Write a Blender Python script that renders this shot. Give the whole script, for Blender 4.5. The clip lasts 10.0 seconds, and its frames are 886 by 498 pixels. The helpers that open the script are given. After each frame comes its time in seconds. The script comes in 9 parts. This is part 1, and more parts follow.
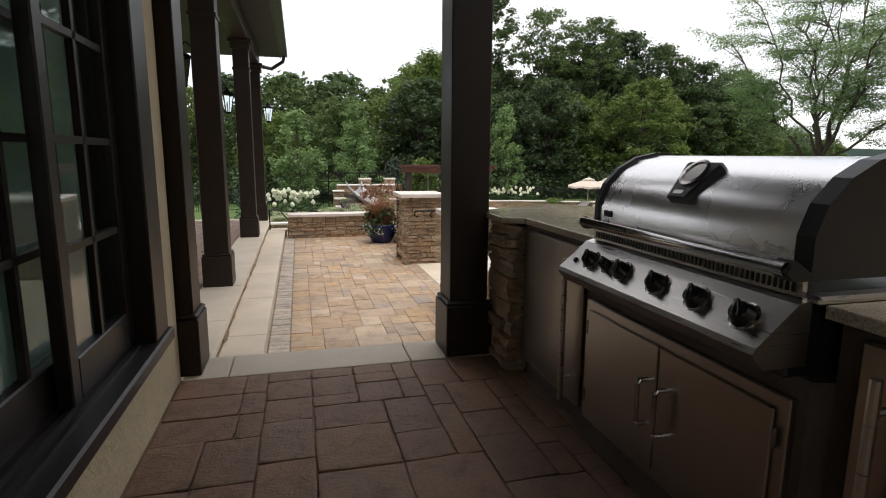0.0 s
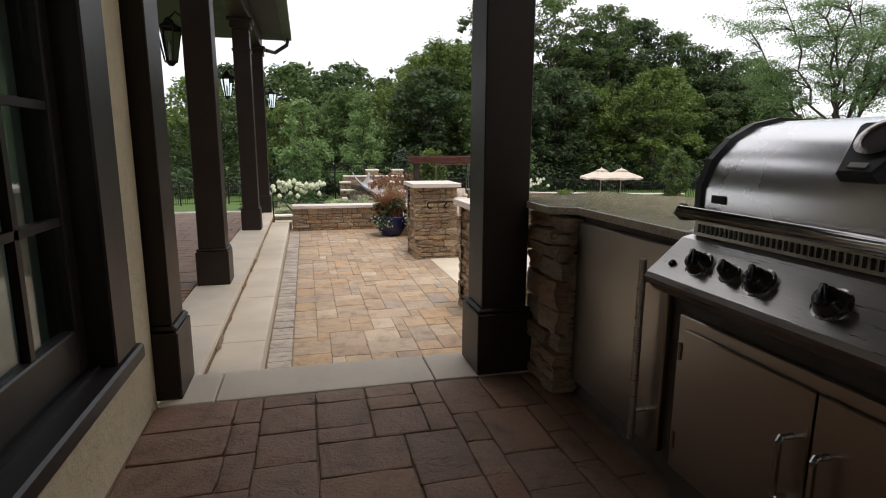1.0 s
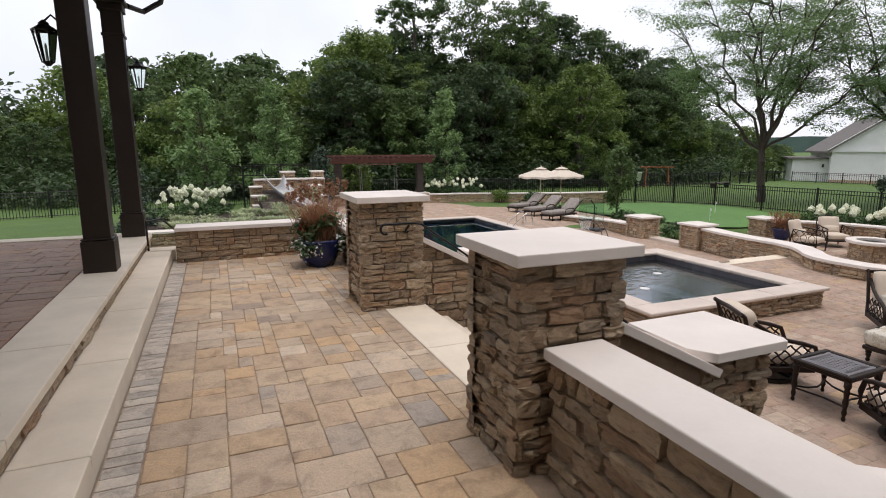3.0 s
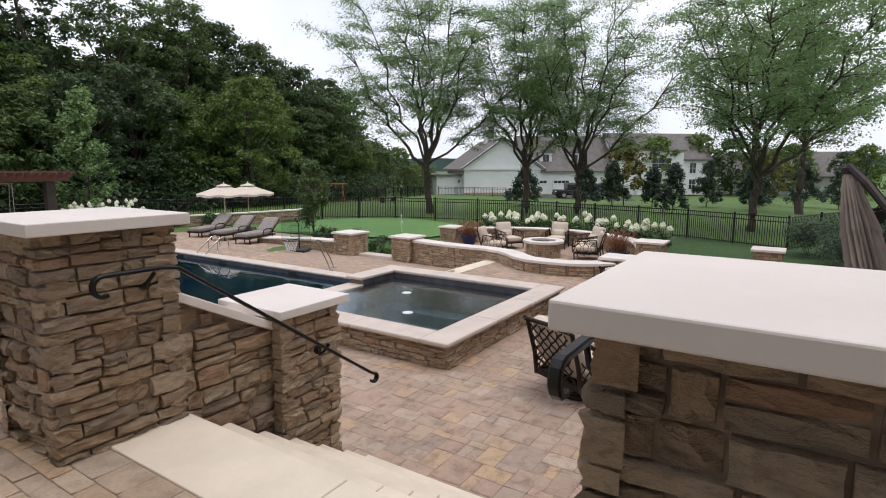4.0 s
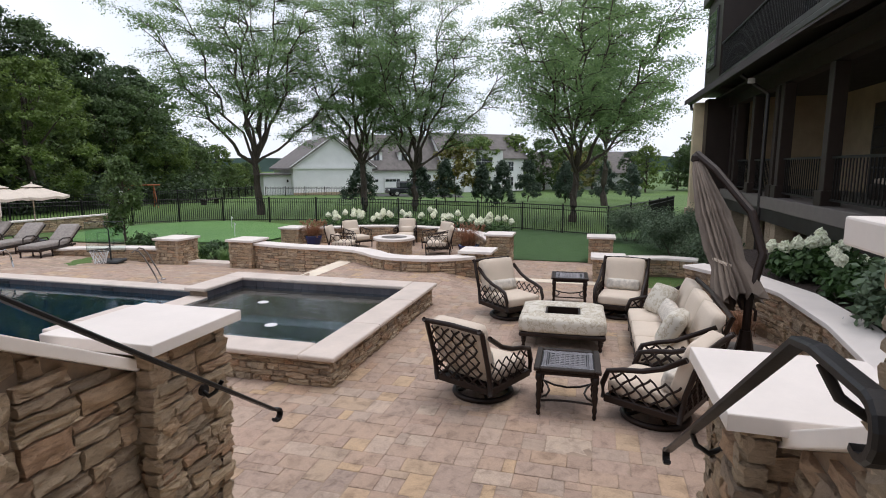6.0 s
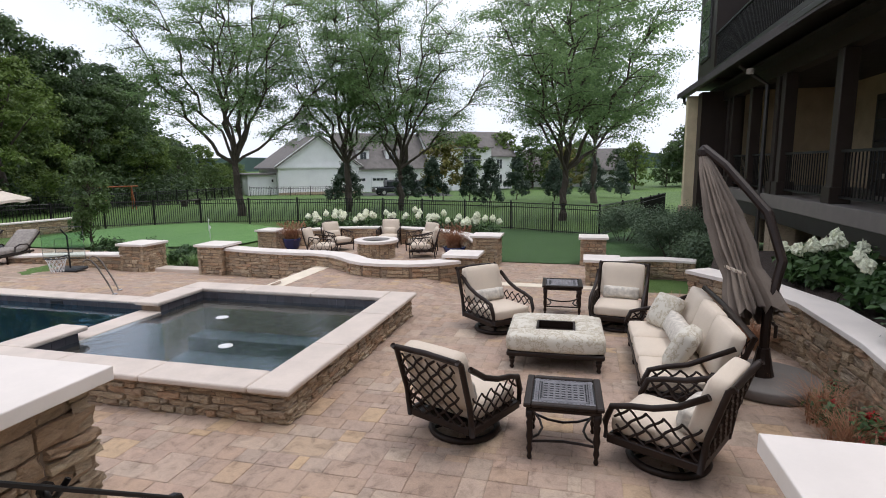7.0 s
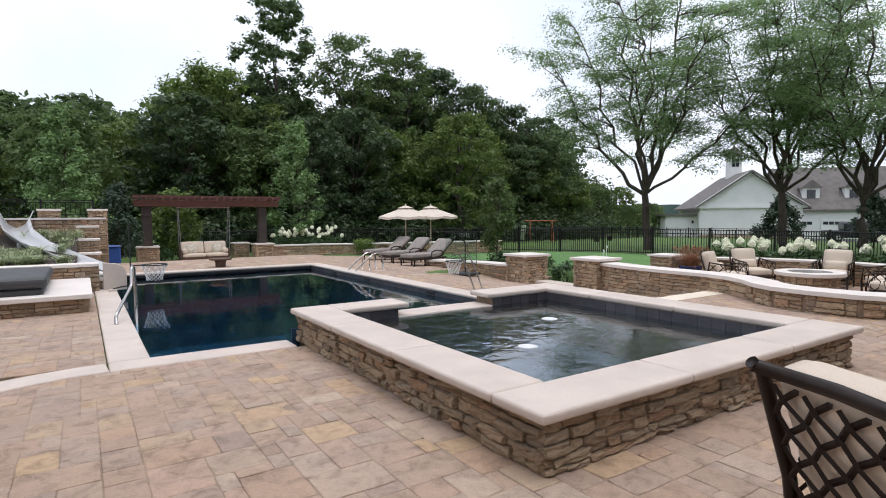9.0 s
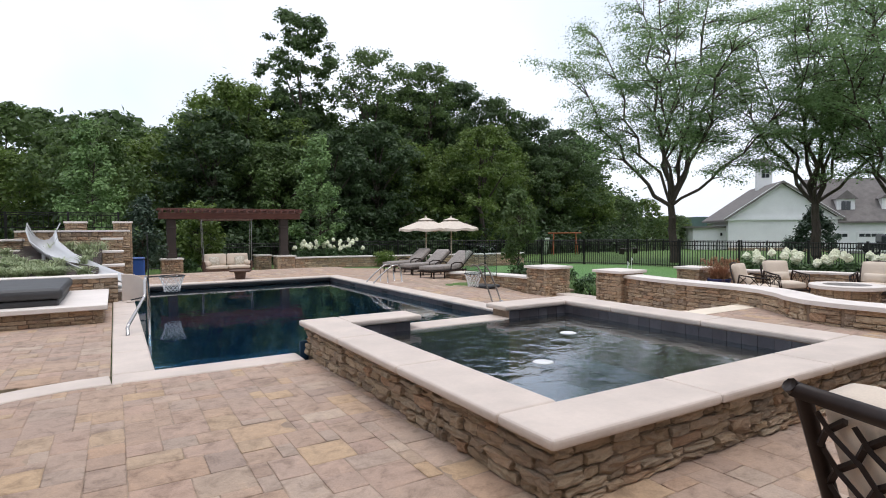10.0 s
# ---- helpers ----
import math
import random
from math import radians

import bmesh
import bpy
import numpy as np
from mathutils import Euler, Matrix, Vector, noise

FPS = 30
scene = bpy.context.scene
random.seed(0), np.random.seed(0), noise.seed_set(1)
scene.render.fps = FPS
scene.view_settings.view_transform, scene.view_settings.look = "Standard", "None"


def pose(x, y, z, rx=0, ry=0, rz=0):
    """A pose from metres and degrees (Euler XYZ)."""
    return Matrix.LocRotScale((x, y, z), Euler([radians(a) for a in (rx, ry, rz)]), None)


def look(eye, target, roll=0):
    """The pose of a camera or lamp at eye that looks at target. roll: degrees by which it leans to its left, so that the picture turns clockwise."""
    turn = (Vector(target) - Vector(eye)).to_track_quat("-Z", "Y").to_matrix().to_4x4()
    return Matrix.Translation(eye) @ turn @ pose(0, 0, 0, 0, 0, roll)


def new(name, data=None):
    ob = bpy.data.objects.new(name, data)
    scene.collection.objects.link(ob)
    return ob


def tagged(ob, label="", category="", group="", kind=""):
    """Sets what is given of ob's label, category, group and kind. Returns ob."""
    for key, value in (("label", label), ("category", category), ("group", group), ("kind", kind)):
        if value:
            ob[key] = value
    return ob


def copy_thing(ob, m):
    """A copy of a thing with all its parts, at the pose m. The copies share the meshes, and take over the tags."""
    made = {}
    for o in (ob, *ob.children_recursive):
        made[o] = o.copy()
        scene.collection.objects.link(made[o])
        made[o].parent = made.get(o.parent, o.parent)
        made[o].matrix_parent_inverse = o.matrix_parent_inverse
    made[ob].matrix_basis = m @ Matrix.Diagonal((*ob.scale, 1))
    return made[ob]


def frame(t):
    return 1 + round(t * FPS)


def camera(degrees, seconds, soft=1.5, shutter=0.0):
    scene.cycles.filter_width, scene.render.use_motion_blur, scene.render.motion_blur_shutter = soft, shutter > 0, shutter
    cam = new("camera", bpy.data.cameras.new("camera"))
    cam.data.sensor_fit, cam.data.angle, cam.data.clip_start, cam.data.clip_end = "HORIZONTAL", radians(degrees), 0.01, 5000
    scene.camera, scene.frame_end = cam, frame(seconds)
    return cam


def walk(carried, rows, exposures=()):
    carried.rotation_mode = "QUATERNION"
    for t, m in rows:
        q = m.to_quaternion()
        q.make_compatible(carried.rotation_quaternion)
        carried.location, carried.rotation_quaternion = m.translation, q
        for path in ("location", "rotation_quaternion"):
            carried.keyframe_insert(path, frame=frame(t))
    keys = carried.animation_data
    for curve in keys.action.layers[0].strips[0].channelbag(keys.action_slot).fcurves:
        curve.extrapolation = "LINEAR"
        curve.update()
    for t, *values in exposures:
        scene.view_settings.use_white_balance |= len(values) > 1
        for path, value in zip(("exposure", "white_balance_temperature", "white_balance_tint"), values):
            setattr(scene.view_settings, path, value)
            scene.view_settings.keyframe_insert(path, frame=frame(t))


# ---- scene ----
cam = camera(77.9, 10.0, soft=1.0)
PATH = [
    (0, (-0.032, -0.842, 1.305), (0.466, 1.065, 0.968), 0.4),
    (0.5, (-0.018, -0.578, 1.24), (0.471, 1.328, 0.881), 0.3),
    (1, (-0.007, -0.233, 1.224), (0.468, 1.676, 0.859), 0.3),
    (1.5, (-0.005, 0.145, 1.24), (0.463, 2.055, 0.876), 0.2),
    (2, (-0.001, 0.518, 1.268), (0.465, 2.429, 0.907), 0.4),
    (2.2, (-0.004, 0.662, 1.302), (0.467, 2.571, 0.936), 0.2),
    (3.3, (0.371, 3.539, 1.079), (1.362, 5.243, 0.741), 0.1),
    (3.5, (0.385, 4.069, 1.019), (1.579, 5.645, 0.715), 0.1),
    (4, (0.559, 5.013, 0.936), (2.211, 6.099, 0.638), 0.1),
    (4.5, (0.648, 5.293, 0.91), (2.407, 6.198, 0.613), 0.0),
    (5, (0.681, 5.51, 0.893), (2.512, 6.258, 0.595), 0.0),
    (5.5, (0.829, 5.727, 0.841), (2.706, 6.351, 0.544), -0.1),
    (6.8, (1.492, 6.006, 0.758), (3.414, 6.466, 0.455), -0.1),
    (7, (1.81, 5.978, 0.782), (3.723, 6.472, 0.477), -0.6),
    (7.5, (2.591, 6.193, 0.617), (4.297, 7.194, 0.317), -0.6),
    (8, (3.215, 6.331, 0.294), (4.604, 7.739, -0.004), -0.3),
    (8.5, (3.821, 6.439, -0.065), (4.972, 8.063, -0.259), -0.4),
    (9, (4.051, 6.511, -0.202), (5.149, 8.178, -0.32), -0.4),
    (9.5, (4.194, 6.574, -0.242), (5.251, 8.27, -0.322), -0.4),
    (10, (4.267, 6.634, -0.244), (5.294, 8.349, -0.314), -0.5),
]
walk(cam, [(t, look(eye, target, roll)) for t, eye, target, roll in PATH],
     exposures=[(0.0, 0.4, 6800, 13), (2.2, 0.25, 6800, 14), (3.5, 0.12, 6450, 15), (10.0, 0.25, 6200, 13)])

# levels: cooking area 0, upper patio, pool deck
Z_PATIO, Z_DECK = -0.46, -1.575
RNG = random.Random(7)

# ---- sky, sun ----
world = bpy.data.worlds.new("overcast_sky")
scene.world = world
world.use_nodes = True
wn, wl = world.node_tree.nodes, world.node_tree.links
wn.clear()
sky = wn.new("ShaderNodeTexSky")
sky.sky_type = "NISHITA"
sky.sun_disc = False
sky.sun_elevation, sky.sun_rotation = radians(78), radians(160)
sky.dust_density, sky.air_density, sky.ozone_density = 4.0, 1.0, 1.0
veil = wn.new("ShaderNodeMix")
veil.data_type = "RGBA"
veil.inputs["Factor"].default_value = 0.82
wc = wn.new("ShaderNodeTexCoord")
cloud = wn.new("ShaderNodeTexNoise")
cloud.inputs["Scale"].default_value, cloud.inputs["Detail"].default_value = 2.2, 4
cramp = wn.new("ShaderNodeValToRGB")
cramp.color_ramp.elements[0].position, cramp.color_ramp.elements[0].color = 0.3, (8.2, 8.9, 10.0, 1)
cramp.color_ramp.elements[1].position, cramp.color_ramp.elements[1].color = 0.7, (11.5, 11.7, 12.0, 1)
wb = wn.new("ShaderNodeBackground")
wb.inputs["Strength"].default_value = 0.105
wo = wn.new("ShaderNodeOutputWorld")
wl.new(wc.outputs["Generated"], cloud.inputs["Vector"])
wl.new(cloud.outputs["Fac"], cramp.inputs["Fac"])
wl.new(sky.outputs["Color"], veil.inputs["A"])
wl.new(cramp.outputs["Color"], veil.inputs["B"])
wl.new(veil.outputs["Result"], wb.inputs["Color"])
wl.new(wb.outputs["Background"], wo.inputs["Surface"])

sun_data = bpy.data.lights.new("sun", "SUN")
sun_data.energy, sun_data.angle, sun_data.color = 1.1, radians(28), (1.0, 0.96, 0.9)
sun = new("sun", sun_data)
sun.matrix_world = look((0, 0, 30), (-2.2, 6.0, 0))
scene.view_settings.exposure = 0.0


# ---- materials ----
def mat(name, rough=0.6, metal=0.0, color=(0.5, 0.5, 0.5)):
    m = bpy.data.materials.new(name)
    m.use_nodes = True
    b = m.node_tree.nodes["Principled BSDF"]
    b.inputs["Roughness"].default_value, b.inputs["Metallic"].default_value = rough, metal
    b.inputs["Base Color"].default_value = (*color, 1)
    return m, m.node_tree.nodes, m.node_tree.links, b


def ramp(nodes, stops, mode="LINEAR"):
    r = nodes.new("ShaderNodeValToRGB")
    r.color_ramp.interpolation = mode
    while len(r.color_ramp.elements) < len(stops):
        r.color_ramp.elements.new(0.5)
    for e, (p, c) in zip(r.color_ramp.elements, stops):
        e.position, e.color = p, (*c, 1)
    return r


def noise_tex(nodes, links, scale, detail=4, rough=0.6, vec=None, dist=0.0):
    n = nodes.new("ShaderNodeTexNoise")
    n.inputs["Scale"].default_value, n.inputs["Detail"].default_value, n.inputs["Roughness"].default_value = scale, detail, rough
    n.inputs["Distortion"].default_value = dist
    if vec:
        links.new(vec, n.inputs["Vector"])
    return n


def world_vec(nodes, links, scale=(1, 1, 1)):
    """Positions in metres, the same for all objects."""
    g = nodes.new("ShaderNodeNewGeometry")
    mp = nodes.new("ShaderNodeMapping")
    mp.inputs["Scale"].default_value = scale
    links.new(g.outputs["Position"], mp.inputs["Vector"])
    return mp.outputs["Vector"]


def mixc(nodes, links, fac, a, b, kind="MIX"):
    x = nodes.new("ShaderNodeMix")
    x.data_type, x.blend_type = "RGBA", kind
    for sock, v in (("Factor", fac), ("A", a), ("B", b)):
        if isinstance(v, (int, float)):
            x.inputs[sock].default_value = v
        elif isinstance(v, tuple):
            x.inputs[sock].default_value = (*v, 1)
        else:
            links.new(v, x.inputs[sock])
    return x.outputs["Result"]


def bump(nodes, links, b, height, strength=0.3, dist=0.01):
    u = nodes.new("ShaderNodeBump")
    u.inputs["Strength"].default_value, u.inputs["Distance"].default_value = strength, dist
    links.new(height, u.inputs["Height"])
    links.new(u.outputs["Normal"], b.inputs["Normal"])


def plain(name, color, rough=0.6, metal=0.0, vary=0.25, scale=6.0, bump_s=0.1, bump_scale=60.0, bump_d=0.004, stretch=(1, 1, 1), grain=0.6, spec=0.5):
    """A surface with stains at a large and grain at a small scale."""
    m, n, l, b = mat(name, rough, metal, color)
    b.inputs["Specular IOR Level"].default_value = spec
    v = world_vec(n, l, stretch)
    big, fine = noise_tex(n, l, scale, 5, 0.6, v), noise_tex(n, l, bump_scale, 4, 0.7, v)
    lo, hi = tuple(c * (1 - vary) for c in color), tuple(min(1, c * (1 + vary * 0.7)) for c in color)
    r = ramp(n, [(0.3, lo), (0.7, hi)])
    l.new(big.outputs["Fac"], r.inputs["Fac"])
    f = ramp(n, [(0.2, (0.8, 0.8, 0.8)), (0.75, (1.1, 1.1, 1.1))])
    l.new(fine.outputs["Fac"], f.inputs["Fac"])
    l.new(mixc(n, l, grain, r.outputs["Color"], f.outputs["Color"], "MULTIPLY"), b.inputs["Base Color"])
    rr = n.new("ShaderNodeMapRange")
    rr.inputs["To Min"].default_value, rr.inputs["To Max"].default_value = max(0.02, rough - 0.1), min(1, rough + 0.1)
    l.new(big.outputs["Fac"], rr.inputs["Value"])
    l.new(rr.outputs["Result"], b.inputs["Roughness"])
    if bump_s:
        bump(n, l, b, fine.outputs["Fac"], bump_s, bump_d)
    return m


def pieces_mat(name, stops, rough, scale=9.0, bump_s=0.5, island=False, bump_d=0.01, layer=(1, 1, 1), stain=0.35):
    """Stones or pavers, each with a colour of its own out of the range."""
    m, n, l, b = mat(name, rough)
    if island:
        pick = n.new("ShaderNodeNewGeometry").outputs["Random Per Island"]
    else:
        pick = n.new("ShaderNodeObjectInfo").outputs["Random"]
    r = ramp(n, stops)
    l.new(pick, r.inputs["Fac"])
    v = world_vec(n, l, layer)
    big, fine = noise_tex(n, l, scale, 6, 0.65, v, 0.6), noise_tex(n, l, scale * 9, 5, 0.7, v)
    g = ramp(n, [(0.28, (1 - stain, 1 - stain * 1.05, 1 - stain * 1.1)), (0.5, (1, 1, 1)), (0.75, (1.18, 1.15, 1.1))])
    l.new(big.outputs["Fac"], g.inputs["Fac"])
    f = ramp(n, [(0.25, (0.72, 0.72, 0.72)), (0.7, (1.12, 1.12, 1.12))])
    l.new(fine.outputs["Fac"], f.inputs["Fac"])
    c = mixc(n, l, 0.9, r.outputs["Color"], g.outputs["Color"], "MULTIPLY")
    l.new(mixc(n, l, 0.7, c, f.outputs["Color"], "MULTIPLY"), b.inputs["Base Color"])
    add = n.new("ShaderNodeMath")
    add.operation = "MULTIPLY_ADD"
    l.new(fine.outputs["Fac"], add.inputs[0])
    add.inputs[1].default_value = 0.4
    l.new(big.outputs["Fac"], add.inputs[2])
    bump(n, l, b, add.outputs["Value"], bump_s, bump_d)
    return m


STONE_STOPS = [(0.0, (0.14, 0.11, 0.092)), (0.12, (0.3, 0.225, 0.155)), (0.25, (0.39, 0.315, 0.23)), (0.36, (0.22, 0.175, 0.135)), (0.47, (0.34, 0.2, 0.125)), (0.56, (0.44, 0.365, 0.275)),
               (0.67, (0.29, 0.25, 0.21)), (0.76, (0.35, 0.235, 0.15)), (0.85, (0.175, 0.145, 0.13)), (0.93, (0.4, 0.325, 0.235)), (1.0, (0.25, 0.17, 0.12))]
STONE_STOPS = [(p, (c[0] * 0.98 + 0.19, c[1] * 0.9 + 0.15, c[2] * 0.82 + 0.1)) for p, c in STONE_STOPS]
M_STONE = pieces_mat("ledge_stone", STONE_STOPS, 0.85, 15, 1.0, layer=(1, 1, 2.6), bump_d=0.034, stain=0.45)
M_STONE_FAR = pieces_mat("ledge_stone_far", STONE_STOPS, 0.85, 15, 0.9, True, layer=(1, 1, 2.6), bump_d=0.03, stain=0.45)
PAVER_STOPS = [(0.0, (0.34, 0.24, 0.182)), (0.14, (0.415, 0.293, 0.212)), (0.28, (0.365, 0.268, 0.21)), (0.42, (0.43, 0.295, 0.22)), (0.54, (0.375, 0.286, 0.223)),
               (0.64, (0.475, 0.33, 0.2)), (0.76, (0.385, 0.269, 0.208)), (0.86, (0.475, 0.368, 0.28)), (0.94, (0.33, 0.243, 0.192)), (1.0, (0.445, 0.295, 0.195))]
M_PAVER = pieces_mat("concrete_paver", PAVER_STOPS, 0.78, 8, 0.8, bump_d=0.014, stain=0.45)
M_PAVER_FAR = pieces_mat("concrete_paver_far", PAVER_STOPS, 0.78, 8, 0.8, True, bump_d=0.014, stain=0.45)
# browner pavers, their colour also lowered for the shade under the roofs
SHADED_BROWN_PAVER = [(p, (c[0] * 0.7, c[1] * 0.56, c[2] * 0.47)) for p, c in PAVER_STOPS]
M_PAVER_SHADED = pieces_mat("roof_shaded_paver", SHADED_BROWN_PAVER, 0.6, 7, 0.95, bump_d=0.018, stain=0.45)
M_PAVER_SHADED_FAR = pieces_mat("roof_shaded_paver_far", SHADED_BROWN_PAVER, 0.6, 5.5, 0.55, True, bump_d=0.009, stain=0.35)
WARM = [(0.0, (0.34, 0.26, 0.2)), (0.14, (0.53, 0.36, 0.21)), (0.3, (0.43, 0.325, 0.235)), (0.44, (0.56, 0.41, 0.265)), (0.56, (0.38, 0.32, 0.265)),
        (0.68, (0.55, 0.365, 0.205)), (0.8, (0.46, 0.345, 0.25)), (0.92, (0.62, 0.5, 0.375)), (1.0, (0.41, 0.285, 0.19))]
M_PAVER_WARM = pieces_mat("terrace_paver", WARM, 0.7, 6.5, 0.9, bump_d=0.018, stain=0.4)
M_PAVER_WARM_FAR = pieces_mat("terrace_paver_far", WARM, 0.7, 6.5, 0.9, True, bump_d=0.018, stain=0.4)
M_BORDER = pieces_mat("border_paver", [(0, (0.42, 0.37, 0.32)), (0.5, (0.57, 0.5, 0.42)), (1, (0.49, 0.425, 0.36))], 0.75, 7, 0.9, bump_d=0.016, stain=0.5)
M_MORTAR = plain("mortar", (0.25, 0.18, 0.125), 0.95, 0, 0.3, 8, 0.4, 70)
M_SAND = plain("joint_sand", (0.33, 0.245, 0.18), 0.95, 0, 0.3, 8, 0.3, 90)
M_CAP = plain("limestone_cap", (0.73, 0.665, 0.61), 0.75, 0, 0.07, 2.2, 0.12, 45, 0.002, grain=0.12)
M_TREAD = plain("limestone_tread", (0.73, 0.635, 0.505), 0.75, 0, 0.16, 1.3, 0.15, 40, 0.003, grain=0.2)
M_COPING = plain("pool_coping_stone", (0.6, 0.51, 0.44), 0.6, 0, 0.12, 2.5, 0.12, 40, 0.002, grain=0.15)
M_STUCCO = plain("stucco", (0.66, 0.55, 0.36), 0.9, 0, 0.12, 2.0, 0.9, 26, 0.012)
# stucco again, darkened in its colour for the shade of the wing's porch
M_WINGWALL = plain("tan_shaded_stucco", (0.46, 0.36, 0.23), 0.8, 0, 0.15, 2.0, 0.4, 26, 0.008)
M_TRIM = plain("dark_painted_trim", (0.022, 0.018, 0.016), 0.42, 0, 0.25, 3, 0.06, 40)
M_TRIM2 = plain("dark_brown_post_paint", (0.03, 0.021, 0.017), 0.42, 0, 0.2, 3, 0.05, 30, spec=0.3)
M_SOFFIT = plain("dark_soffit", (0.02, 0.016, 0.014), 0.6, 0, 0.2, 3, 0.1, 30)
M_IRON = plain("black_iron", (0.012, 0.011, 0.011), 0.45, 0.4, 0.2, 8, 0.15, 80)
M_BRONZE = plain("oiled_bronze_aluminium", (0.022, 0.013, 0.0095), 0.42, 0.0, 0.3, 9, 0.12, 90, spec=0.22)
M_STEEL = plain("brushed_steel", (0.56, 0.54, 0.51), 0.3, 1.0, 0.06, 5, 0.05, 30, 0.001, (1, 1, 40))
# base darkened because these doors face the unlit house wall
M_STEEL_DOOR = plain("shade_toned_door_steel", (0.37, 0.325, 0.277), 0.32, 1.0, 0.04, 3, 0.0, grain=0.1)
# base brightened in place of the sky mirrored in the hood
M_HOOD = plain("sky_toned_hood_steel", (0.82, 0.81, 0.81), 0.27, 1.0, 0.03, 2, 0.0, grain=0.1)
M_CHROME = plain("polished_steel", (0.45, 0.43, 0.41), 0.2, 1.0, 0.05, 5, 0.0)
M_RAIL = plain("bronzed_steel_rail", (0.16, 0.135, 0.115), 0.3, 0.8, 0.1, 5, 0.0)
M_CAST = plain("grey_cast_metal", (0.035, 0.036, 0.038), 0.45, 0.5, 0.2, 9, 0.2, 120)
M_KNOB = plain("black_knob", (0.012, 0.012, 0.013), 0.25, 0.0, 0.2, 9, 0.0)
M_CUSHION = plain("beige_cushion", (0.64, 0.54, 0.435), 0.95, 0, 0.06, 3, 0.35, 160, 0.003)
M_PIPING = plain("brown_piping", (0.14, 0.1, 0.075), 0.9, 0, 0.1, 5, 0.0)
M_LOUNGE = plain("grey_brown_lounge_cushion", (0.27, 0.24, 0.215), 0.95, 0, 0.3, 14, 0.3, 120, 0.003)
M_CANOPY = plain("pale_beige_canvas", (0.62, 0.54, 0.45), 0.9, 0, 0.07, 3, 0.2, 110, 0.002)
M_TAUPE = plain("taupe_canvas", (0.21, 0.168, 0.135), 0.92, 0, 0.16, 4, 0.35, 70, 0.004)
M_SLIDE = plain("white_fibreglass", (0.46, 0.46, 0.46), 0.3, 0, 0.05, 2, 0.0)
M_CEDAR = plain("red_brown_stained_cedar", (0.12, 0.045, 0.032), 0.7, 0, 0.3, 3, 0.3, 30, 0.004, (1, 6, 6))
M_DARKWOOD = plain("dark_stained_timber", (0.045, 0.032, 0.027), 0.7, 0, 0.3, 3, 0.3, 30, 0.004)
M_SWING = plain("swing_bench_wood", (0.1, 0.055, 0.035), 0.6, 0, 0.3, 6, 0.2, 40)
M_CHAIN = plain("dull_steel_chain", (0.3, 0.3, 0.29), 0.45, 0.8, 0.1, 5, 0.0)
M_MULCH = plain("bark_mulch", (0.045, 0.028, 0.02), 0.95, 0, 0.5, 14, 1.0, 50, 0.03)
M_PLASTER = plain("dark_blue_pool_plaster", (0.012, 0.048, 0.095), 0.8, 0, 0.08, 2, 0.0)
M_SPAPLASTER = plain("grey_blue_spa_plaster", (0.075, 0.086, 0.098), 0.8, 0, 0.2, 2, 0.0)
M_TILE = pieces_mat("slate_tile", [(0, (0.05, 0.047, 0.055)), (0.5, (0.085, 0.08, 0.09)), (1, (0.06, 0.052, 0.058))], 0.4, 8, 0.2, island=True)
M_BASEPLATE = plain("grey_composite_base", (0.17, 0.15, 0.135), 0.6, 0, 0.15, 5, 0.2, 60)
M_COVER = plain("dark_vinyl_cover", (0.05, 0.05, 0.052), 0.55, 0, 0.15, 4, 0.15, 60)
M_POT = plain("blue_glazed_pot", (0.01, 0.018, 0.09), 0.15, 0, 0.3, 6, 0.0)
M_SIDING = plain("white_siding", (0.78, 0.78, 0.77), 0.7, 0, 0.05, 1.0, 0.0)
M_SHINGLE = plain("grey_brown_shingle", (0.16, 0.145, 0.135), 0.9, 0, 0.25, 1.5, 0.5, 9, 0.02)
M_ROOF = plain("dark_roof_shingle", (0.06, 0.052, 0.05), 0.85, 0, 0.25, 2, 0.5, 14, 0.02)
M_GLASSDARK = plain("far_window_glass", (0.04, 0.045, 0.05), 0.08, 0, 0.2, 1, 0.0)
M_CARPAINT = plain("dark_car_paint", (0.03, 0.032, 0.036), 0.2, 0.5, 0.1, 2, 0.0)
M_TYRE = plain("rubber", (0.015, 0.015, 0.015), 0.8, 0, 0.1, 4, 0.0)
M_ASPHALT = plain("asphalt", (0.06, 0.058, 0.055), 0.9, 0, 0.2, 2, 0.3, 60)
M_BARK = plain("bark", (0.075, 0.058, 0.046), 0.95, 0, 0.35, 4, 0.8, 18, 0.03, (3, 3, 0.7))
M_BLUEPLASTIC = plain("blue_plastic", (0.02, 0.08, 0.3), 0.4, 0, 0.1, 4, 0.0)
M_WHITEPLASTIC = plain("white_plastic", (0.75, 0.75, 0.74), 0.35, 0, 0.05, 4, 0.0)
M_NET = plain("white_net_cord", (0.7, 0.7, 0.7), 0.8, 0, 0.05, 4, 0.0)
M_ORANGEWOOD = plain("orange_timber", (0.3, 0.09, 0.03), 0.7, 0, 0.2, 4, 0.0)


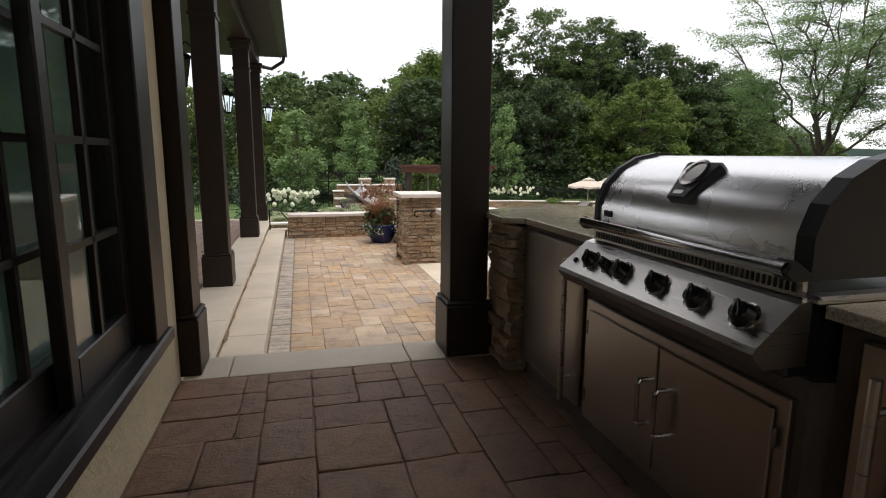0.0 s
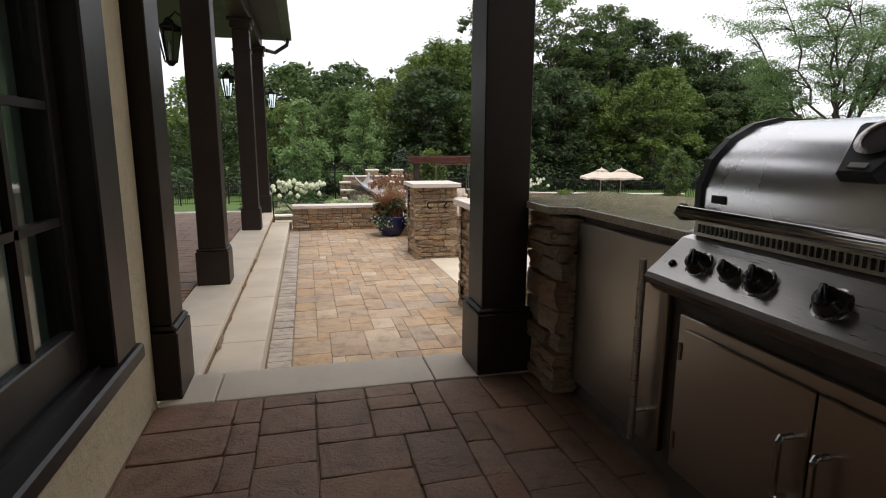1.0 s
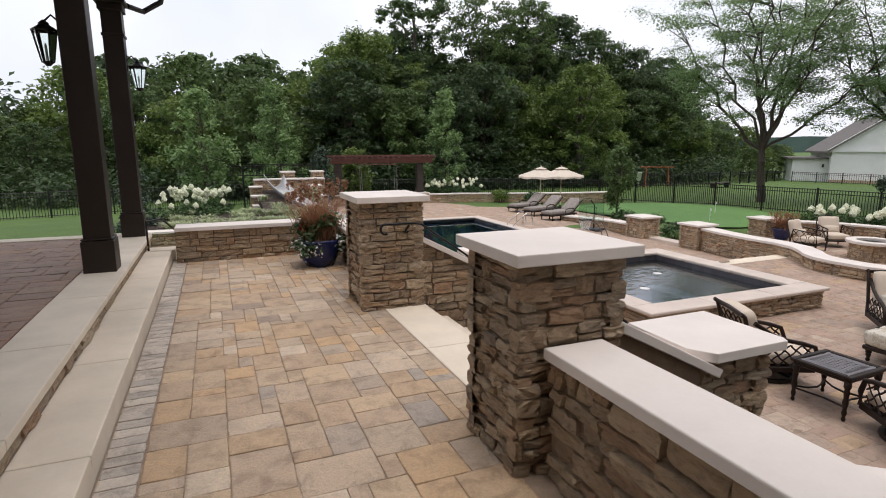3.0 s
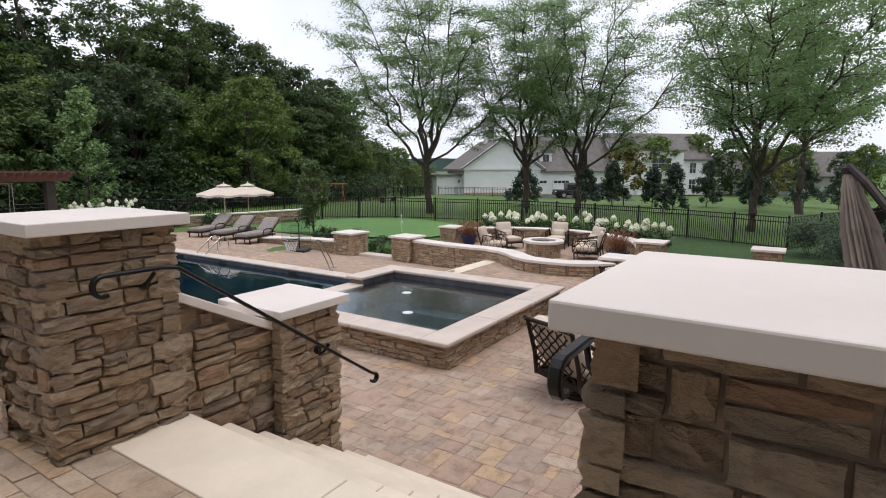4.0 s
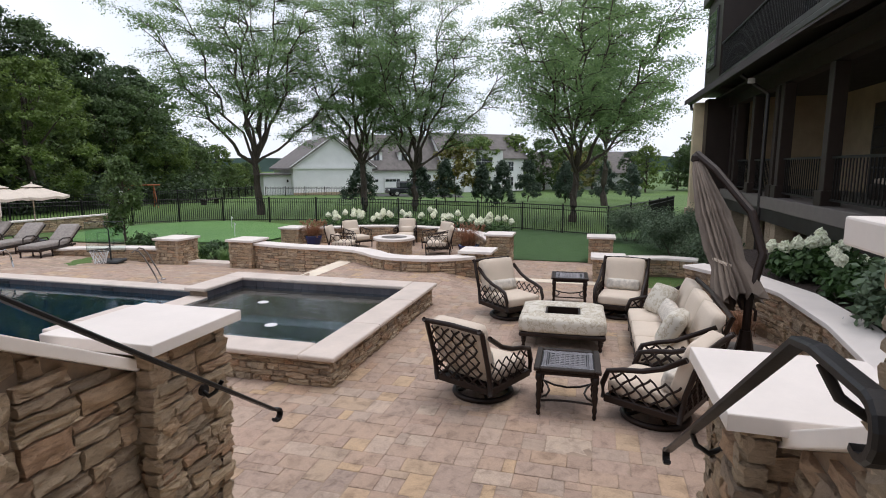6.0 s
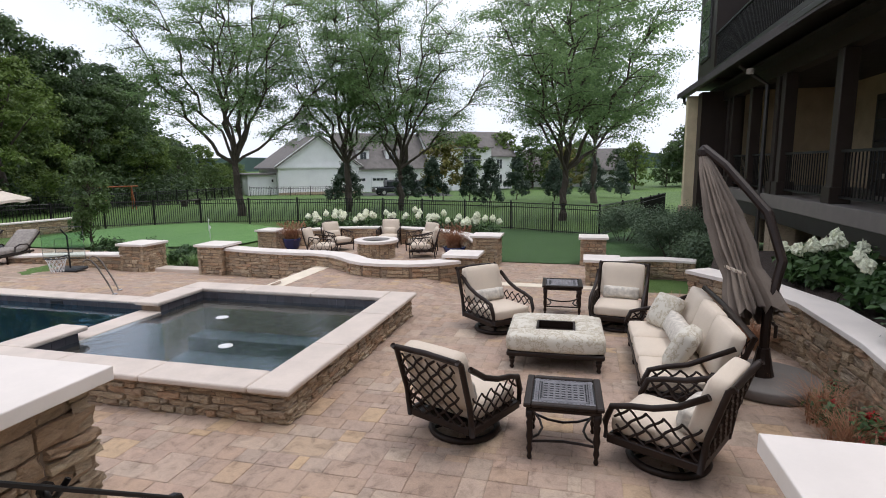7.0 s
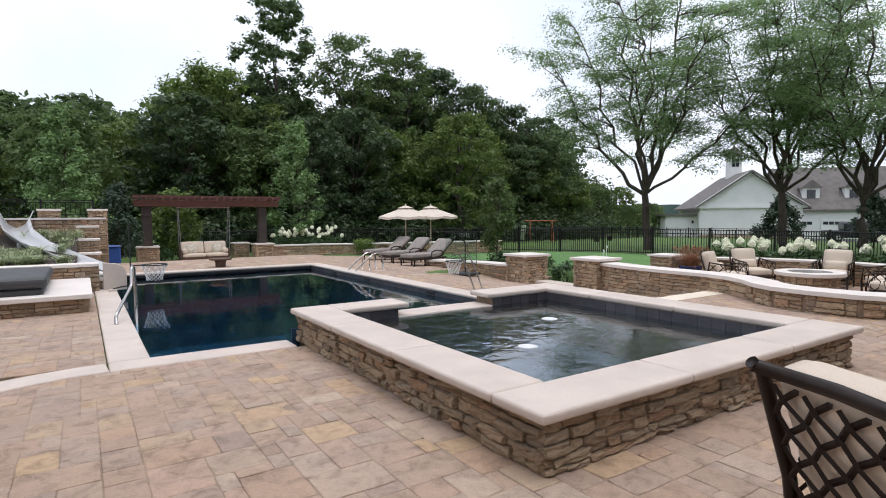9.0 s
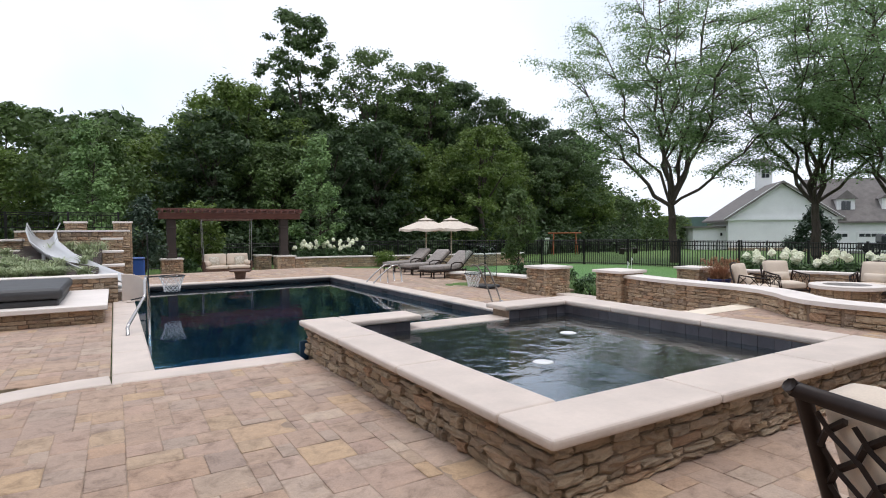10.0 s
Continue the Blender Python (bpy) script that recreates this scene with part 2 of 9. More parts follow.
def leaf_mat(name, dark, light, trans=0.25, rough=0.55):
    """Leaves: tone by leaf and by large patches of the crown, a little light passing through."""
    m, n, l, b = mat(name, rough)
    r = ramp(n, [(0.0, dark), (1.0, light)])
    g = n.new("ShaderNodeNewGeometry")
    v = world_vec(n, l)
    big = noise_tex(n, l, 0.35, 3, 0.6, v)
    mx = n.new("ShaderNodeMath")
    mx.operation = "MULTIPLY_ADD"
    l.new(g.outputs["Random Per Island"], mx.inputs[0])
    mx.inputs[1].default_value = 0.55
    mm = n.new("ShaderNodeMapRange")
    mm.inputs["From Min"].default_value, mm.inputs["From Max"].default_value = 0.3, 0.7
    mm.inputs["To Min"].default_value, mm.inputs["To Max"].default_value = 0.0, 0.45
    l.new(big.outputs["Fac"], mm.inputs["Value"])
    l.new(mm.outputs["Result"], mx.inputs[2])
    l.new(mx.outputs["Value"], r.inputs["Fac"])
    l.new(r.outputs["Color"], b.inputs["Base Color"])
    t = n.new("ShaderNodeBsdfTranslucent")
    l.new(r.outputs["Color"], t.inputs["Color"])
    ms = n.new("ShaderNodeMixShader")
    ms.inputs["Fac"].default_value = trans
    out = n["Material Output"]
    l.new(b.outputs["BSDF"], ms.inputs[1])
    l.new(t.outputs["BSDF"], ms.inputs[2])
    l.new(ms.outputs["Shader"], out.inputs["Surface"])
    return m


M_LEAF = leaf_mat("woodland_leaf", (0.047, 0.082, 0.03), (0.122, 0.187, 0.064), 0.48)
M_LEAF_MID = leaf_mat("mid_woodland_leaf", (0.058, 0.098, 0.032), (0.155, 0.230, 0.072), 0.48)
M_LEAF_LIGHT = leaf_mat("light_woodland_leaf", (0.076, 0.123, 0.028), (0.195, 0.275, 0.064), 0.45)
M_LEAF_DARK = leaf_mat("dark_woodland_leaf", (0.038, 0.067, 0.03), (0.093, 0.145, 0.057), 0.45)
M_LOCUST = leaf_mat("locust_leaf", (0.1, 0.175, 0.075), (0.29, 0.42, 0.17), 0.58)
M_YOUNG = leaf_mat("young_tree_leaf", (0.091, 0.163, 0.058), (0.286, 0.429, 0.156), 0.35)
M_SHRUB = leaf_mat("shrub_leaf", (0.052, 0.086, 0.052), (0.149, 0.213, 0.115), 0.25)
M_CONIFER = leaf_mat("conifer_needles", (0.022, 0.045, 0.028), (0.07, 0.115, 0.065), 0.15)
M_HYDLEAF = leaf_mat("hydrangea_leaf", (0.02, 0.055, 0.015), (0.08, 0.15, 0.04), 0.2)
M_BLOOM = plain("cream_petals", (0.78, 0.8, 0.6), 0.8, 0, 0.12, 9, 1.0, 55, 0.02)
M_REDBLOOM = leaf_mat("red_petals", (0.3, 0.01, 0.01), (0.55, 0.03, 0.03), 0.2)
M_WHITEBLOOM = leaf_mat("white_petals", (0.65, 0.65, 0.62), (0.85, 0.85, 0.84), 0.3)
M_REDGRASS = leaf_mat("red_fountain_grass", (0.2, 0.085, 0.05), (0.5, 0.28, 0.16), 0.35)
M_STRIPEGRASS = leaf_mat("variegated_grass", (0.14, 0.21, 0.07), (0.62, 0.66, 0.42), 0.25)
M_YELLOWLEAF = leaf_mat("yellowing_leaf", (0.09, 0.1, 0.02), (0.25, 0.22, 0.05), 0.3)


def grass_mat(name, a, b_, scale):
    m, n, l, b = mat(name, 0.85)
    v = world_vec(n, l)
    big, mid, fine = noise_tex(n, l, 0.12, 4, 0.6, v), noise_tex(n, l, scale, 5, 0.7, v), noise_tex(n, l, 45, 4, 0.8, v)
    r = ramp(n, [(0.3, a), (0.7, b_)])
    l.new(mid.outputs["Fac"], r.inputs["Fac"])
    g = ramp(n, [(0.3, (0.8, 0.82, 0.8)), (0.7, (1.15, 1.12, 1.0))])
    l.new(big.outputs["Fac"], g.inputs["Fac"])
    f = ramp(n, [(0.3, (0.55, 0.6, 0.5)), (0.7, (1.25, 1.2, 1.15))])
    l.new(fine.outputs["Fac"], f.inputs["Fac"])
    c = mixc(n, l, 1.0, r.outputs["Color"], g.outputs["Color"], "MULTIPLY")
    l.new(mixc(n, l, 0.8, c, f.outputs["Color"], "MULTIPLY"), b.inputs["Base Color"])
    bump(n, l, b, fine.outputs["Fac"], 0.8, 0.03)
    return m


M_GRASS = grass_mat("mown_lawn", (0.06, 0.12, 0.022), (0.1, 0.18, 0.035), 1.2)
M_TURF = grass_mat("dark_turf", (0.035, 0.085, 0.02), (0.05, 0.115, 0.028), 2.5)
M_GREEN = grass_mat("putting_green_turf", (0.11, 0.24, 0.07), (0.14, 0.29, 0.09), 2.0)


def water_mat(name, tint, wave, strength):
    m, n, l, b = mat(name, 0.02, 0, tint)
    b.inputs["Transmission Weight"].default_value, b.inputs["IOR"].default_value = 1.0, 1.33
    v = world_vec(n, l)
    w = noise_tex(n, l, wave, 3, 0.5, v, 0.5)
    bump(n, l, b, w.outputs["Fac"], strength, 0.05)
    return m


M_WATER = water_mat("pool_water", (0.29, 0.68, 0.89), 2.4, 0.06)
M_SPAWATER = water_mat("spa_water", (0.7, 0.82, 0.9), 4.5, 0.1)

m_, n_, l_, b_ = mat("window_glass", 0.02, 0, (0.75, 0.85, 0.82))
b_.inputs["Transmission Weight"].default_value, b_.inputs["IOR"].default_value = 1.0, 1.45
M_GLASS = m_

# granite: dark and pale grains on a warm grey ground
M_GRANITE, n_, l_, b_ = mat("speckled_granite", 0.09)
v_ = world_vec(n_, l_)
va_, vb_ = noise_tex(n_, l_, 130, 5, 0.8, v_), noise_tex(n_, l_, 6, 4, 0.6, v_)
ra_ = ramp(n_, [(0.32, (0.08, 0.066, 0.054)), (0.45, (0.42, 0.365, 0.29)), (0.58, (0.55, 0.49, 0.4)), (0.72, (0.76, 0.71, 0.62))])
l_.new(va_.outputs["Fac"], ra_.inputs["Fac"])
rb_ = ramp(n_, [(0.3, (0.8, 0.78, 0.75)), (0.7, (1.1, 1.08, 1.02))])
l_.new(vb_.outputs["Fac"], rb_.inputs["Fac"])
l_.new(mixc(n_, l_, 1.0, ra_.outputs["Color"], rb_.outputs["Color"], "MULTIPLY"), b_.inputs["Base Color"])

# woven pattern for cushions: pale ground, faded grey-gold damask
M_DAMASK, n_, l_, b_ = mat("damask_cushion", 0.95)
v_ = world_vec(n_, l_, (1, 1, 1))
vo_ = n_.new("ShaderNodeTexVoronoi")
vo_.feature, vo_.inputs["Scale"].default_value = "SMOOTH_F1", 14
l_.new(v_, vo_.inputs["Vector"])
vn_ = noise_tex(n_, l_, 22, 3, 0.6, v_, 1.5)
ad_ = n_.new("ShaderNodeMath")
ad_.operation = "ADD"
l_.new(vo_.outputs["Distance"], ad_.inputs[0])
l_.new(vn_.outputs["Fac"], ad_.inputs[1])
rd_ = ramp(n_, [(0.72, (0.56, 0.51, 0.43)), (0.86, (0.4, 0.345, 0.25)), (0.98, (0.6, 0.56, 0.48))])
l_.new(ad_.outputs["Value"], rd_.inputs["Fac"])
l_.new(rd_.outputs["Color"], b_.inputs["Base Color"])
M_SPOTTED = plain("spotted_pillow_fabric", (0.58, 0.53, 0.46), 0.95, 0, 0.32, 18, 0.2, 120, 0.002)


# ---- mesh helpers ----
def link_mesh(name, bm, material, smooth=False, parent=None, label=""):
    me = bpy.data.meshes.new(name)
    bm.to_mesh(me)
    bm.free()
    me.materials.append(material)
    if smooth:
        me.polygons.foreach_set("use_smooth", [True] * len(me.polygons))
    ob = new(name, me)
    if parent:
        ob.parent = parent
    if label:
        ob["label"] = label
    return ob


def part(name, bm, material, parent, label="", smooth=False):
    return link_mesh(name, bm, material, smooth, parent, label)


def empty(name, x=0, y=0, z=0, rz=0):
    ob = new(name)
    ob.empty_display_size = 0.2
    ob.matrix_basis = pose(x, y, z, 0, 0, rz)
    return ob


def box(x0, y0, z0, x1, y1, z1, bevel=0.0, bm=None, seg=1):
    out = bm or bmesh.new()
    b = bmesh.new()
    bmesh.ops.create_cube(b, size=1)
    bmesh.ops.scale(b, vec=(x1 - x0, y1 - y0, z1 - z0), verts=b.verts)
    bmesh.ops.translate(b, vec=((x0 + x1) / 2, (y0 + y1) / 2, (z0 + z1) / 2), verts=b.verts)
    if bevel:
        bmesh.ops.bevel(b, geom=b.edges[:], offset=bevel, segments=seg, affect="EDGES", profile=0.5)
    me = bpy.data.meshes.new("tmp")
    b.to_mesh(me)
    b.free()
    out.from_mesh(me)
    bpy.data.meshes.remove(me)
    return out


def turned(bm, m):
    bmesh.ops.transform(bm, matrix=m, verts=bm.verts)
    return bm


def add(bm, other, m=None):
    me = bpy.data.meshes.new("tmp")
    other.to_mesh(me)
    other.free()
    if m is not None:
        me.transform(m)
    bm.from_mesh(me)
    bpy.data.meshes.remove(me)
    return bm


def lathe(profile, n=20, bm=None, cx=0, cy=0):
    """A turned solid from (radius, z) pairs."""
    bm = bm or bmesh.new()
    rings = []
    for r, z in profile:
        rings.append([bm.verts.new((cx + r * math.cos(2 * math.pi * i / n), cy + r * math.sin(2 * math.pi * i / n), z)) for i in range(n)])
    for a, b in zip(rings, rings[1:]):
        for i in range(n):
            bm.faces.new((a[i], a[(i + 1) % n], b[(i + 1) % n], b[i]))
    bm.faces.new(rings[0][::-1])
    bm.faces.new(rings[-1])
    return bm


def tube(points, r, n=8, bm=None, closed=False, radii=None, flat=1.0):
    """A round bar along points; flat < 1 squashes it sideways."""
    bm = bm or bmesh.new()
    pts = [Vector(p) for p in points]
    rings = []
    up = Vector((0, 0, 1))
    last = None
    for i, p in enumerate(pts):
        a, b = pts[i - 1 if i else (-1 if closed else 0)], pts[(i + 1) % len(pts) if (closed or i + 1 < len(pts)) else i]
        d = (b - a).normalized()
        side = d.cross(up)
        if side.length < 0.05:
            side = last or Vector((1, 0, 0))
        side.normalize()
        last = side
        top = side.cross(d).normalized()
        rr = radii[i] if radii else r
        rings.append([bm.verts.new(p + side * (rr * flat * math.cos(2 * math.pi * k / n)) + top * (rr * math.sin(2 * math.pi * k / n))) for k in range(n)])
    pairs = list(zip(rings, rings[1:])) + ([(rings[-1], rings[0])] if closed else [])
    for a, b in pairs:
        for k in range(n):
            bm.faces.new((a[k], a[(k + 1) % n], b[(k + 1) % n], b[k]))
    if not closed:
        bm.faces.new(rings[0])
        bm.faces.new(rings[-1][::-1])
    return bm


def prism(poly, z0, z1, bevel=0.0, seg=1):
    """An upright solid on a flat outline."""
    bm = bmesh.new()
    lo = [bm.verts.new((x, y, z0)) for x, y in poly]
    hi = [bm.verts.new((x, y, z1)) for x, y in poly]
    n = len(poly)
    for i in range(n):
        bm.faces.new((lo[i], lo[(i + 1) % n], hi[(i + 1) % n], hi[i]))
    top = bm.faces.new(hi)
    bm.faces.new(lo[::-1])
    bmesh.ops.recalc_face_normals(bm, faces=bm.faces[:])
    if bevel:
        bmesh.ops.bevel(bm, geom=list(top.edges), offset=bevel, segments=seg, affect="EDGES", profile=0.5)
    return bm


def ribbon(path, half, z0, z1, bevel=0.0, seg=2, closed=False):
    """A band of that half width along a plan path, as a solid."""
    pts = [Vector((x, y)) for x, y in path]
    lft, rgt = [], []
    for i, p in enumerate(pts):
        a, b = pts[max(0, i - 1)], pts[min(len(pts) - 1, i + 1)]
        d = (b - a).normalized()
        nrm = Vector((-d.y, d.x))
        lft.append(p + nrm * half)
        rgt.append(p - nrm * half)
    return prism([(v.x, v.y) for v in lft] + [(v.x, v.y) for v in rgt[::-1]], z0, z1, bevel, seg)


def cushion(sx, sy, sz, puff=0.25, n=6):
    """A soft block with rounded edges and a slightly domed top, its middle at the origin."""
    bm = bmesh.new()
    bmesh.ops.create_cube(bm, size=1)
    bmesh.ops.subdivide_edges(bm, edges=bm.edges[:], cuts=n, use_grid_fill=True)
    r = min(sx, sy, sz) * 0.3
    dims = (sx, sy, sz)
    thin = dims.index(min(dims))
    for v in bm.verts:
        c = v.co
        p = Vector((c.x * sx, c.y * sy, c.z * sz))
        q = Vector((max(-sx / 2 + r, min(sx / 2 - r, p.x)), max(-sy / 2 + r, min(sy / 2 - r, p.y)), max(-sz / 2 + r, min(sz / 2 - r, p.z))))
        d = p - q
        p = q + d.normalized() * min(d.length, r) if d.length > 1e-6 else p
        flat = [(1 - (2 * q) ** 4) for i, q in enumerate(c) if i != thin]
        p[thin] += c[thin] * 2 * flat[0] * flat[1] * dims[thin] * puff * 0.5
        p += noise.noise_vector(p * 5 + Vector((sx * 9, sy * 7, 0))) * 0.006
        v.co = p
    return bm


# ---- stone pieces ----
def stone_template(seed):
    """A rough split stone: 1 x 1 x 1, its face towards -y at y = 0, its back at y = 1."""
    rnd = random.Random(seed)
    bm = bmesh.new()
    nx, nz = 5, 4
    lean, bulge = rnd.uniform(-0.1, 0.1), rnd.uniform(0.0, 0.12)
    skew = [rnd.uniform(0.86, 1.03) for _ in range(4)]
    front = {}
    for i in range(nx):
        for k in range(nz):
            u, w = i / (nx - 1) - 0.5, k / (nz - 1) - 0.5
            ends, rims = i in (0, nx - 1), k in (0, nz - 1)
            tall = skew[0] * (0.5 - u) + skew[1] * (0.5 + u) if w > 0 else skew[2] * (0.5 - u) + skew[3] * (0.5 + u)
            y = 0.06 + lean * u - bulge * (0.25 - u * u) + rnd.uniform(-0.13, 0.13)
            if ends or rims:
                y += rnd.uniform(0.0, 0.14)
            if ends and rims:
                u, tall, y = u * rnd.uniform(0.965, 1.0), tall * rnd.uniform(0.9, 1.0), y + 0.03
            elif ends:
                u *= rnd.uniform(0.97, 1.01)
            else:
                u += rnd.uniform(-0.05, 0.05)
            front[i, k] = bm.verts.new((u, y, w * tall + (0 if rims else rnd.uniform(-0.05, 0.05))))
    for i in range(nx - 1):
        for k in range(nz - 1):
            bm.faces.new((front[i, k], front[i + 1, k], front[i + 1, k + 1], front[i, k + 1]))
    ring = [(i, 0) for i in range(nx)] + [(nx - 1, k) for k in range(1, nz)] + [(i, nz - 1) for i in range(nx - 2, -1, -1)] + [(0, k) for k in range(nz - 2, 0, -1)]
    back = [bm.verts.new((front[q].co.x, 1.0, front[q].co.z)) for q in ring]
    for j in range(len(ring)):
        a, b = front[ring[j]], front[ring[(j + 1) % len(ring)]]
        bm.faces.new((b, a, back[j], back[(j + 1) % len(ring)]))
    for f in bm.faces:
        f.smooth = False
    me = bpy.data.meshes.new("stone")
    bm.to_mesh(me)
    bm.free()
    me.materials.append(M_STONE)
    return me


STONES = [stone_template(s) for s in range(20)]


def stone_layout(length, height, rnd, low=0.06, high=0.15, wide=(0.1, 0.36)):
    """Rows of stones on a face: (left, bottom, width, height)."""
    out, z = [], 0.0
    while z < height - 0.015:
        h = rnd.uniform(low, high)
        if height - z - h < low * 0.8:
            h = height - z
        x = -rnd.uniform(0, 0.1)
        while x < length - 0.02:
            w = rnd.uniform(*wide) * (1.0 if h < 0.1 else 0.85)
            if length - x - w < wide[0] * 0.7:
                w = length - x
            x0 = max(x, 0)
            if h > 0.1 and rnd.random() < 0.35:
                s = h * rnd.uniform(0.4, 0.6)
                out += [(x0, z, x + w - x0, s), (x0, z + s, x + w - x0, h - s)]
            else:
                out.append((x0, z, x + w - x0, h))
            x += w
        z += h
    return out


class StoneFace:
    """Collects the stones of one wall or pier; the first ones become parts, the rest one joined mesh."""

    def __init__(self, owner, seed, limit=290):
        self.owner, self.rnd, self.limit, self.count = owner, random.Random(seed), limit, 0
        self.verts, self.faces = [], []

    def put(self, m):
        me = self.rnd.choice(STONES)
        if self.count < self.limit:
            self.count += 1
            ob = new("stone", me)
            ob.parent = self.owner
            ob.matrix_basis = m
        else:
            base = len(self.verts)
            self.verts += [tuple(m @ v.co) for v in me.vertices]
            self.faces += [[base + i for i in p.vertices] for p in me.polygons]

    def face(self, x, y, z, length, height, yaw, depth=0.06, proud=0.03, top=None, **kw):
        """A face that starts at x, y, z, runs for length along yaw and looks to the right of that way. top(s): an upper limit along it."""
        frame_m = pose(x, y, z, 0, 0, yaw)
        for a, b, w, h in stone_layout(length, height, self.rnd, **kw):
            if top and b + h > top(a + w / 2):
                h = min(h, top(a + w / 2) - b)
                if h < 0.03:
                    continue
            jut = self.rnd.uniform(-0.016, 0.022)
            flip = self.rnd.choice((-1, 1))
            m = frame_m @ Matrix.Translation((a + w / 2, -proud - jut, b + h / 2)) @ Matrix.Rotation(self.rnd.uniform(-0.035, 0.035), 4, "Y") @ Matrix.Diagonal((flip * max(0.03, w - 0.009), depth + proud, max(0.022, h - 0.008), 1))
            self.put(m)

    def done(self):
        if self.verts:
            me = bpy.data.meshes.new("stones")
            me.from_pydata(self.verts, [], self.faces)
            me.materials.append(M_STONE_FAR)
            ob = tagged(new("stones", me), kind="stuff")
            ob.parent = self.owner
        return self.owner


def strap(points, half, thick):
    """A flat bar bent along points in the local x-z plane."""
    bm = bmesh.new()
    rows = []
    for i, (x, z) in enumerate(points):
        (ax, az), (bx, bz) = points[max(0, i - 1)], points[min(len(points) - 1, i + 1)]
        L = math.hypot(bx - ax, bz - az)
        nx, nz = -(bz - az) / L * thick / 2, (bx - ax) / L * thick / 2
        prof = ((-half, -1), (half, -1), (half, 0.4), (half * 0.7, 1), (-half * 0.7, 1), (-half, 0.4))
        rows.append([bm.verts.new((x + nx * k, y, z + nz * k)) for y, k in prof])
    for a, b in zip(rows, rows[1:]):
        for i in range(6):
            bm.faces.new((a[i], a[(i + 1) % 6], b[(i + 1) % 6], b[i]))
    bm.faces.new(rows[0])
    bm.faces.new(rows[-1][::-1])
    bmesh.ops.recalc_face_normals(bm, faces=bm.faces[:])
    return bm


def stone_pier(name, x0, y0, x1, y1, z0, z1, cap=0.06, over=0.06, seed=1, label="", faces="WSEN", cap_poly=None, pieces=60):
    """A square pier of ledge stone with a flat limestone cap."""
    p = empty(name, (x0 + x1) / 2, (y0 + y1) / 2, z0)
    off = Matrix.Translation((-(x0 + x1) / 2, -(y0 + y1) / 2, -z0))
    part("core", turned(box(x0 + 0.035, y0 + 0.035, z0, x1 - 0.035, y1 - 0.035, z1 - cap), off), M_MORTAR, p)
    if cap_poly:
        c = prism(cap_poly, z1 - cap, z1, 0.006, 2)
    else:
        c = box(x0 - over, y0 - over, z1 - cap, x1 + over, y1 + over, z1, 0.006, seg=2)
    part("cap", turned(c, off), M_CAP, p, "smooth pale limestone cap")
    sf = StoneFace(p, seed, pieces)
    w, d, h = x1 - x0, y1 - y0, z1 - cap - z0
    fine = dict(low=0.05, high=0.115, wide=(0.1, 0.27))
    ox, oy = -(x1 - x0) / 2, -(y1 - y0) / 2
    if "S" in faces:
        sf.face(ox - 0.02, oy + 0.035, 0, w + 0.04, h, 0, **fine)
    if "W" in faces:
        sf.face(ox + 0.035, -oy, 0, d, h, -90, **fine)
    if "E" in faces:
        sf.face(-ox - 0.035, oy, 0, d, h, 90, **fine)
    if "N" in faces:
        sf.face(-ox + 0.02, -oy - 0.035, 0, w + 0.04, h, 180, **fine)
    sf.done()
    return tagged(p, label or "square ledge stone pier with a smooth limestone cap", "stone pier", "stone piers")


def paver_cells(nx, ny, rnd, sizes):
    """Fills a grid with blocks of mixed size: (i, j, w, h)."""
    used = np.zeros((nx, ny), bool)
    out = []
    for j in range(ny):
        for i in range(nx):
            if used[i, j]:
                continue
            picks = sizes[:]
            rnd.shuffle(picks)
            for w, h in picks + [(2, 1), (1, 2), (1, 1)]:
                if i + w <= nx and j + h <= ny and not used[i:i + w, j:j + h].any():
                    used[i:i + w, j:j + h] = True
                    out.append((i, j, w, h))
                    break
    return out


SIZES = [(4, 3), (3, 4), (3, 3), (3, 2), (2, 3), (3, 3), (4, 3), (4, 3), (3, 3)]


def paver_blocks(x0, y0, x1, y1, seed, cell=0.078, keep=None, sizes=SIZES):
    rnd = random.Random(seed)
    nx, ny = max(1, round((x1 - x0) / cell)), max(1, round((y1 - y0) / cell))
    cx, cy = (x1 - x0) / nx, (y1 - y0) / ny
    out = []
    for i, j, w, h in paver_cells(nx, ny, rnd, sizes):
        b = (x0 + i * cx, y0 + j * cy, x0 + (i + w) * cx, y0 + (j + h) * cy)
        if keep is None or keep((b[0] + b[2]) / 2, (b[1] + b[3]) / 2):
            out.append(b)
    return out


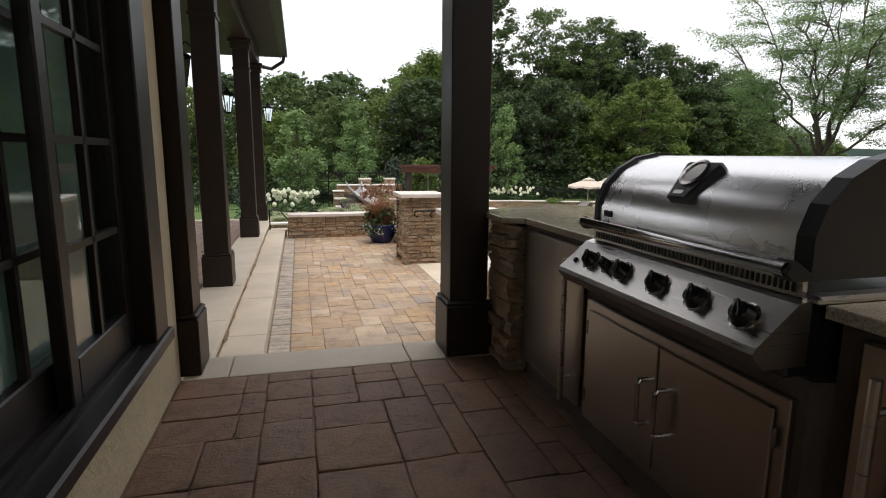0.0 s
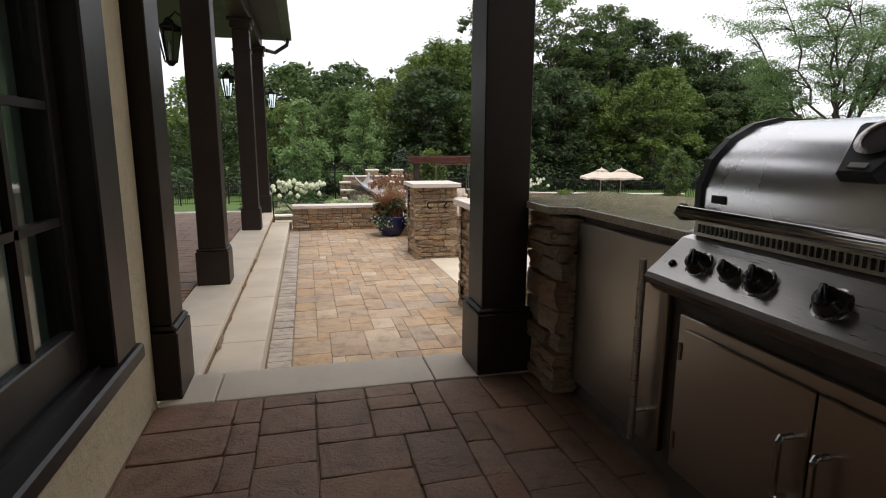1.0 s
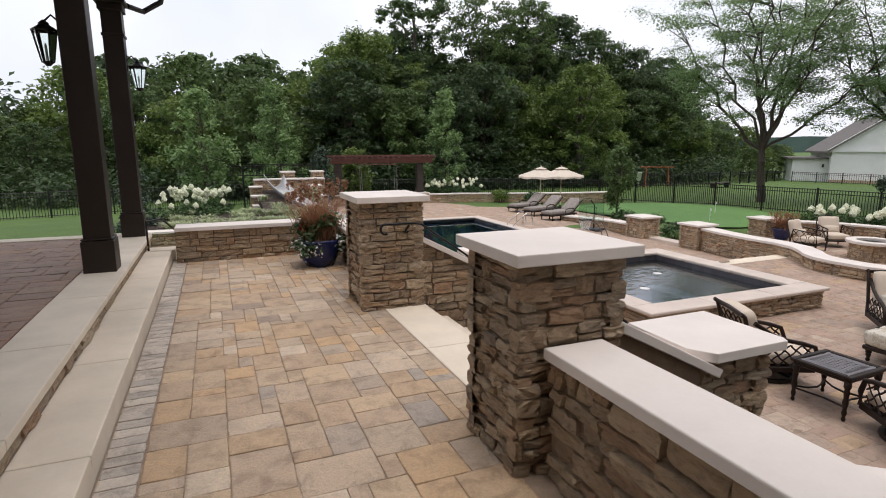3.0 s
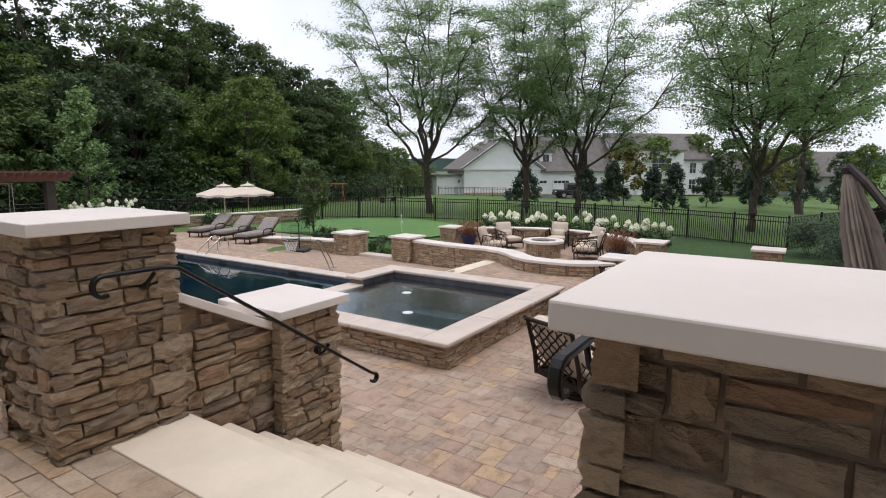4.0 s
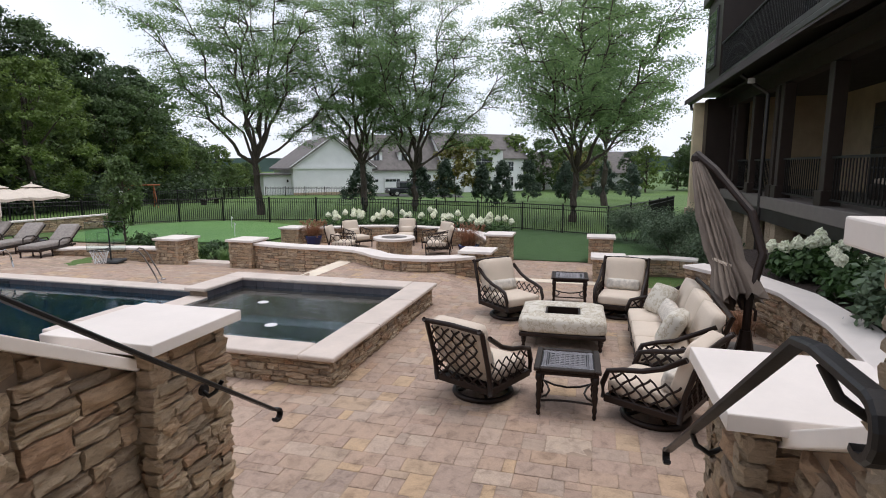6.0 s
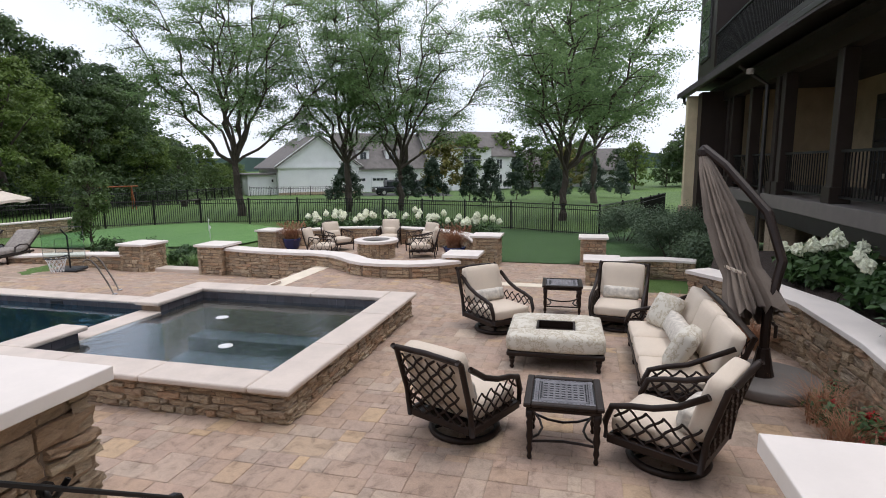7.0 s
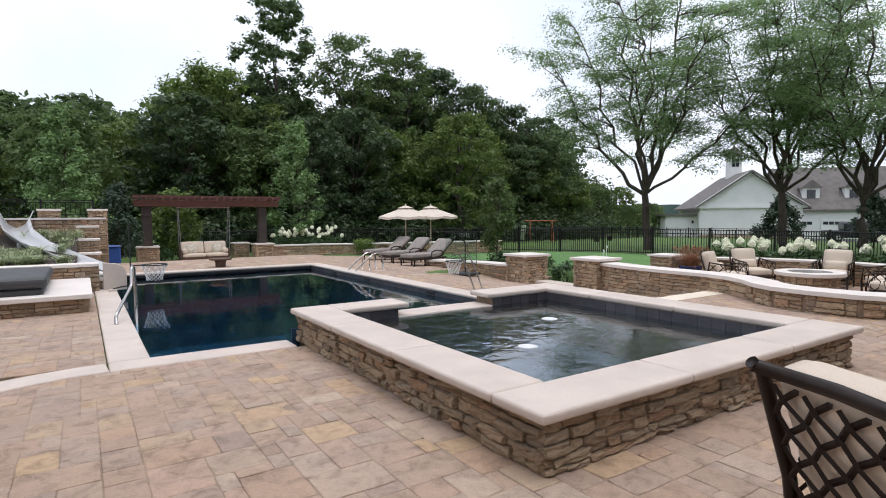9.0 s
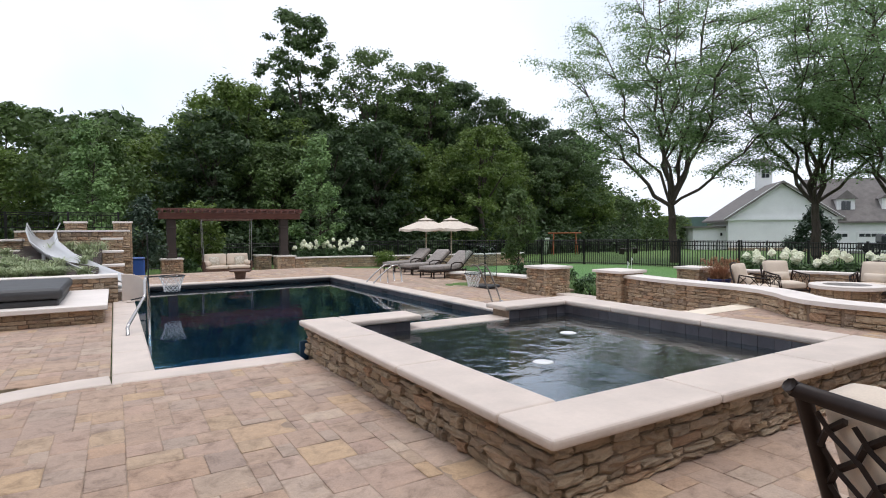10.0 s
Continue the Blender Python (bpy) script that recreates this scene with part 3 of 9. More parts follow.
def paver_template(seed):
    """A tumbled block 1 x 1, its top at 0, with worn, uneven edges."""
    rnd = random.Random(seed)
    bm = bmesh.new()
    plan = [(-1, -1), (-0.35, -1), (0.35, -1), (1, -1), (1, -0.3), (1, 0.35), (1, 1), (0.3, 1), (-0.35, 1), (-1, 1), (-1, 0.35), (-1, -0.3)]
    wear = [rnd.uniform(-0.012, 0.011) - (0.006 if abs(x) == abs(y) else 0) for x, y in plan]
    rings = []
    for inset, z in ((0.0, -0.05), (0.0, -0.004), (0.014, -0.001), (0.06, 0.0)):
        rings.append([bm.verts.new((x * (0.5 - inset + wear[i]), y * (0.5 - inset + wear[i]), z + (rnd.uniform(-0.0022, 0.0012) if inset else 0))) for i, (x, y) in enumerate(plan)])
    n = len(plan)
    for a, b in zip(rings, rings[1:]):
        for i in range(n):
            bm.faces.new((a[i], a[(i + 1) % n], b[(i + 1) % n], b[i]))
    mid = bm.verts.new((0, 0, rnd.uniform(-0.002, 0.002)))
    for i in range(n):
        bm.faces.new((rings[-1][i], rings[-1][(i + 1) % n], mid))
    for f in bm.faces:
        f.smooth = True
    me = bpy.data.meshes.new("paver")
    bm.to_mesh(me)
    bm.free()
    return me


def lay_pavers(owner, blocks, z, material, far_material, near, limit=300, gap=0.005, seed=3):
    """Lays blocks: those nearest to a place in the plan as parts, the others joined."""
    rnd = random.Random(seed)
    kinds = []
    for s in range(8):
        me = paver_template(s)
        me.materials.append(material)
        kinds.append(me)
    blocks = sorted(blocks, key=lambda b: (abs((b[0] + b[2]) / 2 - near[0]) + abs((b[1] + b[3]) / 2 - near[1])))
    verts, faces = [], []
    for k, (ax, ay, bx, by) in enumerate(blocks):
        me = rnd.choice(kinds)
        mx, my = (ax + bx) / 2, (ay + by) / 2
        zc, fall = (z(mx, my), math.degrees(math.atan((z(mx - 0.1, my) - z(mx + 0.1, my)) / 0.2))) if callable(z) else (z, 0.0)
        rise = (z(mx, my + 0.1) - z(mx, my - 0.1)) / 0.2 if callable(z) else 0.0
        lean = math.degrees(math.atan(rise)) if abs(rise) < 0.5 else 0.0
        m = pose(mx, my, zc + rnd.uniform(-0.0025, 0.0025), lean + rnd.uniform(-0.35, 0.35), fall + rnd.uniform(-0.35, 0.35), rnd.uniform(-0.4, 0.4)) @ Matrix.Diagonal((bx - ax - gap, by - ay - gap, 1, 1))
        if k < limit:
            ob = new("paver", me)
            ob.parent = owner
            ob.matrix_basis = m
        else:
            base = len(verts)
            verts += [tuple(m @ v.co) for v in me.vertices]
            faces += [[base + i for i in p.vertices] for p in me.polygons]
    if verts:
        me = bpy.data.meshes.new("pavers")
        me.from_pydata(verts, [], faces)
        me.materials.append(far_material)
        me.polygons.foreach_set("use_smooth", [True] * len(me.polygons))
        ob = tagged(new("pavers", me), kind="stuff")
        ob.parent = owner


def leaf_cloud(centres, radii, count, size, rnd_seed, flat=0.35, squash=(1, 1, 1)):
    """Leaves scattered round centres, as folded diamonds. Returns vertices and faces."""
    rs = np.random.RandomState(rnd_seed)
    c = np.asarray(centres, float)
    r = np.asarray(radii, float)
    pick = rs.choice(len(c), count, p=(r ** 1.6) / (r ** 1.6).sum())
    d = rs.normal(size=(count, 3))
    d /= np.linalg.norm(d, axis=1)[:, None]
    p = c[pick] + d * (r[pick] * np.minimum(1.7, np.abs(rs.normal(0.72, 0.34, count))))[:, None] * np.asarray(squash)
    nrm = rs.normal(size=(count, 3)) * flat + d * 0.6 + np.array([0, 0, 0.7])
    nrm /= np.linalg.norm(nrm, axis=1)[:, None]
    t = np.cross(nrm, rs.normal(size=(count, 3)))
    t /= np.linalg.norm(t, axis=1)[:, None]
    b = np.cross(nrm, t)
    s = (size * rs.uniform(0.6, 1.35, count))[:, None]
    fold = nrm * s * 0.18
    v = np.stack([p - t * s, p - b * s * 0.55 + fold, p + t * s, p + b * s * 0.55 + fold], 1).reshape(-1, 3)
    f = np.arange(count * 4).reshape(-1, 4)
    return v, f


def cloud_mesh(name, v, f, material, parent=None, label=""):
    me = bpy.data.meshes.new(name)
    me.vertices.add(len(v))
    me.vertices.foreach_set("co", np.asarray(v, np.float32).ravel())
    k = f.shape[1]
    me.loops.add(f.size)
    me.loops.foreach_set("vertex_index", f.ravel().astype(np.int32))
    me.polygons.add(len(f))
    me.polygons.foreach_set("loop_start", np.arange(0, f.size, k, dtype=np.int32))
    me.polygons.foreach_set("loop_total", np.full(len(f), k, dtype=np.int32))
    me.update(calc_edges=True)
    me.materials.append(material)
    ob = new(name, me)
    if parent:
        ob.parent = parent
    if label:
        ob["label"] = label
    return ob


def blades(n, spread, height, width, lean, seed, segs=3, base_r=0.1):
    """Arching grass blades from one tuft."""
    rs = np.random.RandomState(seed)
    verts, faces = [], []
    for i in range(n):
        a = rs.uniform(0, 2 * math.pi)
        h, out = height * rs.uniform(0.6, 1.1), spread * rs.uniform(0.25, 1.0)
        bx, by = base_r * rs.normal() * 0.6, base_r * rs.normal() * 0.6
        ca, sa = math.cos(a), math.sin(a)
        base = len(verts)
        for k in range(segs + 1):
            u = k / segs
            w = width * (1 - u * 0.85)
            rr = out * u ** 1.8
            zz = h * (u - lean * u * u)
            x, y = bx + ca * rr, by + sa * rr
            verts += [(x - sa * w, y + ca * w, zz), (x + sa * w, y - ca * w, zz)]
        for k in range(segs):
            q = base + 2 * k
            faces.append((q, q + 1, q + 3, q + 2))
    return np.array(verts), np.array(faces)


# ---- ground ----
def deck_z(x, y):
    """The pool deck is level round the pool and spa and falls to the east; a step at y = 12.1 parts the level bay from the lower deck."""
    if y < 12.1 and x < 13.95:
        f = max(0.0, min(1.0, 9.2 - y))
    else:
        f = 1.0 if y < 18 else max(0.46, 1.0 - (y - 18) * 0.216)
    return Z_DECK - 0.124 * f * max(0.0, min(x - 10.6, 3.6))


Z_LOW = Z_DECK - 0.446


def ground_z(x, y):
    """The lawn falls gently away from the terrace."""
    d = max(0.0, math.hypot(max(0, x - 12), max(0, y - 26)) if (x > 12 or y > 26) else (-x - 8 if x < -8 else 0))
    z = -1.62 - 0.07 * min(d, 6) - 0.024 * max(0, min(d - 6, 16)) - 0.012 * max(0, min(d - 22, 50)) + (0.35 * math.sin(x * 0.05) * math.sin(y * 0.04 + 1) * min(1, d / 30))
    if x > 10 and y < 12.1:
        return min(z, Z_DECK - 0.124 * max(0.0, min(x - 10.6, 3.6)) - 0.05)
    return min(z, deck_z(x, y) - 0.045) if x > 10 else z


def ground_mesh():
    xs = [-900, -300, -120, -60, -40, -28, -20, -14, -10, -6, -3.0, 0.4, 4.5, 10.0, 10.6, 14.2, 17, 20, 23, 26, 30, 34, 38, 44, 50, 58, 66, 76, 90, 120, 180, 300, 900]
    ys = [-900, -300, -120, -60, -40, -28, -20, -14, -9, -5, -2, 1, 3.3, 8.4, 12.6, 18, 20.5, 22.2, 24.6, 27, 30, 34, 38, 42, 48, 55, 64, 76, 90, 120, 180, 300, 900]
    bm = bmesh.new()
    vs = {(i, j): bm.verts.new((x, y, ground_z(x, y))) for i, x in enumerate(xs) for j, y in enumerate(ys)}
    for i in range(len(xs) - 1):
        for j in range(len(ys) - 1):
            cx, cy = (xs[i] + xs[i + 1]) / 2, (ys[j] + ys[j + 1]) / 2
            if 4.5 < cx < 10.0 and 8.4 < cy < 22.2:
                continue
            bm.faces.new((vs[i, j], vs[i + 1, j], vs[i + 1, j + 1], vs[i, j + 1]))
    return link_mesh("ground", bm, M_GRASS, True)


ground = tagged(ground_mesh(), "mown green lawn that falls gently to the fields", "lawn", kind="structure")

# pool deck: sand bed, then the pavers (laid at the end of the file)
deck = tagged(empty("pavement"), "tan and grey tumbled paver pool deck", "pavement", kind="structure")
DECK_RECTS = [(3.0, 3.3, 6.08, 12.2), (6.08, 2.4, 14.22, 8.66), (9.78, 8.66, 13.9, 26.0), (14.57, 4.6, 17.3, 8.3), (4.2, 22.45, 9.83, 26.0), (0.4, 12.55, 4.2, 19.0), (13.9, 18.2, 15.6, 26.5)]
for r in DECK_RECTS + [(3.0, 1.0, 5.97, 3.3)]:
    bm = bmesh.new()
    xs = [r[0]] + [v for v in (10.6, 11.2, 11.8, 12.4, 13.0, 13.6, 13.94, 13.96, 14.2) if r[0] < v < r[2]] + [r[2]]
    ys = [r[1]] + [v for v in (8.2, 8.45, 8.9, 9.2, 12.1, 18.0, 20.5) if r[1] < v < r[3]] + [r[3]]
    for xa, xb in zip(xs, xs[1:]):
        for ya, yb in zip(ys, ys[1:]):
            q = [(xa, ya), (xb, ya), (xb, yb), (xa, yb)]
            ym, drop = (ya + yb) / 2, 0.012 if xb > 10.6 and 8.2 <= ya < 9.2 else 0.004
            top = [bm.verts.new((x, y, deck_z(x, y + 0.002 * (ym - y)) - drop)) for x, y in q]
            low = [bm.verts.new((x, y, deck_z(x, y + 0.002 * (ym - y)) - 0.5)) for x, y in q]
            bm.faces.new(top)
            bm.faces.new(low[::-1])
            for i in range(4):
                bm.faces.new((top[i], low[i], low[(i + 1) % 4], top[(i + 1) % 4]))
    part("bed", bm, M_SAND, deck)
part("bed", prism([(13.4, 8.9), (17.0, 8.75), (19.4, 9.7), (20.55, 12), (20.3, 14.8), (18.7, 16.6), (16, 16.2), (13.95, 14.8), (13.6, 12.1)], Z_LOW - 0.3, Z_LOW - 0.013), M_SAND, deck)

# ---- pool and spa ----
WATER, SPA_WATER = Z_DECK - 0.13, -1.37
pool = tagged(empty("pool", 7, 17, Z_DECK), "long dark blue swimming pool with a slate tile band", "swimming pool", kind="structure")
POOL_IN = Matrix.Translation((-7, -17, -Z_DECK))


def pool_part(name, bm, material, label=""):
    return part(name, turned(bm, POOL_IN), material, pool, label)


for b in ((4.25, 12.2, 4.55, 22.4), (9.62, 12.52, 9.95, 22.4), (4.55, 12.2, 5.95, 12.52), (4.25, 22.0, 9.95, 22.4)):
    pool_part("basin_wall", box(b[0], b[1], -3.6, b[2], b[3], Z_DECK - 0.035), M_PLASTER)
pool_part("basin_floor", box(4.3, 12.3, -3.7, 9.9, 22.3, -3.55), M_PLASTER)
water = pool_part("water", box(4.552, 12.522, WATER - 0.002, 9.618, 21.998, WATER), M_WATER, "still dark blue-green water")
water.visible_shadow = False
# slate tiles round the waterline
tile_runs = [((4.55, 12.52), (4.55, 22.0), 0), ((9.62, 22.0), (9.62, 12.52), 0), ((4.55, 22.0), (9.62, 22.0), 0), ((5.95, 12.52), (4.55, 12.52), 0)]
tb = bmesh.new()
for (ax, ay), (bx, by), _ in tile_runs:
    L = math.hypot(bx - ax, by - ay)
    n = int(L / 0.15)
    dx, dy = (bx - ax) / L, (by - ay) / L
    nx, ny = dy, -dx
    for i in range(n):
        s = (i + 0.5) * L / n
        for k in (0, 1):
            m = Matrix.Translation((ax + dx * s, ay + dy * s, Z_DECK - 0.11 - 0.15 * k)) @ Matrix.Rotation(math.atan2(dy, dx), 4, "Z")
            add(tb, box(-L / n / 2 + 0.002, -0.008, -0.073, L / n / 2 - 0.002, 0.008, 0.073), m)
tagged(pool_part("waterline_tiles", tb, M_TILE), kind="stuff")


def coping_run(x0, y0, x1, y1, z1, thick, horizontal, owner_part, step=1.15, r=0.022):
    """Coping stones with a rounded edge, laid end to end."""
    L = (x1 - x0) if horizontal else (y1 - y0)
    n = max(1, round(L / step))
    for i in range(n):
        a, b = i * L / n + 0.002, (i + 1) * L / n - 0.002
        bx = (x0 + a, y0, x0 + b, y1) if horizontal else (x0, y0 + a, x1, y0 + b)
        owner_part("coping_stone", box(bx[0], bx[1], z1 - thick, bx[2], bx[3], z1, r, seg=3), M_COPING)


coping_run(4.21, 12.56, 4.57, 18.95, Z_DECK + 0.012, 0.05, False, pool_part)
coping_run(4.21, 12.19, 5.93, 12.55, Z_DECK + 0.012, 0.05, True, pool_part)
coping_run(9.6, 12.62, 9.98, 22.0, Z_DECK + 0.012, 0.05, False, pool_part)
coping_run(4.21, 22.0, 9.98, 22.36, Z_DECK + 0.012, 0.05, True, pool_part)
pool_part("cover_slot", box(4.6, 21.9, Z_DECK - 0.1, 9.6, 21.995, Z_DECK - 0.02, 0.01), M_CAST, "recessed slot of the pool cover")
pool_part("coping_arc", ribbon([(4.205 - 2.0 * math.sin(a), 12.37 - 0.0 - 2.2 * (1 - math.cos(a))) for a in np.linspace(0, 1.25, 12)], 0.17, Z_DECK - 0.04, Z_DECK + 0.012, 0.02, 2), M_COPING, "curved band of coping stone")
for y, x in ((20.2, 9.61), (15.4, 9.61), (18.2, 9.61)):
    pool_part("skimmer", box(x - 0.015, y - 0.14, Z_DECK - 0.12, x + 0.005, y + 0.14, Z_DECK - 0.06, 0.004), M_CAST)

spa = tagged(empty("spa", 7.87, 10.48, Z_DECK), "raised square spa with ledge stone sides and broad coping", "spa", kind="structure")
SPA_IN = Matrix.Translation((-7.87, -10.48, -Z_DECK))


def spa_part(name, bm, material, label="", smooth=False):
    return part(name, turned(bm, SPA_IN), material, spa, label, smooth)


SX0, SY0, SX1, SY1, SZ = 5.95, 8.49, 9.87, 12.5, -1.205
for b in ((SX0 + 0.085, SY0 + 0.085, SX0 + 0.42, SY1 - 0.06), (SX1 - 0.42, SY0 + 0.085, SX1 - 0.085, SY1 - 0.06), (SX0 + 0.42, SY0 + 0.085, SX1 - 0.42, SY0 + 0.42), (SX0 + 0.42, SY1 - 0.4, 7.1, SY1 - 0.06), (8.5, SY1 - 0.4, SX1 - 0.42, SY1 - 0.06)):
    spa_part("shell_wall", box(b[0], b[1], -2.2, b[2], b[3], SZ - 0.06), M_MORTAR)
spa_part("shell_wall", box(7.1, SY1 - 0.4, -2.2, 8.5, SY1 - 0.06, SPA_WATER - 0.05), M_SPAPLASTER)
spa_part("pool_side_wall", box(5.95, SY1 - 0.055, -3.6, 9.62, SY1 - 0.02, SPA_WATER - 0.06), M_PLASTER)
spa_part("basin_floor", box(SX0 + 0.1, SY0 + 0.1, -2.25, SX1 - 0.1, SY1 - 0.1, -2.15), M_SPAPLASTER)
for b in ((SX0 + 0.42, SY0 + 0.42, SX0 + 0.85, SY1 - 0.4), (SX1 - 0.85, SY0 + 0.42, SX1 - 0.42, SY1 - 0.4), (SX0 + 0.85, SY0 + 0.42, SX1 - 0.85, SY0 + 0.85)):
    spa_part("bench", box(b[0], b[1], -2.15, b[2], b[3], -1.92), M_SPAPLASTER)
sw = spa_part("water", box(SX0 + 0.432, SY0 + 0.432, SPA_WATER - 0.002, SX1 - 0.432, SY1 - 0.412, SPA_WATER), M_SPAWATER, "rippled grey water")
sw.visible_shadow = False
# coping: south, west, east, and two returns beside the spillway
coping_run(SX0, SY0, SX1, SY0 + 0.43, SZ, 0.062, True, spa_part, 1.3)
coping_run(SX0, SY0 + 0.432, SX0 + 0.43, SY1, SZ, 0.062, False, spa_part, 1.3)
coping_run(SX1 - 0.43, SY0 + 0.432, SX1, SY1, SZ, 0.062, False, spa_part, 1.3)
coping_run(SX0 + 0.432, SY1 - 0.43, 7.24, SY1, SZ, 0.062, True, spa_part, 1.3)
coping_run(8.42, SY1 - 0.43, SX1 - 0.432, SY1, SZ, 0.062, True, spa_part, 1.3)
spa_part("spillway", box(7.1, SY1 - 0.41, SPA_WATER - 0.05, 8.5, SY1 - 0.02, SPA_WATER + 0.012, 0.015, seg=2), M_COPING, "low stone spillway to the pool")
tb = bmesh.new()
ix0, iy0, ix1, iy1 = SX0 + 0.42, SY0 + 0.42, SX1 - 0.42, SY1 - 0.4
for (ax, ay), (bx, by) in (((ix0, iy0), (ix0, iy1)), ((ix1, iy1), (ix1, iy0)), ((ix1, iy0), (ix0, iy0)), ((ix0, iy1), (7.1, iy1)), ((8.5, iy1), (ix1, iy1))):
    L = math.hypot(bx - ax, by - ay)
    n = max(1, int(L / 0.15))
    for i in range(n):
        s = (i + 0.5) / n
        m = Matrix.Translation((ax + (bx - ax) * s, ay + (by - ay) * s, SZ - 0.14)) @ Matrix.Rotation(math.atan2(by - ay, bx - ax), 4, "Z")
        add(tb, box(-L / n / 2 + 0.002, -0.009, -0.075, L / n / 2 - 0.002, 0.009, 0.075), m)
tagged(spa_part("waterline_tiles", tb, M_TILE), kind="stuff")
for x, y in ((7.35, 10.15), (8.45, 11.0)):
    spa_part("return_cover", lathe([(0.0, SPA_WATER - 0.006), (0.085, SPA_WATER - 0.006), (0.09, SPA_WATER + 0.002), (0.07, SPA_WATER + 0.008), (0.0, SPA_WATER + 0.009)], 18, cx=x, cy=y), M_WHITEPLASTIC, "round white return cover at the water surface", True)
sf = StoneFace(spa, 21, 299)
sh = SZ - 0.062 - Z_DECK
sf.face(SX0 + 0.07 - 7.87, SY0 + 0.085 - 10.48, 0, SX1 - SX0 - 0.14, sh, 0, low=0.035, high=0.085, wide=(0.08, 0.3))
sf.face(SX0 + 0.085 - 7.87, SY1 - 0.05 - 10.48, 0, SY1 - SY0 - 0.12, sh, -90, low=0.035, high=0.085, wide=(0.08, 0.3))
sf.face(SX1 - 0.085 - 7.87, SY0 + 0.07 - 10.48, 0, SY1 - SY0 - 0.12, sh, 90, low=0.035, high=0.085, wide=(0.08, 0.3))
sf.done()

# ---- upper patio, stairs, piers ----
patio = tagged(empty("patio"), "upper terrace of mixed brown and grey tumbled pavers", "patio", kind="structure")
part("bed", box(-0.37, 2.7, -2.2, 2.0, 11.5, Z_PATIO - 0.006), M_SAND, patio)
part("bed", box(2.0, 7.95, -2.2, 2.21, 11.5, Z_PATIO - 0.006), M_SAND, patio)
part("bed", box(2.0, 2.7, -2.2, 2.21, 5.4, Z_PATIO - 0.006), M_SAND, patio)
stairs = tagged(empty("stairs", 2.22, 6.65, Z_DECK), "wide limestone stairs between ledge stone piers", "stairs", kind="structure")
ST = Matrix.Translation((-2.22, -6.65, -Z_DECK))
RISE, GOING = (Z_PATIO - Z_DECK) / 7, 0.252
for k in range(7):
    zt = Z_PATIO + 0.004 - RISE * k
    x0, x1 = (1.79, 2.235) if k == 0 else (2.22 + GOING * (k - 1) - 0.03, 2.235 + GOING * k)
    for a, b in ((5.46, 6.62), (6.625, 7.84)):
        part("tread", turned(box(x0, a, zt - 0.06, x1, b, zt, 0.008, seg=2), ST), M_TREAD, stairs)
    part("riser", turned(box(max(x0, 1.8) + 0.02, 5.47, Z_DECK - 0.1, x1 - 0.035, 7.83, zt - 0.061), ST), M_TREAD, stairs)

pier_p1 = stone_pier("stone_pier", 1.57, 7.81, 2.2, 8.46, Z_PATIO - 0.02, 0.69, seed=31, pieces=290, label="tall ledge stone pier at the head of the stairs")
pier_p3 = stone_pier("stone_pier", 1.565, 4.77, 2.17, 5.34, Z_PATIO - 0.02, 0.69, seed=32, pieces=290, label="tall ledge stone pier at the head of the stairs")
pier_p2 = stone_pier("stone_pier", 2.94, 7.87, 3.475, 8.42, Z_DECK, -0.01, seed=33, pieces=290, label="ledge stone pier at the foot of the stairs")
pier_p4 = stone_pier("stone_pier", 2.87, 4.86, 3.43, 5.39, Z_DECK, -0.01, seed=34, pieces=290, label="ledge stone pier with a cut-corner limestone cap",
                     cap_poly=[(2.8, 4.93), (2.9, 4.79), (3.48, 4.79), (3.51, 4.84), (3.51, 5.46), (2.81, 5.45)])


def cheek_wall(y0, y1, face_y, yaw, seed):
    """A stone wall beside the stairs under a sloping cap."""
    w = empty("cheek_wall", 2.57, (y0 + y1) / 2, Z_DECK)
    M0 = Matrix.Translation((-2.57, -(y0 + y1) / 2, -Z_DECK))
    z_hi, z_lo = 0.27, -0.14
    prof = [(2.17, Z_DECK), (2.97, Z_DECK), (2.97, z_lo - 0.05), (2.17, z_hi - 0.05)]
    bm = bmesh.new()
    a = [bm.verts.new((x, y0 + 0.05, z)) for x, z in prof]
    b = [bm.verts.new((x, y1 - 0.05, z)) for x, z in prof]
    bm.faces.new(a)
    bm.faces.new(b[::-1])
    for i in range(4):
        bm.faces.new((a[i], b[i], b[(i + 1) % 4], a[(i + 1) % 4]))
    bmesh.ops.recalc_face_normals(bm, faces=bm.faces[:])
    part("core", turned(bm, M0), M_MORTAR, w)
    ang = math.atan2(z_lo - z_hi, 0.8)
    c = box(-0.43, y0 - 0.02, -0.025, 0.43, y1 + 0.02, 0.03, 0.006, seg=2)
    part("cap", turned(turned(c, Matrix.Translation((2.57, 0, (z_hi + z_lo) / 2 - 0.02)) @ Matrix.Rotation(-ang, 4, "Y")), M0), M_CAP, w)
    sf = StoneFace(w, seed)
    lim = (lambda s: (z_hi - 0.06 - Z_DECK) - s * 0.52) if yaw == 0 else (lambda s: (z_lo - 0.06 - Z_DECK) + s * 0.52)
    if yaw == 0:
        sf.face(2.17 - 2.57, face_y - (y0 + y1) / 2, 0, 0.8, z_hi - Z_DECK, 0, top=lim)
    else:
        sf.face(2.97 - 2.57, face_y - (y0 + y1) / 2, 0, 0.8, z_hi - Z_DECK, 180, top=lim)
    sf.done()
    return tagged(w, "ledge stone stair wall under a sloping limestone cap", "stone wall")


cheek_wall(7.97, 8.38, 8.02, 0, 41)
cheek_wall(4.82, 5.25, 5.2, 180, 42)


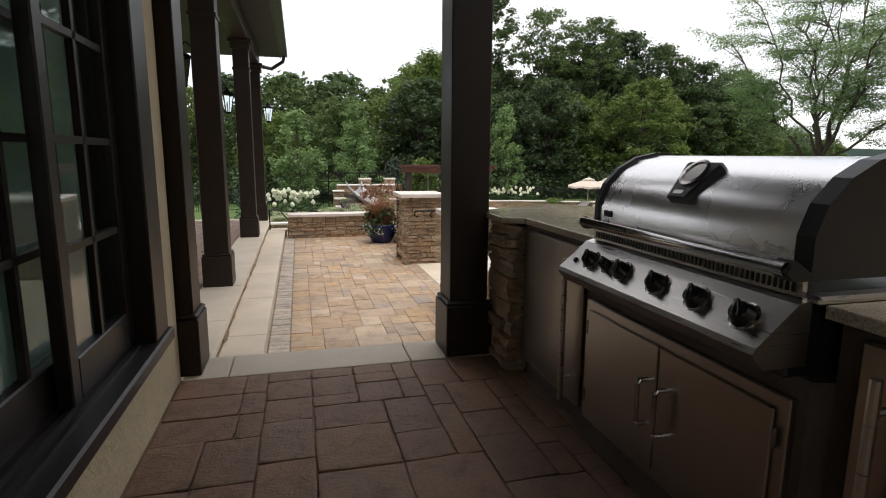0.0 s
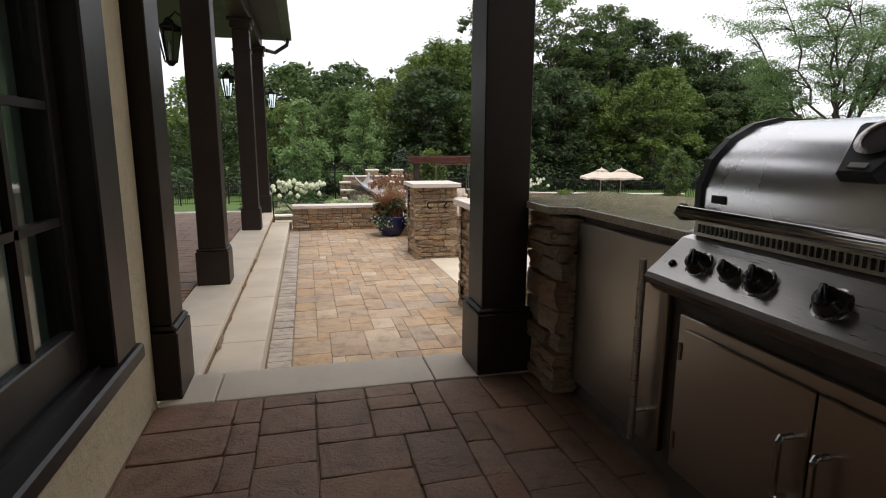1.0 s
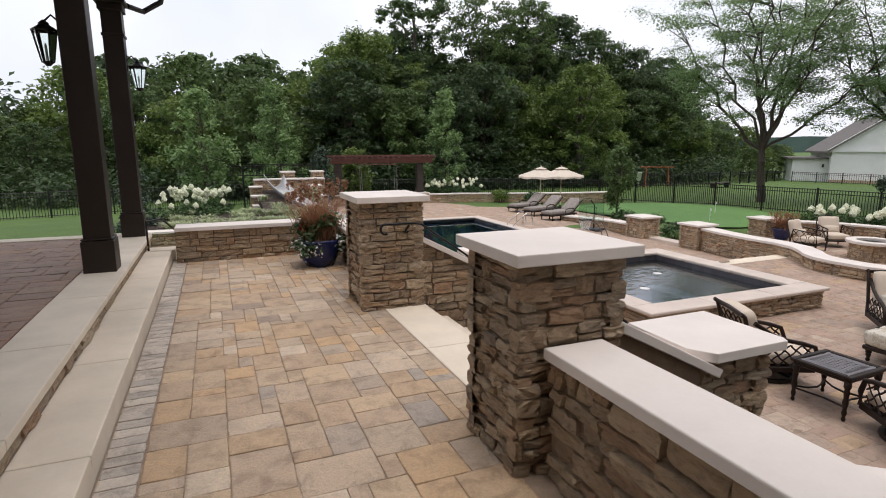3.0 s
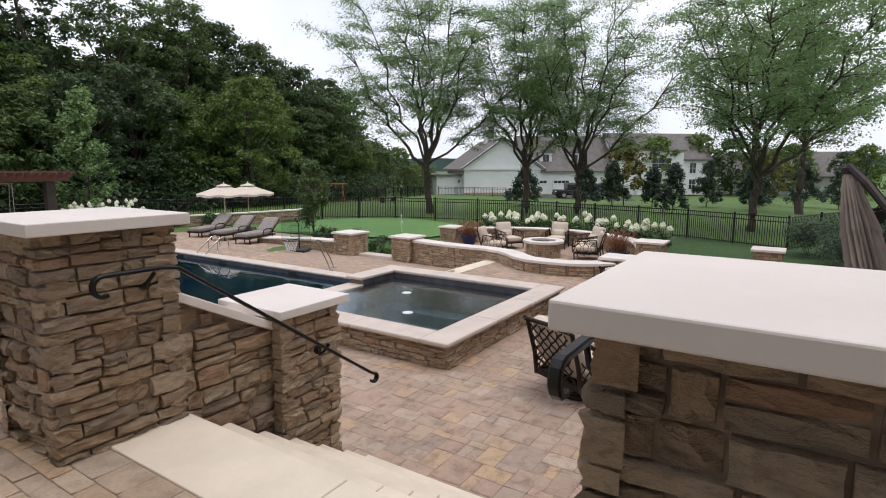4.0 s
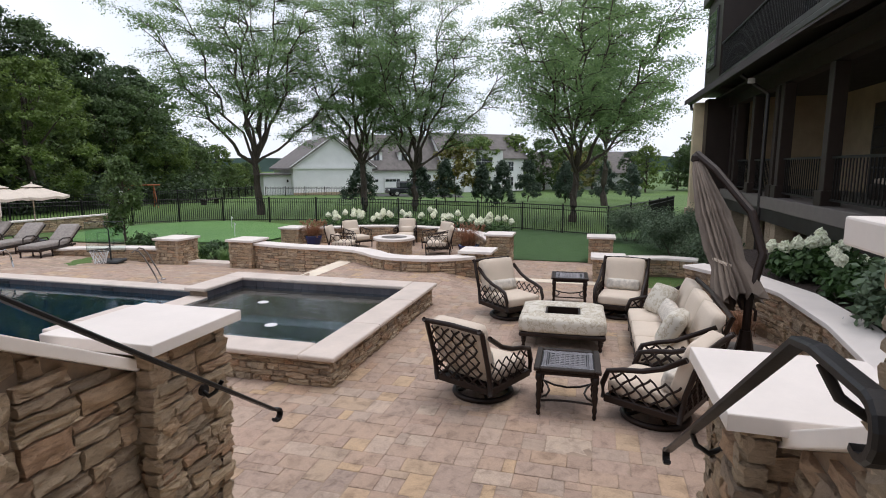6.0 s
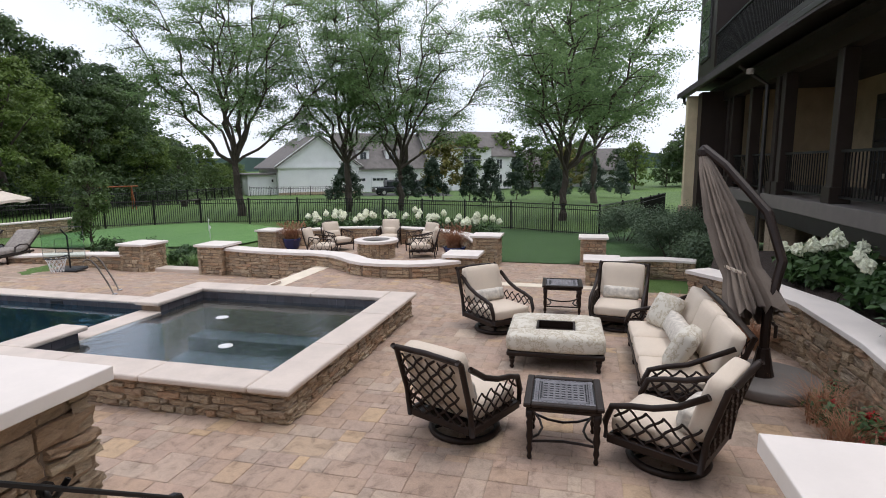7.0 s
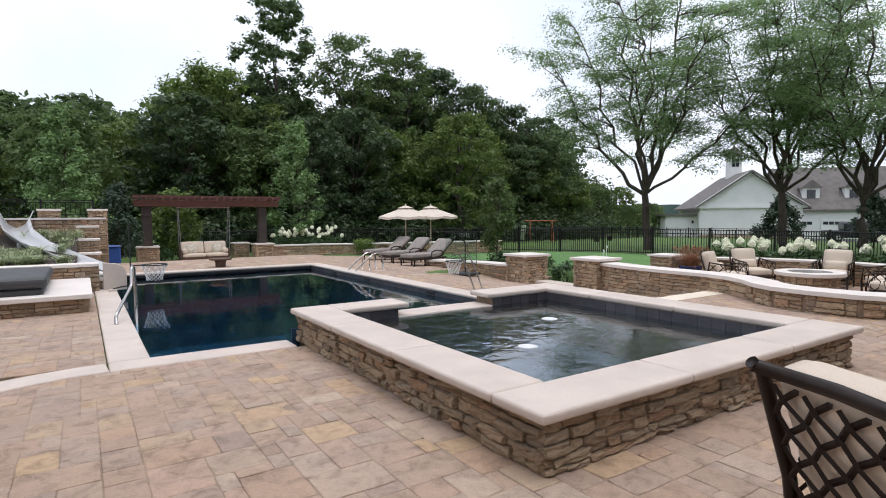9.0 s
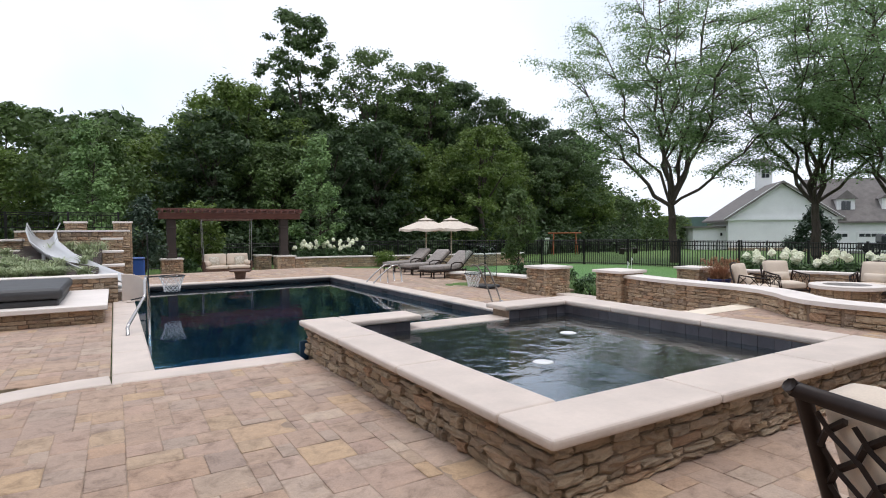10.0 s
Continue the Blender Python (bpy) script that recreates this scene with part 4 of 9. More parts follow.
def stone_wall(name, path, half, z0, z1, seed, label, cap=0.055, over=0.04, sides="LR", limit=290, low=0.055, high=0.12, cap_step=None):
    """A low ledge stone wall along a plan path, with a limestone cap."""
    cx, cy = path[0]
    w = empty(name, cx, cy, z0)
    M0 = Matrix.Translation((-cx, -cy, -z0))
    part("core", turned(ribbon(path, half - 0.035, z0 - 0.1, z1 - cap), M0), M_MORTAR, w)
    part("cap", turned(ribbon(path, half + over, z1 - cap, z1, 0.008, 2), M0), M_CAP, w, "pale limestone cap")
    sf = StoneFace(w, seed, limit)
    for (ax, ay), (bx, by) in zip(path, path[1:]):
        L, yaw = math.hypot(bx - ax, by - ay), math.degrees(math.atan2(by - ay, bx - ax))
        dx, dy = (bx - ax) / L, (by - ay) / L
        if "R" in sides:
            sf.face(ax + dy * (half - 0.035) - cx, ay - dx * (half - 0.035) - cy, 0, L, z1 - cap - z0, yaw, low=low, high=high)
        if "L" in sides:
            sf.face(bx - dy * (half - 0.035) - cx, by + dx * (half - 0.035) - cy, 0, L, z1 - cap - z0, yaw + 180, low=low, high=high)
    sf.done()
    return tagged(w, label, "stone wall", "low stone walls")


# low walls round the upper patio
stone_wall("patio_wall", [(-0.3, 11.3), (2.08, 11.3)], 0.17, Z_PATIO - 0.02, 0.05, 51, "low ledge stone wall along the patio edge", sides="LR")
stone_wall("patio_wall", [(2.08, 11.12), (2.08, 8.5)], 0.17, Z_DECK - 0.02, 0.05, 52, "low ledge stone wall along the patio edge", limit=200)
stone_wall("patio_wall", [(1.855, 4.75), (1.855, 2.75)], 0.14, Z_DECK - 0.02, 0.22, 53, "low ledge stone wall beside the grill terrace", limit=200, over=0.03)

# seat walls and piers on the deck
def arc(cx, cy, r, a0, a1, n):
    return [(cx + r * math.cos(radians(a)), cy + r * math.sin(radians(a))) for a in np.linspace(a0, a1, n)]


for x0, y0, x1, y1, top, seed in ((13.61, 14.78, 14.32, 15.5, -1.17, 61), (13.59, 17.12, 14.37, 17.9, -1.207, 62), (13.2, 8.2, 13.88, 8.88, -1.157, 63), (16.65, 8.24, 17.37, 8.96, -1.18, 64),
                                  (18.21, 16.04, 18.93, 16.76, -1.363, 65), (14.57, 5.18, 15.27, 5.9, -1.4, 66), (17.19, 5.36, 17.85, 6.04, -1.23, 67)):
    stone_pier("stone_pier", x0, y0, x1, y1, Z_LOW, top, over=0.06, seed=seed, pieces=290)
sway = [(13.97, 14.84), (13.75, 13.9), (13.66, 13.1), (13.65, 12.1), (13.5, 11.55), (13.2, 11.1), (12.9, 10.8), (12.72, 10.5), (12.66, 10.1), (12.7, 9.5), (12.95, 9.0), (13.25, 8.65)]
stone_wall("seat_wall", sway, 0.2, Z_LOW, -1.26, 71, "curving ledge stone seat wall below the fire pit", limit=160, cap=0.065)
stone_wall("seat_wall", arc(16.65, 12.8, 3.96, -78, 62, 16), 0.2, Z_LOW, -1.447, 72, "curved ledge stone wall behind the fire pit", limit=60, sides="L")
stone_wall("seat_wall", [(13.83, 17.84)] + [(13.83 - 0.024 * k * k, 17.84 + 0.5 * k) for k in range(1, 7)], 0.2, Z_LOW, -1.507, 73, "short curving ledge stone wall by the loungers", limit=60)
stone_wall("garden_wall", [(11.2, 31.2), (13, 31.0), (15, 30.2), (17, 29.5), (19.5, 28.8), (22, 28.4)], 0.17, -2.3, -1.42, 74, "long low ledge stone garden wall", limit=40, sides="R")
stone_wall("seat_wall", [(15.3, 5.5), (15.93, 4.88), (16.1, 4.04), (15.93, 3.32)], 0.19, Z_LOW, -1.567, 75, "curved ledge stone wall by the lawn", limit=50)
step_g = tagged(link_mesh("stone_step", box(13.89, 15.56, Z_LOW - 0.1, 14.31, 17.1, Z_LOW + 0.13, 0.01), M_COPING), "low limestone step to the putting green", "step", kind="structure")
bb = bmesh.new()
rowsb = []
for x, y in ((9.9, 11.91), (10.6, 11.91), (12.2, 11.91), (13.5, 11.91)):
    rowsb.append([bb.verts.new((x, y + s_, deck_z(x, y) + dz)) for s_, dz in ((-0.19, 0.006), (0.19, 0.006), (0.19, -0.42), (-0.19, -0.42))])
for ra, rb in zip(rowsb, rowsb[1:]):
    for i in range(4):
        bb.faces.new((ra[i], ra[(i + 1) % 4], rb[(i + 1) % 4], rb[i]))
bmesh.ops.recalc_face_normals(bb, faces=bb.faces[:])
tagged(link_mesh("deck_band", bb, M_TREAD), "pale stone nosing along the step in the deck", "step", kind="structure")
tagged(link_mesh("deck_band", box(14.22, 5.0, Z_LOW - 0.05, 14.57, 8.38, Z_LOW + 0.012, 0.006), M_TREAD), "pale stone band set in the deck", "paving band", kind="structure")

# lawn patches
def patch(name, poly, dz, material, label):
    bm = bmesh.new()
    f = bm.faces.new([bm.verts.new((x, y, 0)) for x, y in poly])
    bmesh.ops.triangulate(bm, faces=[f])
    bmesh.ops.subdivide_edges(bm, edges=bm.edges[:], cuts=3, use_grid_fill=True)
    for v in bm.verts:
        v.co.z = ground_z(v.co.x, v.co.y) + dz
    return tagged(link_mesh(name, bm, material, True), label, "lawn", kind="structure")


patch("putting_green", [(20.8 + 4.7 * math.cos(a) * (1 + 0.12 * math.sin(3 * a)), 22.6 + 5.2 * math.sin(a) * (1 + 0.1 * math.cos(2 * a))) for a in np.linspace(0, 2 * math.pi, 28)[:-1]], 0.06, M_GREEN, "light green putting green with small flags")
patch("side_lawn", [(17.3, 2.4), (25, 2.0), (25.2, 9.2), (21.5, 10.2), (19.6, 8.6), (17.3, 8.3)], 0.07, M_TURF, "dense dark green lawn beside the terrace")


# ---- grill terrace and house ----
cook = tagged(empty("terrace_floor"), "grill terrace of large dark tumbled pavers", "pavement", kind="structure")
part("bed", box(-0.76, -5.0, -2.2, 2.9, 2.44, -0.012), M_SAND, cook)
threshold = tagged(empty("threshold", 0, 2.63, 0), "pale limestone threshold slab at the terrace edge", "step", kind="structure")
for a, b in ((-0.74, -0.485), (-0.48, 0.62), (0.625, 1.72)):
    part("slab", box(a, 2.45 - 2.63, -0.06, b, 2.81 - 2.63, 0.003, 0.008, seg=2), M_TREAD, threshold)
part("riser", box(-0.7, 2.47 - 2.63, -0.6, 1.7, 2.79 - 2.63, -0.062), M_TREAD, threshold)

porch = tagged(empty("porch_floor"), "dark paved porch edged with two pale stone steps", "porch", kind="structure")
part("bed", box(-7, 2.82, -2.0, -1.1, 12.3, -0.17), M_SAND, porch)
part("bed", box(-1.1, 2.82, -2.0, -0.72, 12.2, -0.21), M_SAND, porch)
yy = 2.83
while yy < 12.0:
    L = 1.35
    part("edge_slab", box(-1.12, yy, -0.21, -0.69, min(yy + L, 12.2) - 0.004, -0.15, 0.008, seg=2), M_TREAD, porch)
    part("step_slab", box(-0.72, yy, -0.37, -0.37, min(yy + L, 11.35) - 0.004, -0.305, 0.008, seg=2), M_TREAD, porch) if yy < 11.3 else None
    yy += L
part("end_strip", box(-7, 12.0, -0.3, -1.12, 12.3, -0.145, 0.006), M_TREAD, porch)
part("riser", box(-0.7, 2.82, -2.0, -0.376, 11.34, -0.372), M_TREAD, porch)
sfp = StoneFace(porch, 81, 90)
sfp.face(-0.735, 2.85, -0.3, 9.2, 0.09, 90, depth=0.05, low=0.08, high=0.09, wide=(0.2, 0.5))
sfp.done()
for k in range(2):
    tagged(link_mesh("stone_step", box(-0.72, 11.42 + 0.3 * k, -0.75 - 0.17 * k, -0.33, 11.75 + 0.3 * k, -0.31 - 0.14 * k, 0.008), M_TREAD), "small limestone step down to the lawn", "step", kind="structure")
rail = tagged(empty("garden_handrail", -0.35, 11.6, -0.3), "thin black iron handrail beside garden steps", "handrail")
part("bar", tube([(-0.33, -0.15, 0.42), (-0.15, 0.1, 0.42), (0.05, 0.9, 0.05)], 0.014), M_IRON, rail)
part("post", tube([(-0.33, -0.15, -0.02), (-0.33, -0.15, 0.42)], 0.014), M_IRON, rail)
part("post", tube([(0.05, 0.9, -0.9), (0.05, 0.9, 0.05)], 0.014), M_IRON, rail)


def porch_post(x, y, z0, z1, w=0.255, base=0.31, base_h=0.34):
    p = empty("porch_post", x, y, z0)
    h = z1 - z0
    part("plinth", box(-base / 2, -base / 2, 0, base / 2, base / 2, base_h, 0.006), M_TRIM2, p)
    sl = bmesh.new()
    add(sl, box(-base / 2 + 0.006, -base / 2 + 0.006, base_h, base / 2 - 0.006, base / 2 - 0.006, base_h + 0.03, 0.012))
    part("plinth_moulding", sl, M_TRIM2, p)
    part("shaft", box(-w / 2, -w / 2, base_h + 0.03, w / 2, w / 2, h - 0.16, 0.006), M_TRIM2, p)
    cap_b = box(-w / 2 - 0.015, -w / 2 - 0.015, h - 0.5, w / 2 + 0.015, w / 2 + 0.015, h - 0.46, 0.006)
    part("collar", cap_b, M_TRIM2, p)
    cb = box(-w / 2 - 0.03, -w / 2 - 0.03, h - 0.16, w / 2 + 0.03, w / 2 + 0.03, h - 0.06, 0.01)
    add(cb, box(-w / 2 - 0.065, -w / 2 - 0.065, h - 0.06, w / 2 + 0.065, w / 2 + 0.065, h, 0.01))
    part("capital", cb, M_TRIM2, p)
    return tagged(p, "tall dark brown square porch post with a plinth", "post", "porch posts")


porch_post(-0.79, 2.66, 0.003, 3.2)
porch_post(1.01, 2.6, 0.003, 3.2)
porch_post(-0.945, 5.66, -0.15, 3.2)
porch_post(-0.92, 9.45, -0.15, 3.2)
porch_post(-0.9, 12.0, -0.15, 3.2)


def lantern(x, y, z, yaw):
    """A tapered iron lantern with clear panes, on a bracket; it hangs to the local +x."""
    p = empty("wall_lantern", x, y, z, yaw)
    part("bracket", tube([(0, 0, 0.3), (0.06, 0, 0.36), (0.12, 0, 0.3)], 0.01), M_IRON, p)
    part("back_plate", box(-0.012, -0.04, 0.15, 0.006, 0.04, 0.38, 0.004), M_IRON, p)
    top = lathe([(0.115, 0.2), (0.12, 0.215), (0.05, 0.26), (0.045, 0.28), (0.01, 0.31)], 6, cx=0.13)
    part("hood", top, M_IRON, p)
    part("base", lathe([(0.055, -0.1), (0.06, -0.085), (0.02, -0.13)][::-1], 6, cx=0.13), M_IRON, p)
    fr = bmesh.new()
    for i in range(6):
        a = math.pi / 3 * i
        tube([(0.13 + 0.056 * math.cos(a), 0.056 * math.sin(a), -0.09), (0.13 + 0.108 * math.cos(a), 0.108 * math.sin(a), 0.205)], 0.006, 5, fr)
    part("frame_bars", fr, M_IRON, p)
    g = part("glass", lathe([(0.052, -0.085), (0.102, 0.2)], 6, cx=0.13), M_GLASS, p, "clear lantern panes")
    g.visible_shadow = False
    part("candle", lathe([(0.012, -0.09), (0.012, 0.06), (0.004, 0.09)], 8, cx=0.13), M_WHITEPLASTIC, p)
    return tagged(p, "black iron porch lantern with clear panes", "lantern", "porch lanterns")


lantern(-1.075, 5.66, 2.1, 180)
lantern(-1.05, 9.45, 2.1, 180)
lantern(-0.77, 12.0, 2.1, 0)

# porch roof: beam, soffit, fascia and gutter
tagged(link_mesh("porch_beam", box(-1.06, 2.5, 3.2, -0.78, 12.2, 3.48, 0.01), M_TRIM2), "dark painted beam over the porch posts", "beam", kind="structure")
tagged(link_mesh("porch_ceiling", box(-7, 2.9, 3.48, -0.36, 12.75, 3.54), M_SOFFIT), "dark boarded porch ceiling", "ceiling", kind="structure")
rf = bmesh.new()
vs = [rf.verts.new(p) for p in ((-0.3, -5.2, 3.56), (-0.3, 12.85, 3.56), (-7, 12.85, 6.2), (-7, -5.2, 6.2), (-0.3, -5.2, 3.63), (-0.3, 12.85, 3.63), (-7, 12.85, 6.27), (-7, -5.2, 6.27))]
for q in ((0, 1, 2, 3), (7, 6, 5, 4), (0, 4, 5, 1), (1, 5, 6, 2), (2, 6, 7, 3), (3, 7, 4, 0)):
    rf.faces.new([vs[i] for i in q])
bmesh.ops.recalc_face_normals(rf, faces=rf.faces[:])
tagged(link_mesh("porch_roof", rf, M_ROOF), "dark shingled porch roof", "roof", kind="structure")
gut = tagged(empty("gutter", -0.3, 12.8, 3.5), "dark metal gutter along the eaves", "gutter", kind="structure")
part("fascia", box(-0.06, -9.9, -0.03, -0.03, 0.02, 0.14), M_TRIM, gut)
part("trough", prism([(-0.03, -9.95), (0.1, -9.95), (0.1, 0.03), (-0.03, 0.03)], 0.0, 0.12, 0.02), M_TRIM, gut)
part("outlet", tube([(0.03, -0.1, 0.02), (0.0, -0.12, -0.12), (-0.25, -0.2, -0.3), (-0.42, -0.6, -0.32)], 0.04, 8), M_TRIM, gut)

# wall with tall casements
wall_w = tagged(empty("wall_west"), "cream stucco house wall below dark casements", "wall", kind="structure")
part("wall_base", box(-1.25, -5.2, -0.3, -0.75, 2.5, 0.33), M_STUCCO, wall_w)
part("wall_end", box(-1.25, 2.2, 0.33, -0.75, 2.5, 3.2), M_STUCCO, wall_w)
part("wall_head", box(-1.25, -5.2, 2.75, -0.75, 2.2, 3.2), M_STUCCO, wall_w)
part("wall_return", box(-7, 2.3, -0.3, -1.25, 2.5, 3.2), M_STUCCO, wall_w)
win = tagged(empty("window_1", -0.85, 0, 0.4), "wide band of dark-framed divided casements", "window", kind="structure")
part("window_sill", box(-0.1, -5.2, -0.07, 0.145, 2.24, 0.0, 0.01), M_TRIM, win)
for k in range(4):
    part("sill_track", box(-0.09 + 0.045 * k, -5.2, 0.0, -0.07 + 0.045 * k, 2.16, 0.016 + 0.005 * (3 - k)), M_TRIM, win)
part("casing", box(-0.12, 1.96, 0.0, 0.125, 2.2, 2.35, 0.008), M_TRIM, win)
part("casing", box(-0.12, -5.2, 2.2, 0.125, 2.1, 2.35, 0.008), M_TRIM, win)


def sash(y0, y1, x=-0.075, open_x=0.0):
    z0, z1, rail_w = 0.02, 2.2, 0.075
    part("stile", box(x - 0.025, y0, z0, x + 0.03, y0 + rail_w, z1, 0.006), M_TRIM, win)
    part("stile", box(x - 0.025, y1 - rail_w, z0, x + 0.03, y1, z1, 0.006), M_TRIM, win)
    part("bottom_rail", box(x - 0.025, y0 + rail_w, z0, x + 0.03, y1 - rail_w, z0 + 0.16, 0.006), M_TRIM, win)
    part("top_rail", box(x - 0.025, y0 + rail_w, z1 - 0.09, x + 0.03, y1 - rail_w, z1, 0.006), M_TRIM, win)
    a, b = y0 + rail_w, y1 - rail_w
    part("muntin", box(x - 0.012, (a + b) / 2 - 0.014, z0 + 0.16, x + 0.02, (a + b) / 2 + 0.014, z1 - 0.09), M_TRIM, win)
    rows = 5
    h = (z1 - 0.09 - z0 - 0.16) / rows
    for k in range(1, rows):
        part("muntin", box(x - 0.012, a, z0 + 0.16 + h * k - 0.014, x + 0.02, b, z0 + 0.16 + h * k + 0.014), M_TRIM, win)
    g = part("pane", box(x - 0.004, a, z0 + 0.16, x + 0.002, b, z1 - 0.09), M_GLASS, win)
    g.visible_shadow = False


for y0, y1, x in ((1.22, 1.96, 0.0), (0.76, 1.5, -0.075), (0.02, 0.74, -0.075), (-0.72, 0.0, 0.0), (-1.46, -0.74, -0.075), (-2.2, -1.48, 0.0)):
    sash(y0, y1, x)
room = tagged(empty("room_behind"), "dim room behind the casements with pale curtains", "room", kind="structure")
M_ROOMWALL = plain("room_wall", (0.22, 0.24, 0.22), 0.9, 0, 0.1, 2, 0)
part("back_wall", box(-4.7, -5.2, -0.2, -4.6, 2.3, 3.2), M_ROOMWALL, room)
part("room_floor", box(-4.6, -5.2, -0.2, -1.25, 2.3, -0.1), M_DARKWOOD, room)
part("room_ceiling", box(-4.6, -5.2, 3.15, -1.25, 2.3, 3.2), M_ROOMWALL, room)
M_CURTAIN = plain("pale_curtain", (0.62, 0.74, 0.7), 0.9, 0, 0.1, 3, 0.1, 60)
for y0, y1 in ((1.62, 2.12), (1.0, 1.4), (0.1, 0.5), (-1.2, -0.6)):
    pts = [(-0.97 + 0.03 * math.sin(k * 1.5), y0 + (y1 - y0) * k / 26) for k in range(27)]
    part("curtain", ribbon(pts, 0.006, 0.4, 2.9), M_CURTAIN, room)

# unseen ceiling and closing walls of the grill terrace; ceiling reach tuned by its shade
tagged(link_mesh("ceiling", box(-0.75, -5.2, 3.2, 1.75, 2.95, 3.32), M_SOFFIT), "dark boarded ceiling over the grill terrace", "ceiling", kind="structure")
tagged(link_mesh("terrace_beam", box(-0.65, 2.46, 3.0, 1.75, 2.74, 3.2), M_TRIM2), "dark beam across the terrace edge", "beam", kind="structure")
tagged(link_mesh("wall_south", box(-0.75, -5.3, -0.3, 3.2, -5.0, 3.32), M_STUCCO), "cream stucco wall closing the terrace", "wall", kind="structure")
tagged(link_mesh("wall_east", box(2.95, -5.0, -0.3, 3.2, -1.4, 3.32), M_STUCCO), "cream stucco wall beside the terrace", "wall", kind="structure")

# ---- outdoor kitchen ----
M_ISLAND = plain("dark_island_stone", (0.085, 0.066, 0.05), 0.8, 0, 0.3, 7, 0.5, 40, 0.008)
island = tagged(empty("kitchen_island", 1.9, 0.6, 0), "dark stone outdoor kitchen island with a stone end pier", "kitchen island")
IS = Matrix.Translation((-1.9, -0.6, 0))
part("body", turned(prism([(1.27, 2.1), (1.27, 1.32), (1.215, 1.3), (1.215, 0.2), (1.27, 0.18), (1.27, -1.4), (2.5, -1.4), (2.4, 1.9), (1.8, 2.9), (1.2, 2.55)], 0, 0.74), IS), M_ISLAND, island)
part("body", turned(prism([(1.27, 2.1), (1.27, 1.3), (2.42, 1.3), (2.4, 1.9), (1.8, 2.9), (1.2, 2.55)], 0.74, 0.908), IS), M_ISLAND, island)
part("body", turned(prism([(1.27, 0.18), (1.27, -1.4), (2.5, -1.4), (2.45, 0.18)], 0.74, 0.908), IS), M_ISLAND, island)
part("body", turned(prism([(1.78, 1.3), (1.78, 0.18), (2.45, 0.18), (2.43, 1.3)], 0.74, 0.908), IS), M_ISLAND, island)
sfi = StoneFace(island, 91, 120)
sfi.face(1.19 - 1.9, 2.55 - 0.6, 0, 0.42, 0.9, -90, proud=0.035)
sfi.face(1.21 - 1.9, 2.16 - 0.6, 0, 0.12, 0.9, 0, proud=0.03)
sfi.face(1.83 - 1.9, 2.88 - 0.6, 0, 0.72, 0.9, 209, proud=0.03)
sfi.face(2.42 - 1.9, 1.9 - 0.6, 0, 1.16, 0.9, 121, proud=0.03)
sfi.done()
counter = tagged(empty("granite_counter", 1.9, 0.6, 0.91), "speckled grey-brown polished granite counter", "counter")
CT = Matrix.Translation((-1.9, -0.6, -0.91))
part("top", turned(prism([(1.12, 2.62), (1.12, 2.2), (1.24, 2.12), (1.24, 1.29), (2.5, 1.29), (2.47, 1.95), (1.85, 2.99)], 0.912, 0.947, 0.006, 2), CT), M_GRANITE, counter)
part("top", turned(prism([(1.22, 0.19), (1.22, -1.45), (2.55, -1.45), (2.5, 0.19)], 0.912, 0.947, 0.006, 2), CT), M_GRANITE, counter)
part("top", turned(prism([(1.77, 1.285), (1.77, 0.195), (2.5, 0.195), (2.5, 1.285)], 0.912, 0.947, 0.006, 2), CT), M_GRANITE, counter)

# access doors under the grill
dd = tagged(empty("access_doors", 1.2, 0.76, 0.4), "pair of brushed steel access doors with loop handles", "cabinet doors")
fr = box(-0.008, -0.53, -0.275, 0.02, 0.53, 0.28, 0.004)
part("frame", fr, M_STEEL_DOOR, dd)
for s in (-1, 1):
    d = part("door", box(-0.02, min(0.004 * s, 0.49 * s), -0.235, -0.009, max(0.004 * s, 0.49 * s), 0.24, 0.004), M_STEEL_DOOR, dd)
    hy = 0.05 * s
    part("handle", tube([(-0.02, hy, 0.1), (-0.055, hy, 0.1), (-0.06, hy, 0.09), (-0.06, hy, 0.2 - 0.2 - 0.06), (-0.055, hy, -0.07), (-0.02, hy, -0.07)], 0.009, 8), M_CHROME, d, "polished loop handle")
    for hz in (-0.16, 0.16):
        part("hinge", tube([(-0.018, 0.5 * s, hz - 0.03), (-0.018, 0.5 * s, hz + 0.03)], 0.007, 8), M_CHROME, d)


def fridge(y0, y1, handle_y):
    f = empty("outdoor_fridge", 1.28, (y0 + y1) / 2, 0.02)
    h = (y1 - y0) / 2
    part("plinth_grille", box(-0.006, -h, 0.0, 0.03, h, 0.06), M_CAST, f)
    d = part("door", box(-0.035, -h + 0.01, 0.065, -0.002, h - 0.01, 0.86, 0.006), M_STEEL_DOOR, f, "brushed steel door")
    part("surround", box(-0.002, -h - 0.01, 0.06, 0.03, h + 0.01, 0.885), M_CAST, f)
    hy = handle_y - (y0 + y1) / 2
    part("handle", tube([(-0.085, hy, 0.08), (-0.085, hy, 0.8)], 0.014, 10), M_STEEL, d, "long tubular steel handle")
    for z in (0.2, 0.72):
        part("handle_mount", tube([(-0.085, hy, z), (-0.033, hy, z)], 0.01, 8), M_STEEL, d)
    return tagged(f, "under-counter fridge with a brushed steel door", "fridge", "outdoor fridges")


fridge(1.42, 2.14, 1.52)
fridge(-0.62, 0.12, 0.03)

# the grill
gr = tagged(empty("gas_grill", 1.4, 0.74, 0.74), "large built-in stainless gas grill with a domed hood", "grill")
GW = 0.53
part("firebox", box(-0.24, -GW + 0.02, 0.0, 0.34, GW - 0.02, 0.2, 0.01), M_CAST, gr)
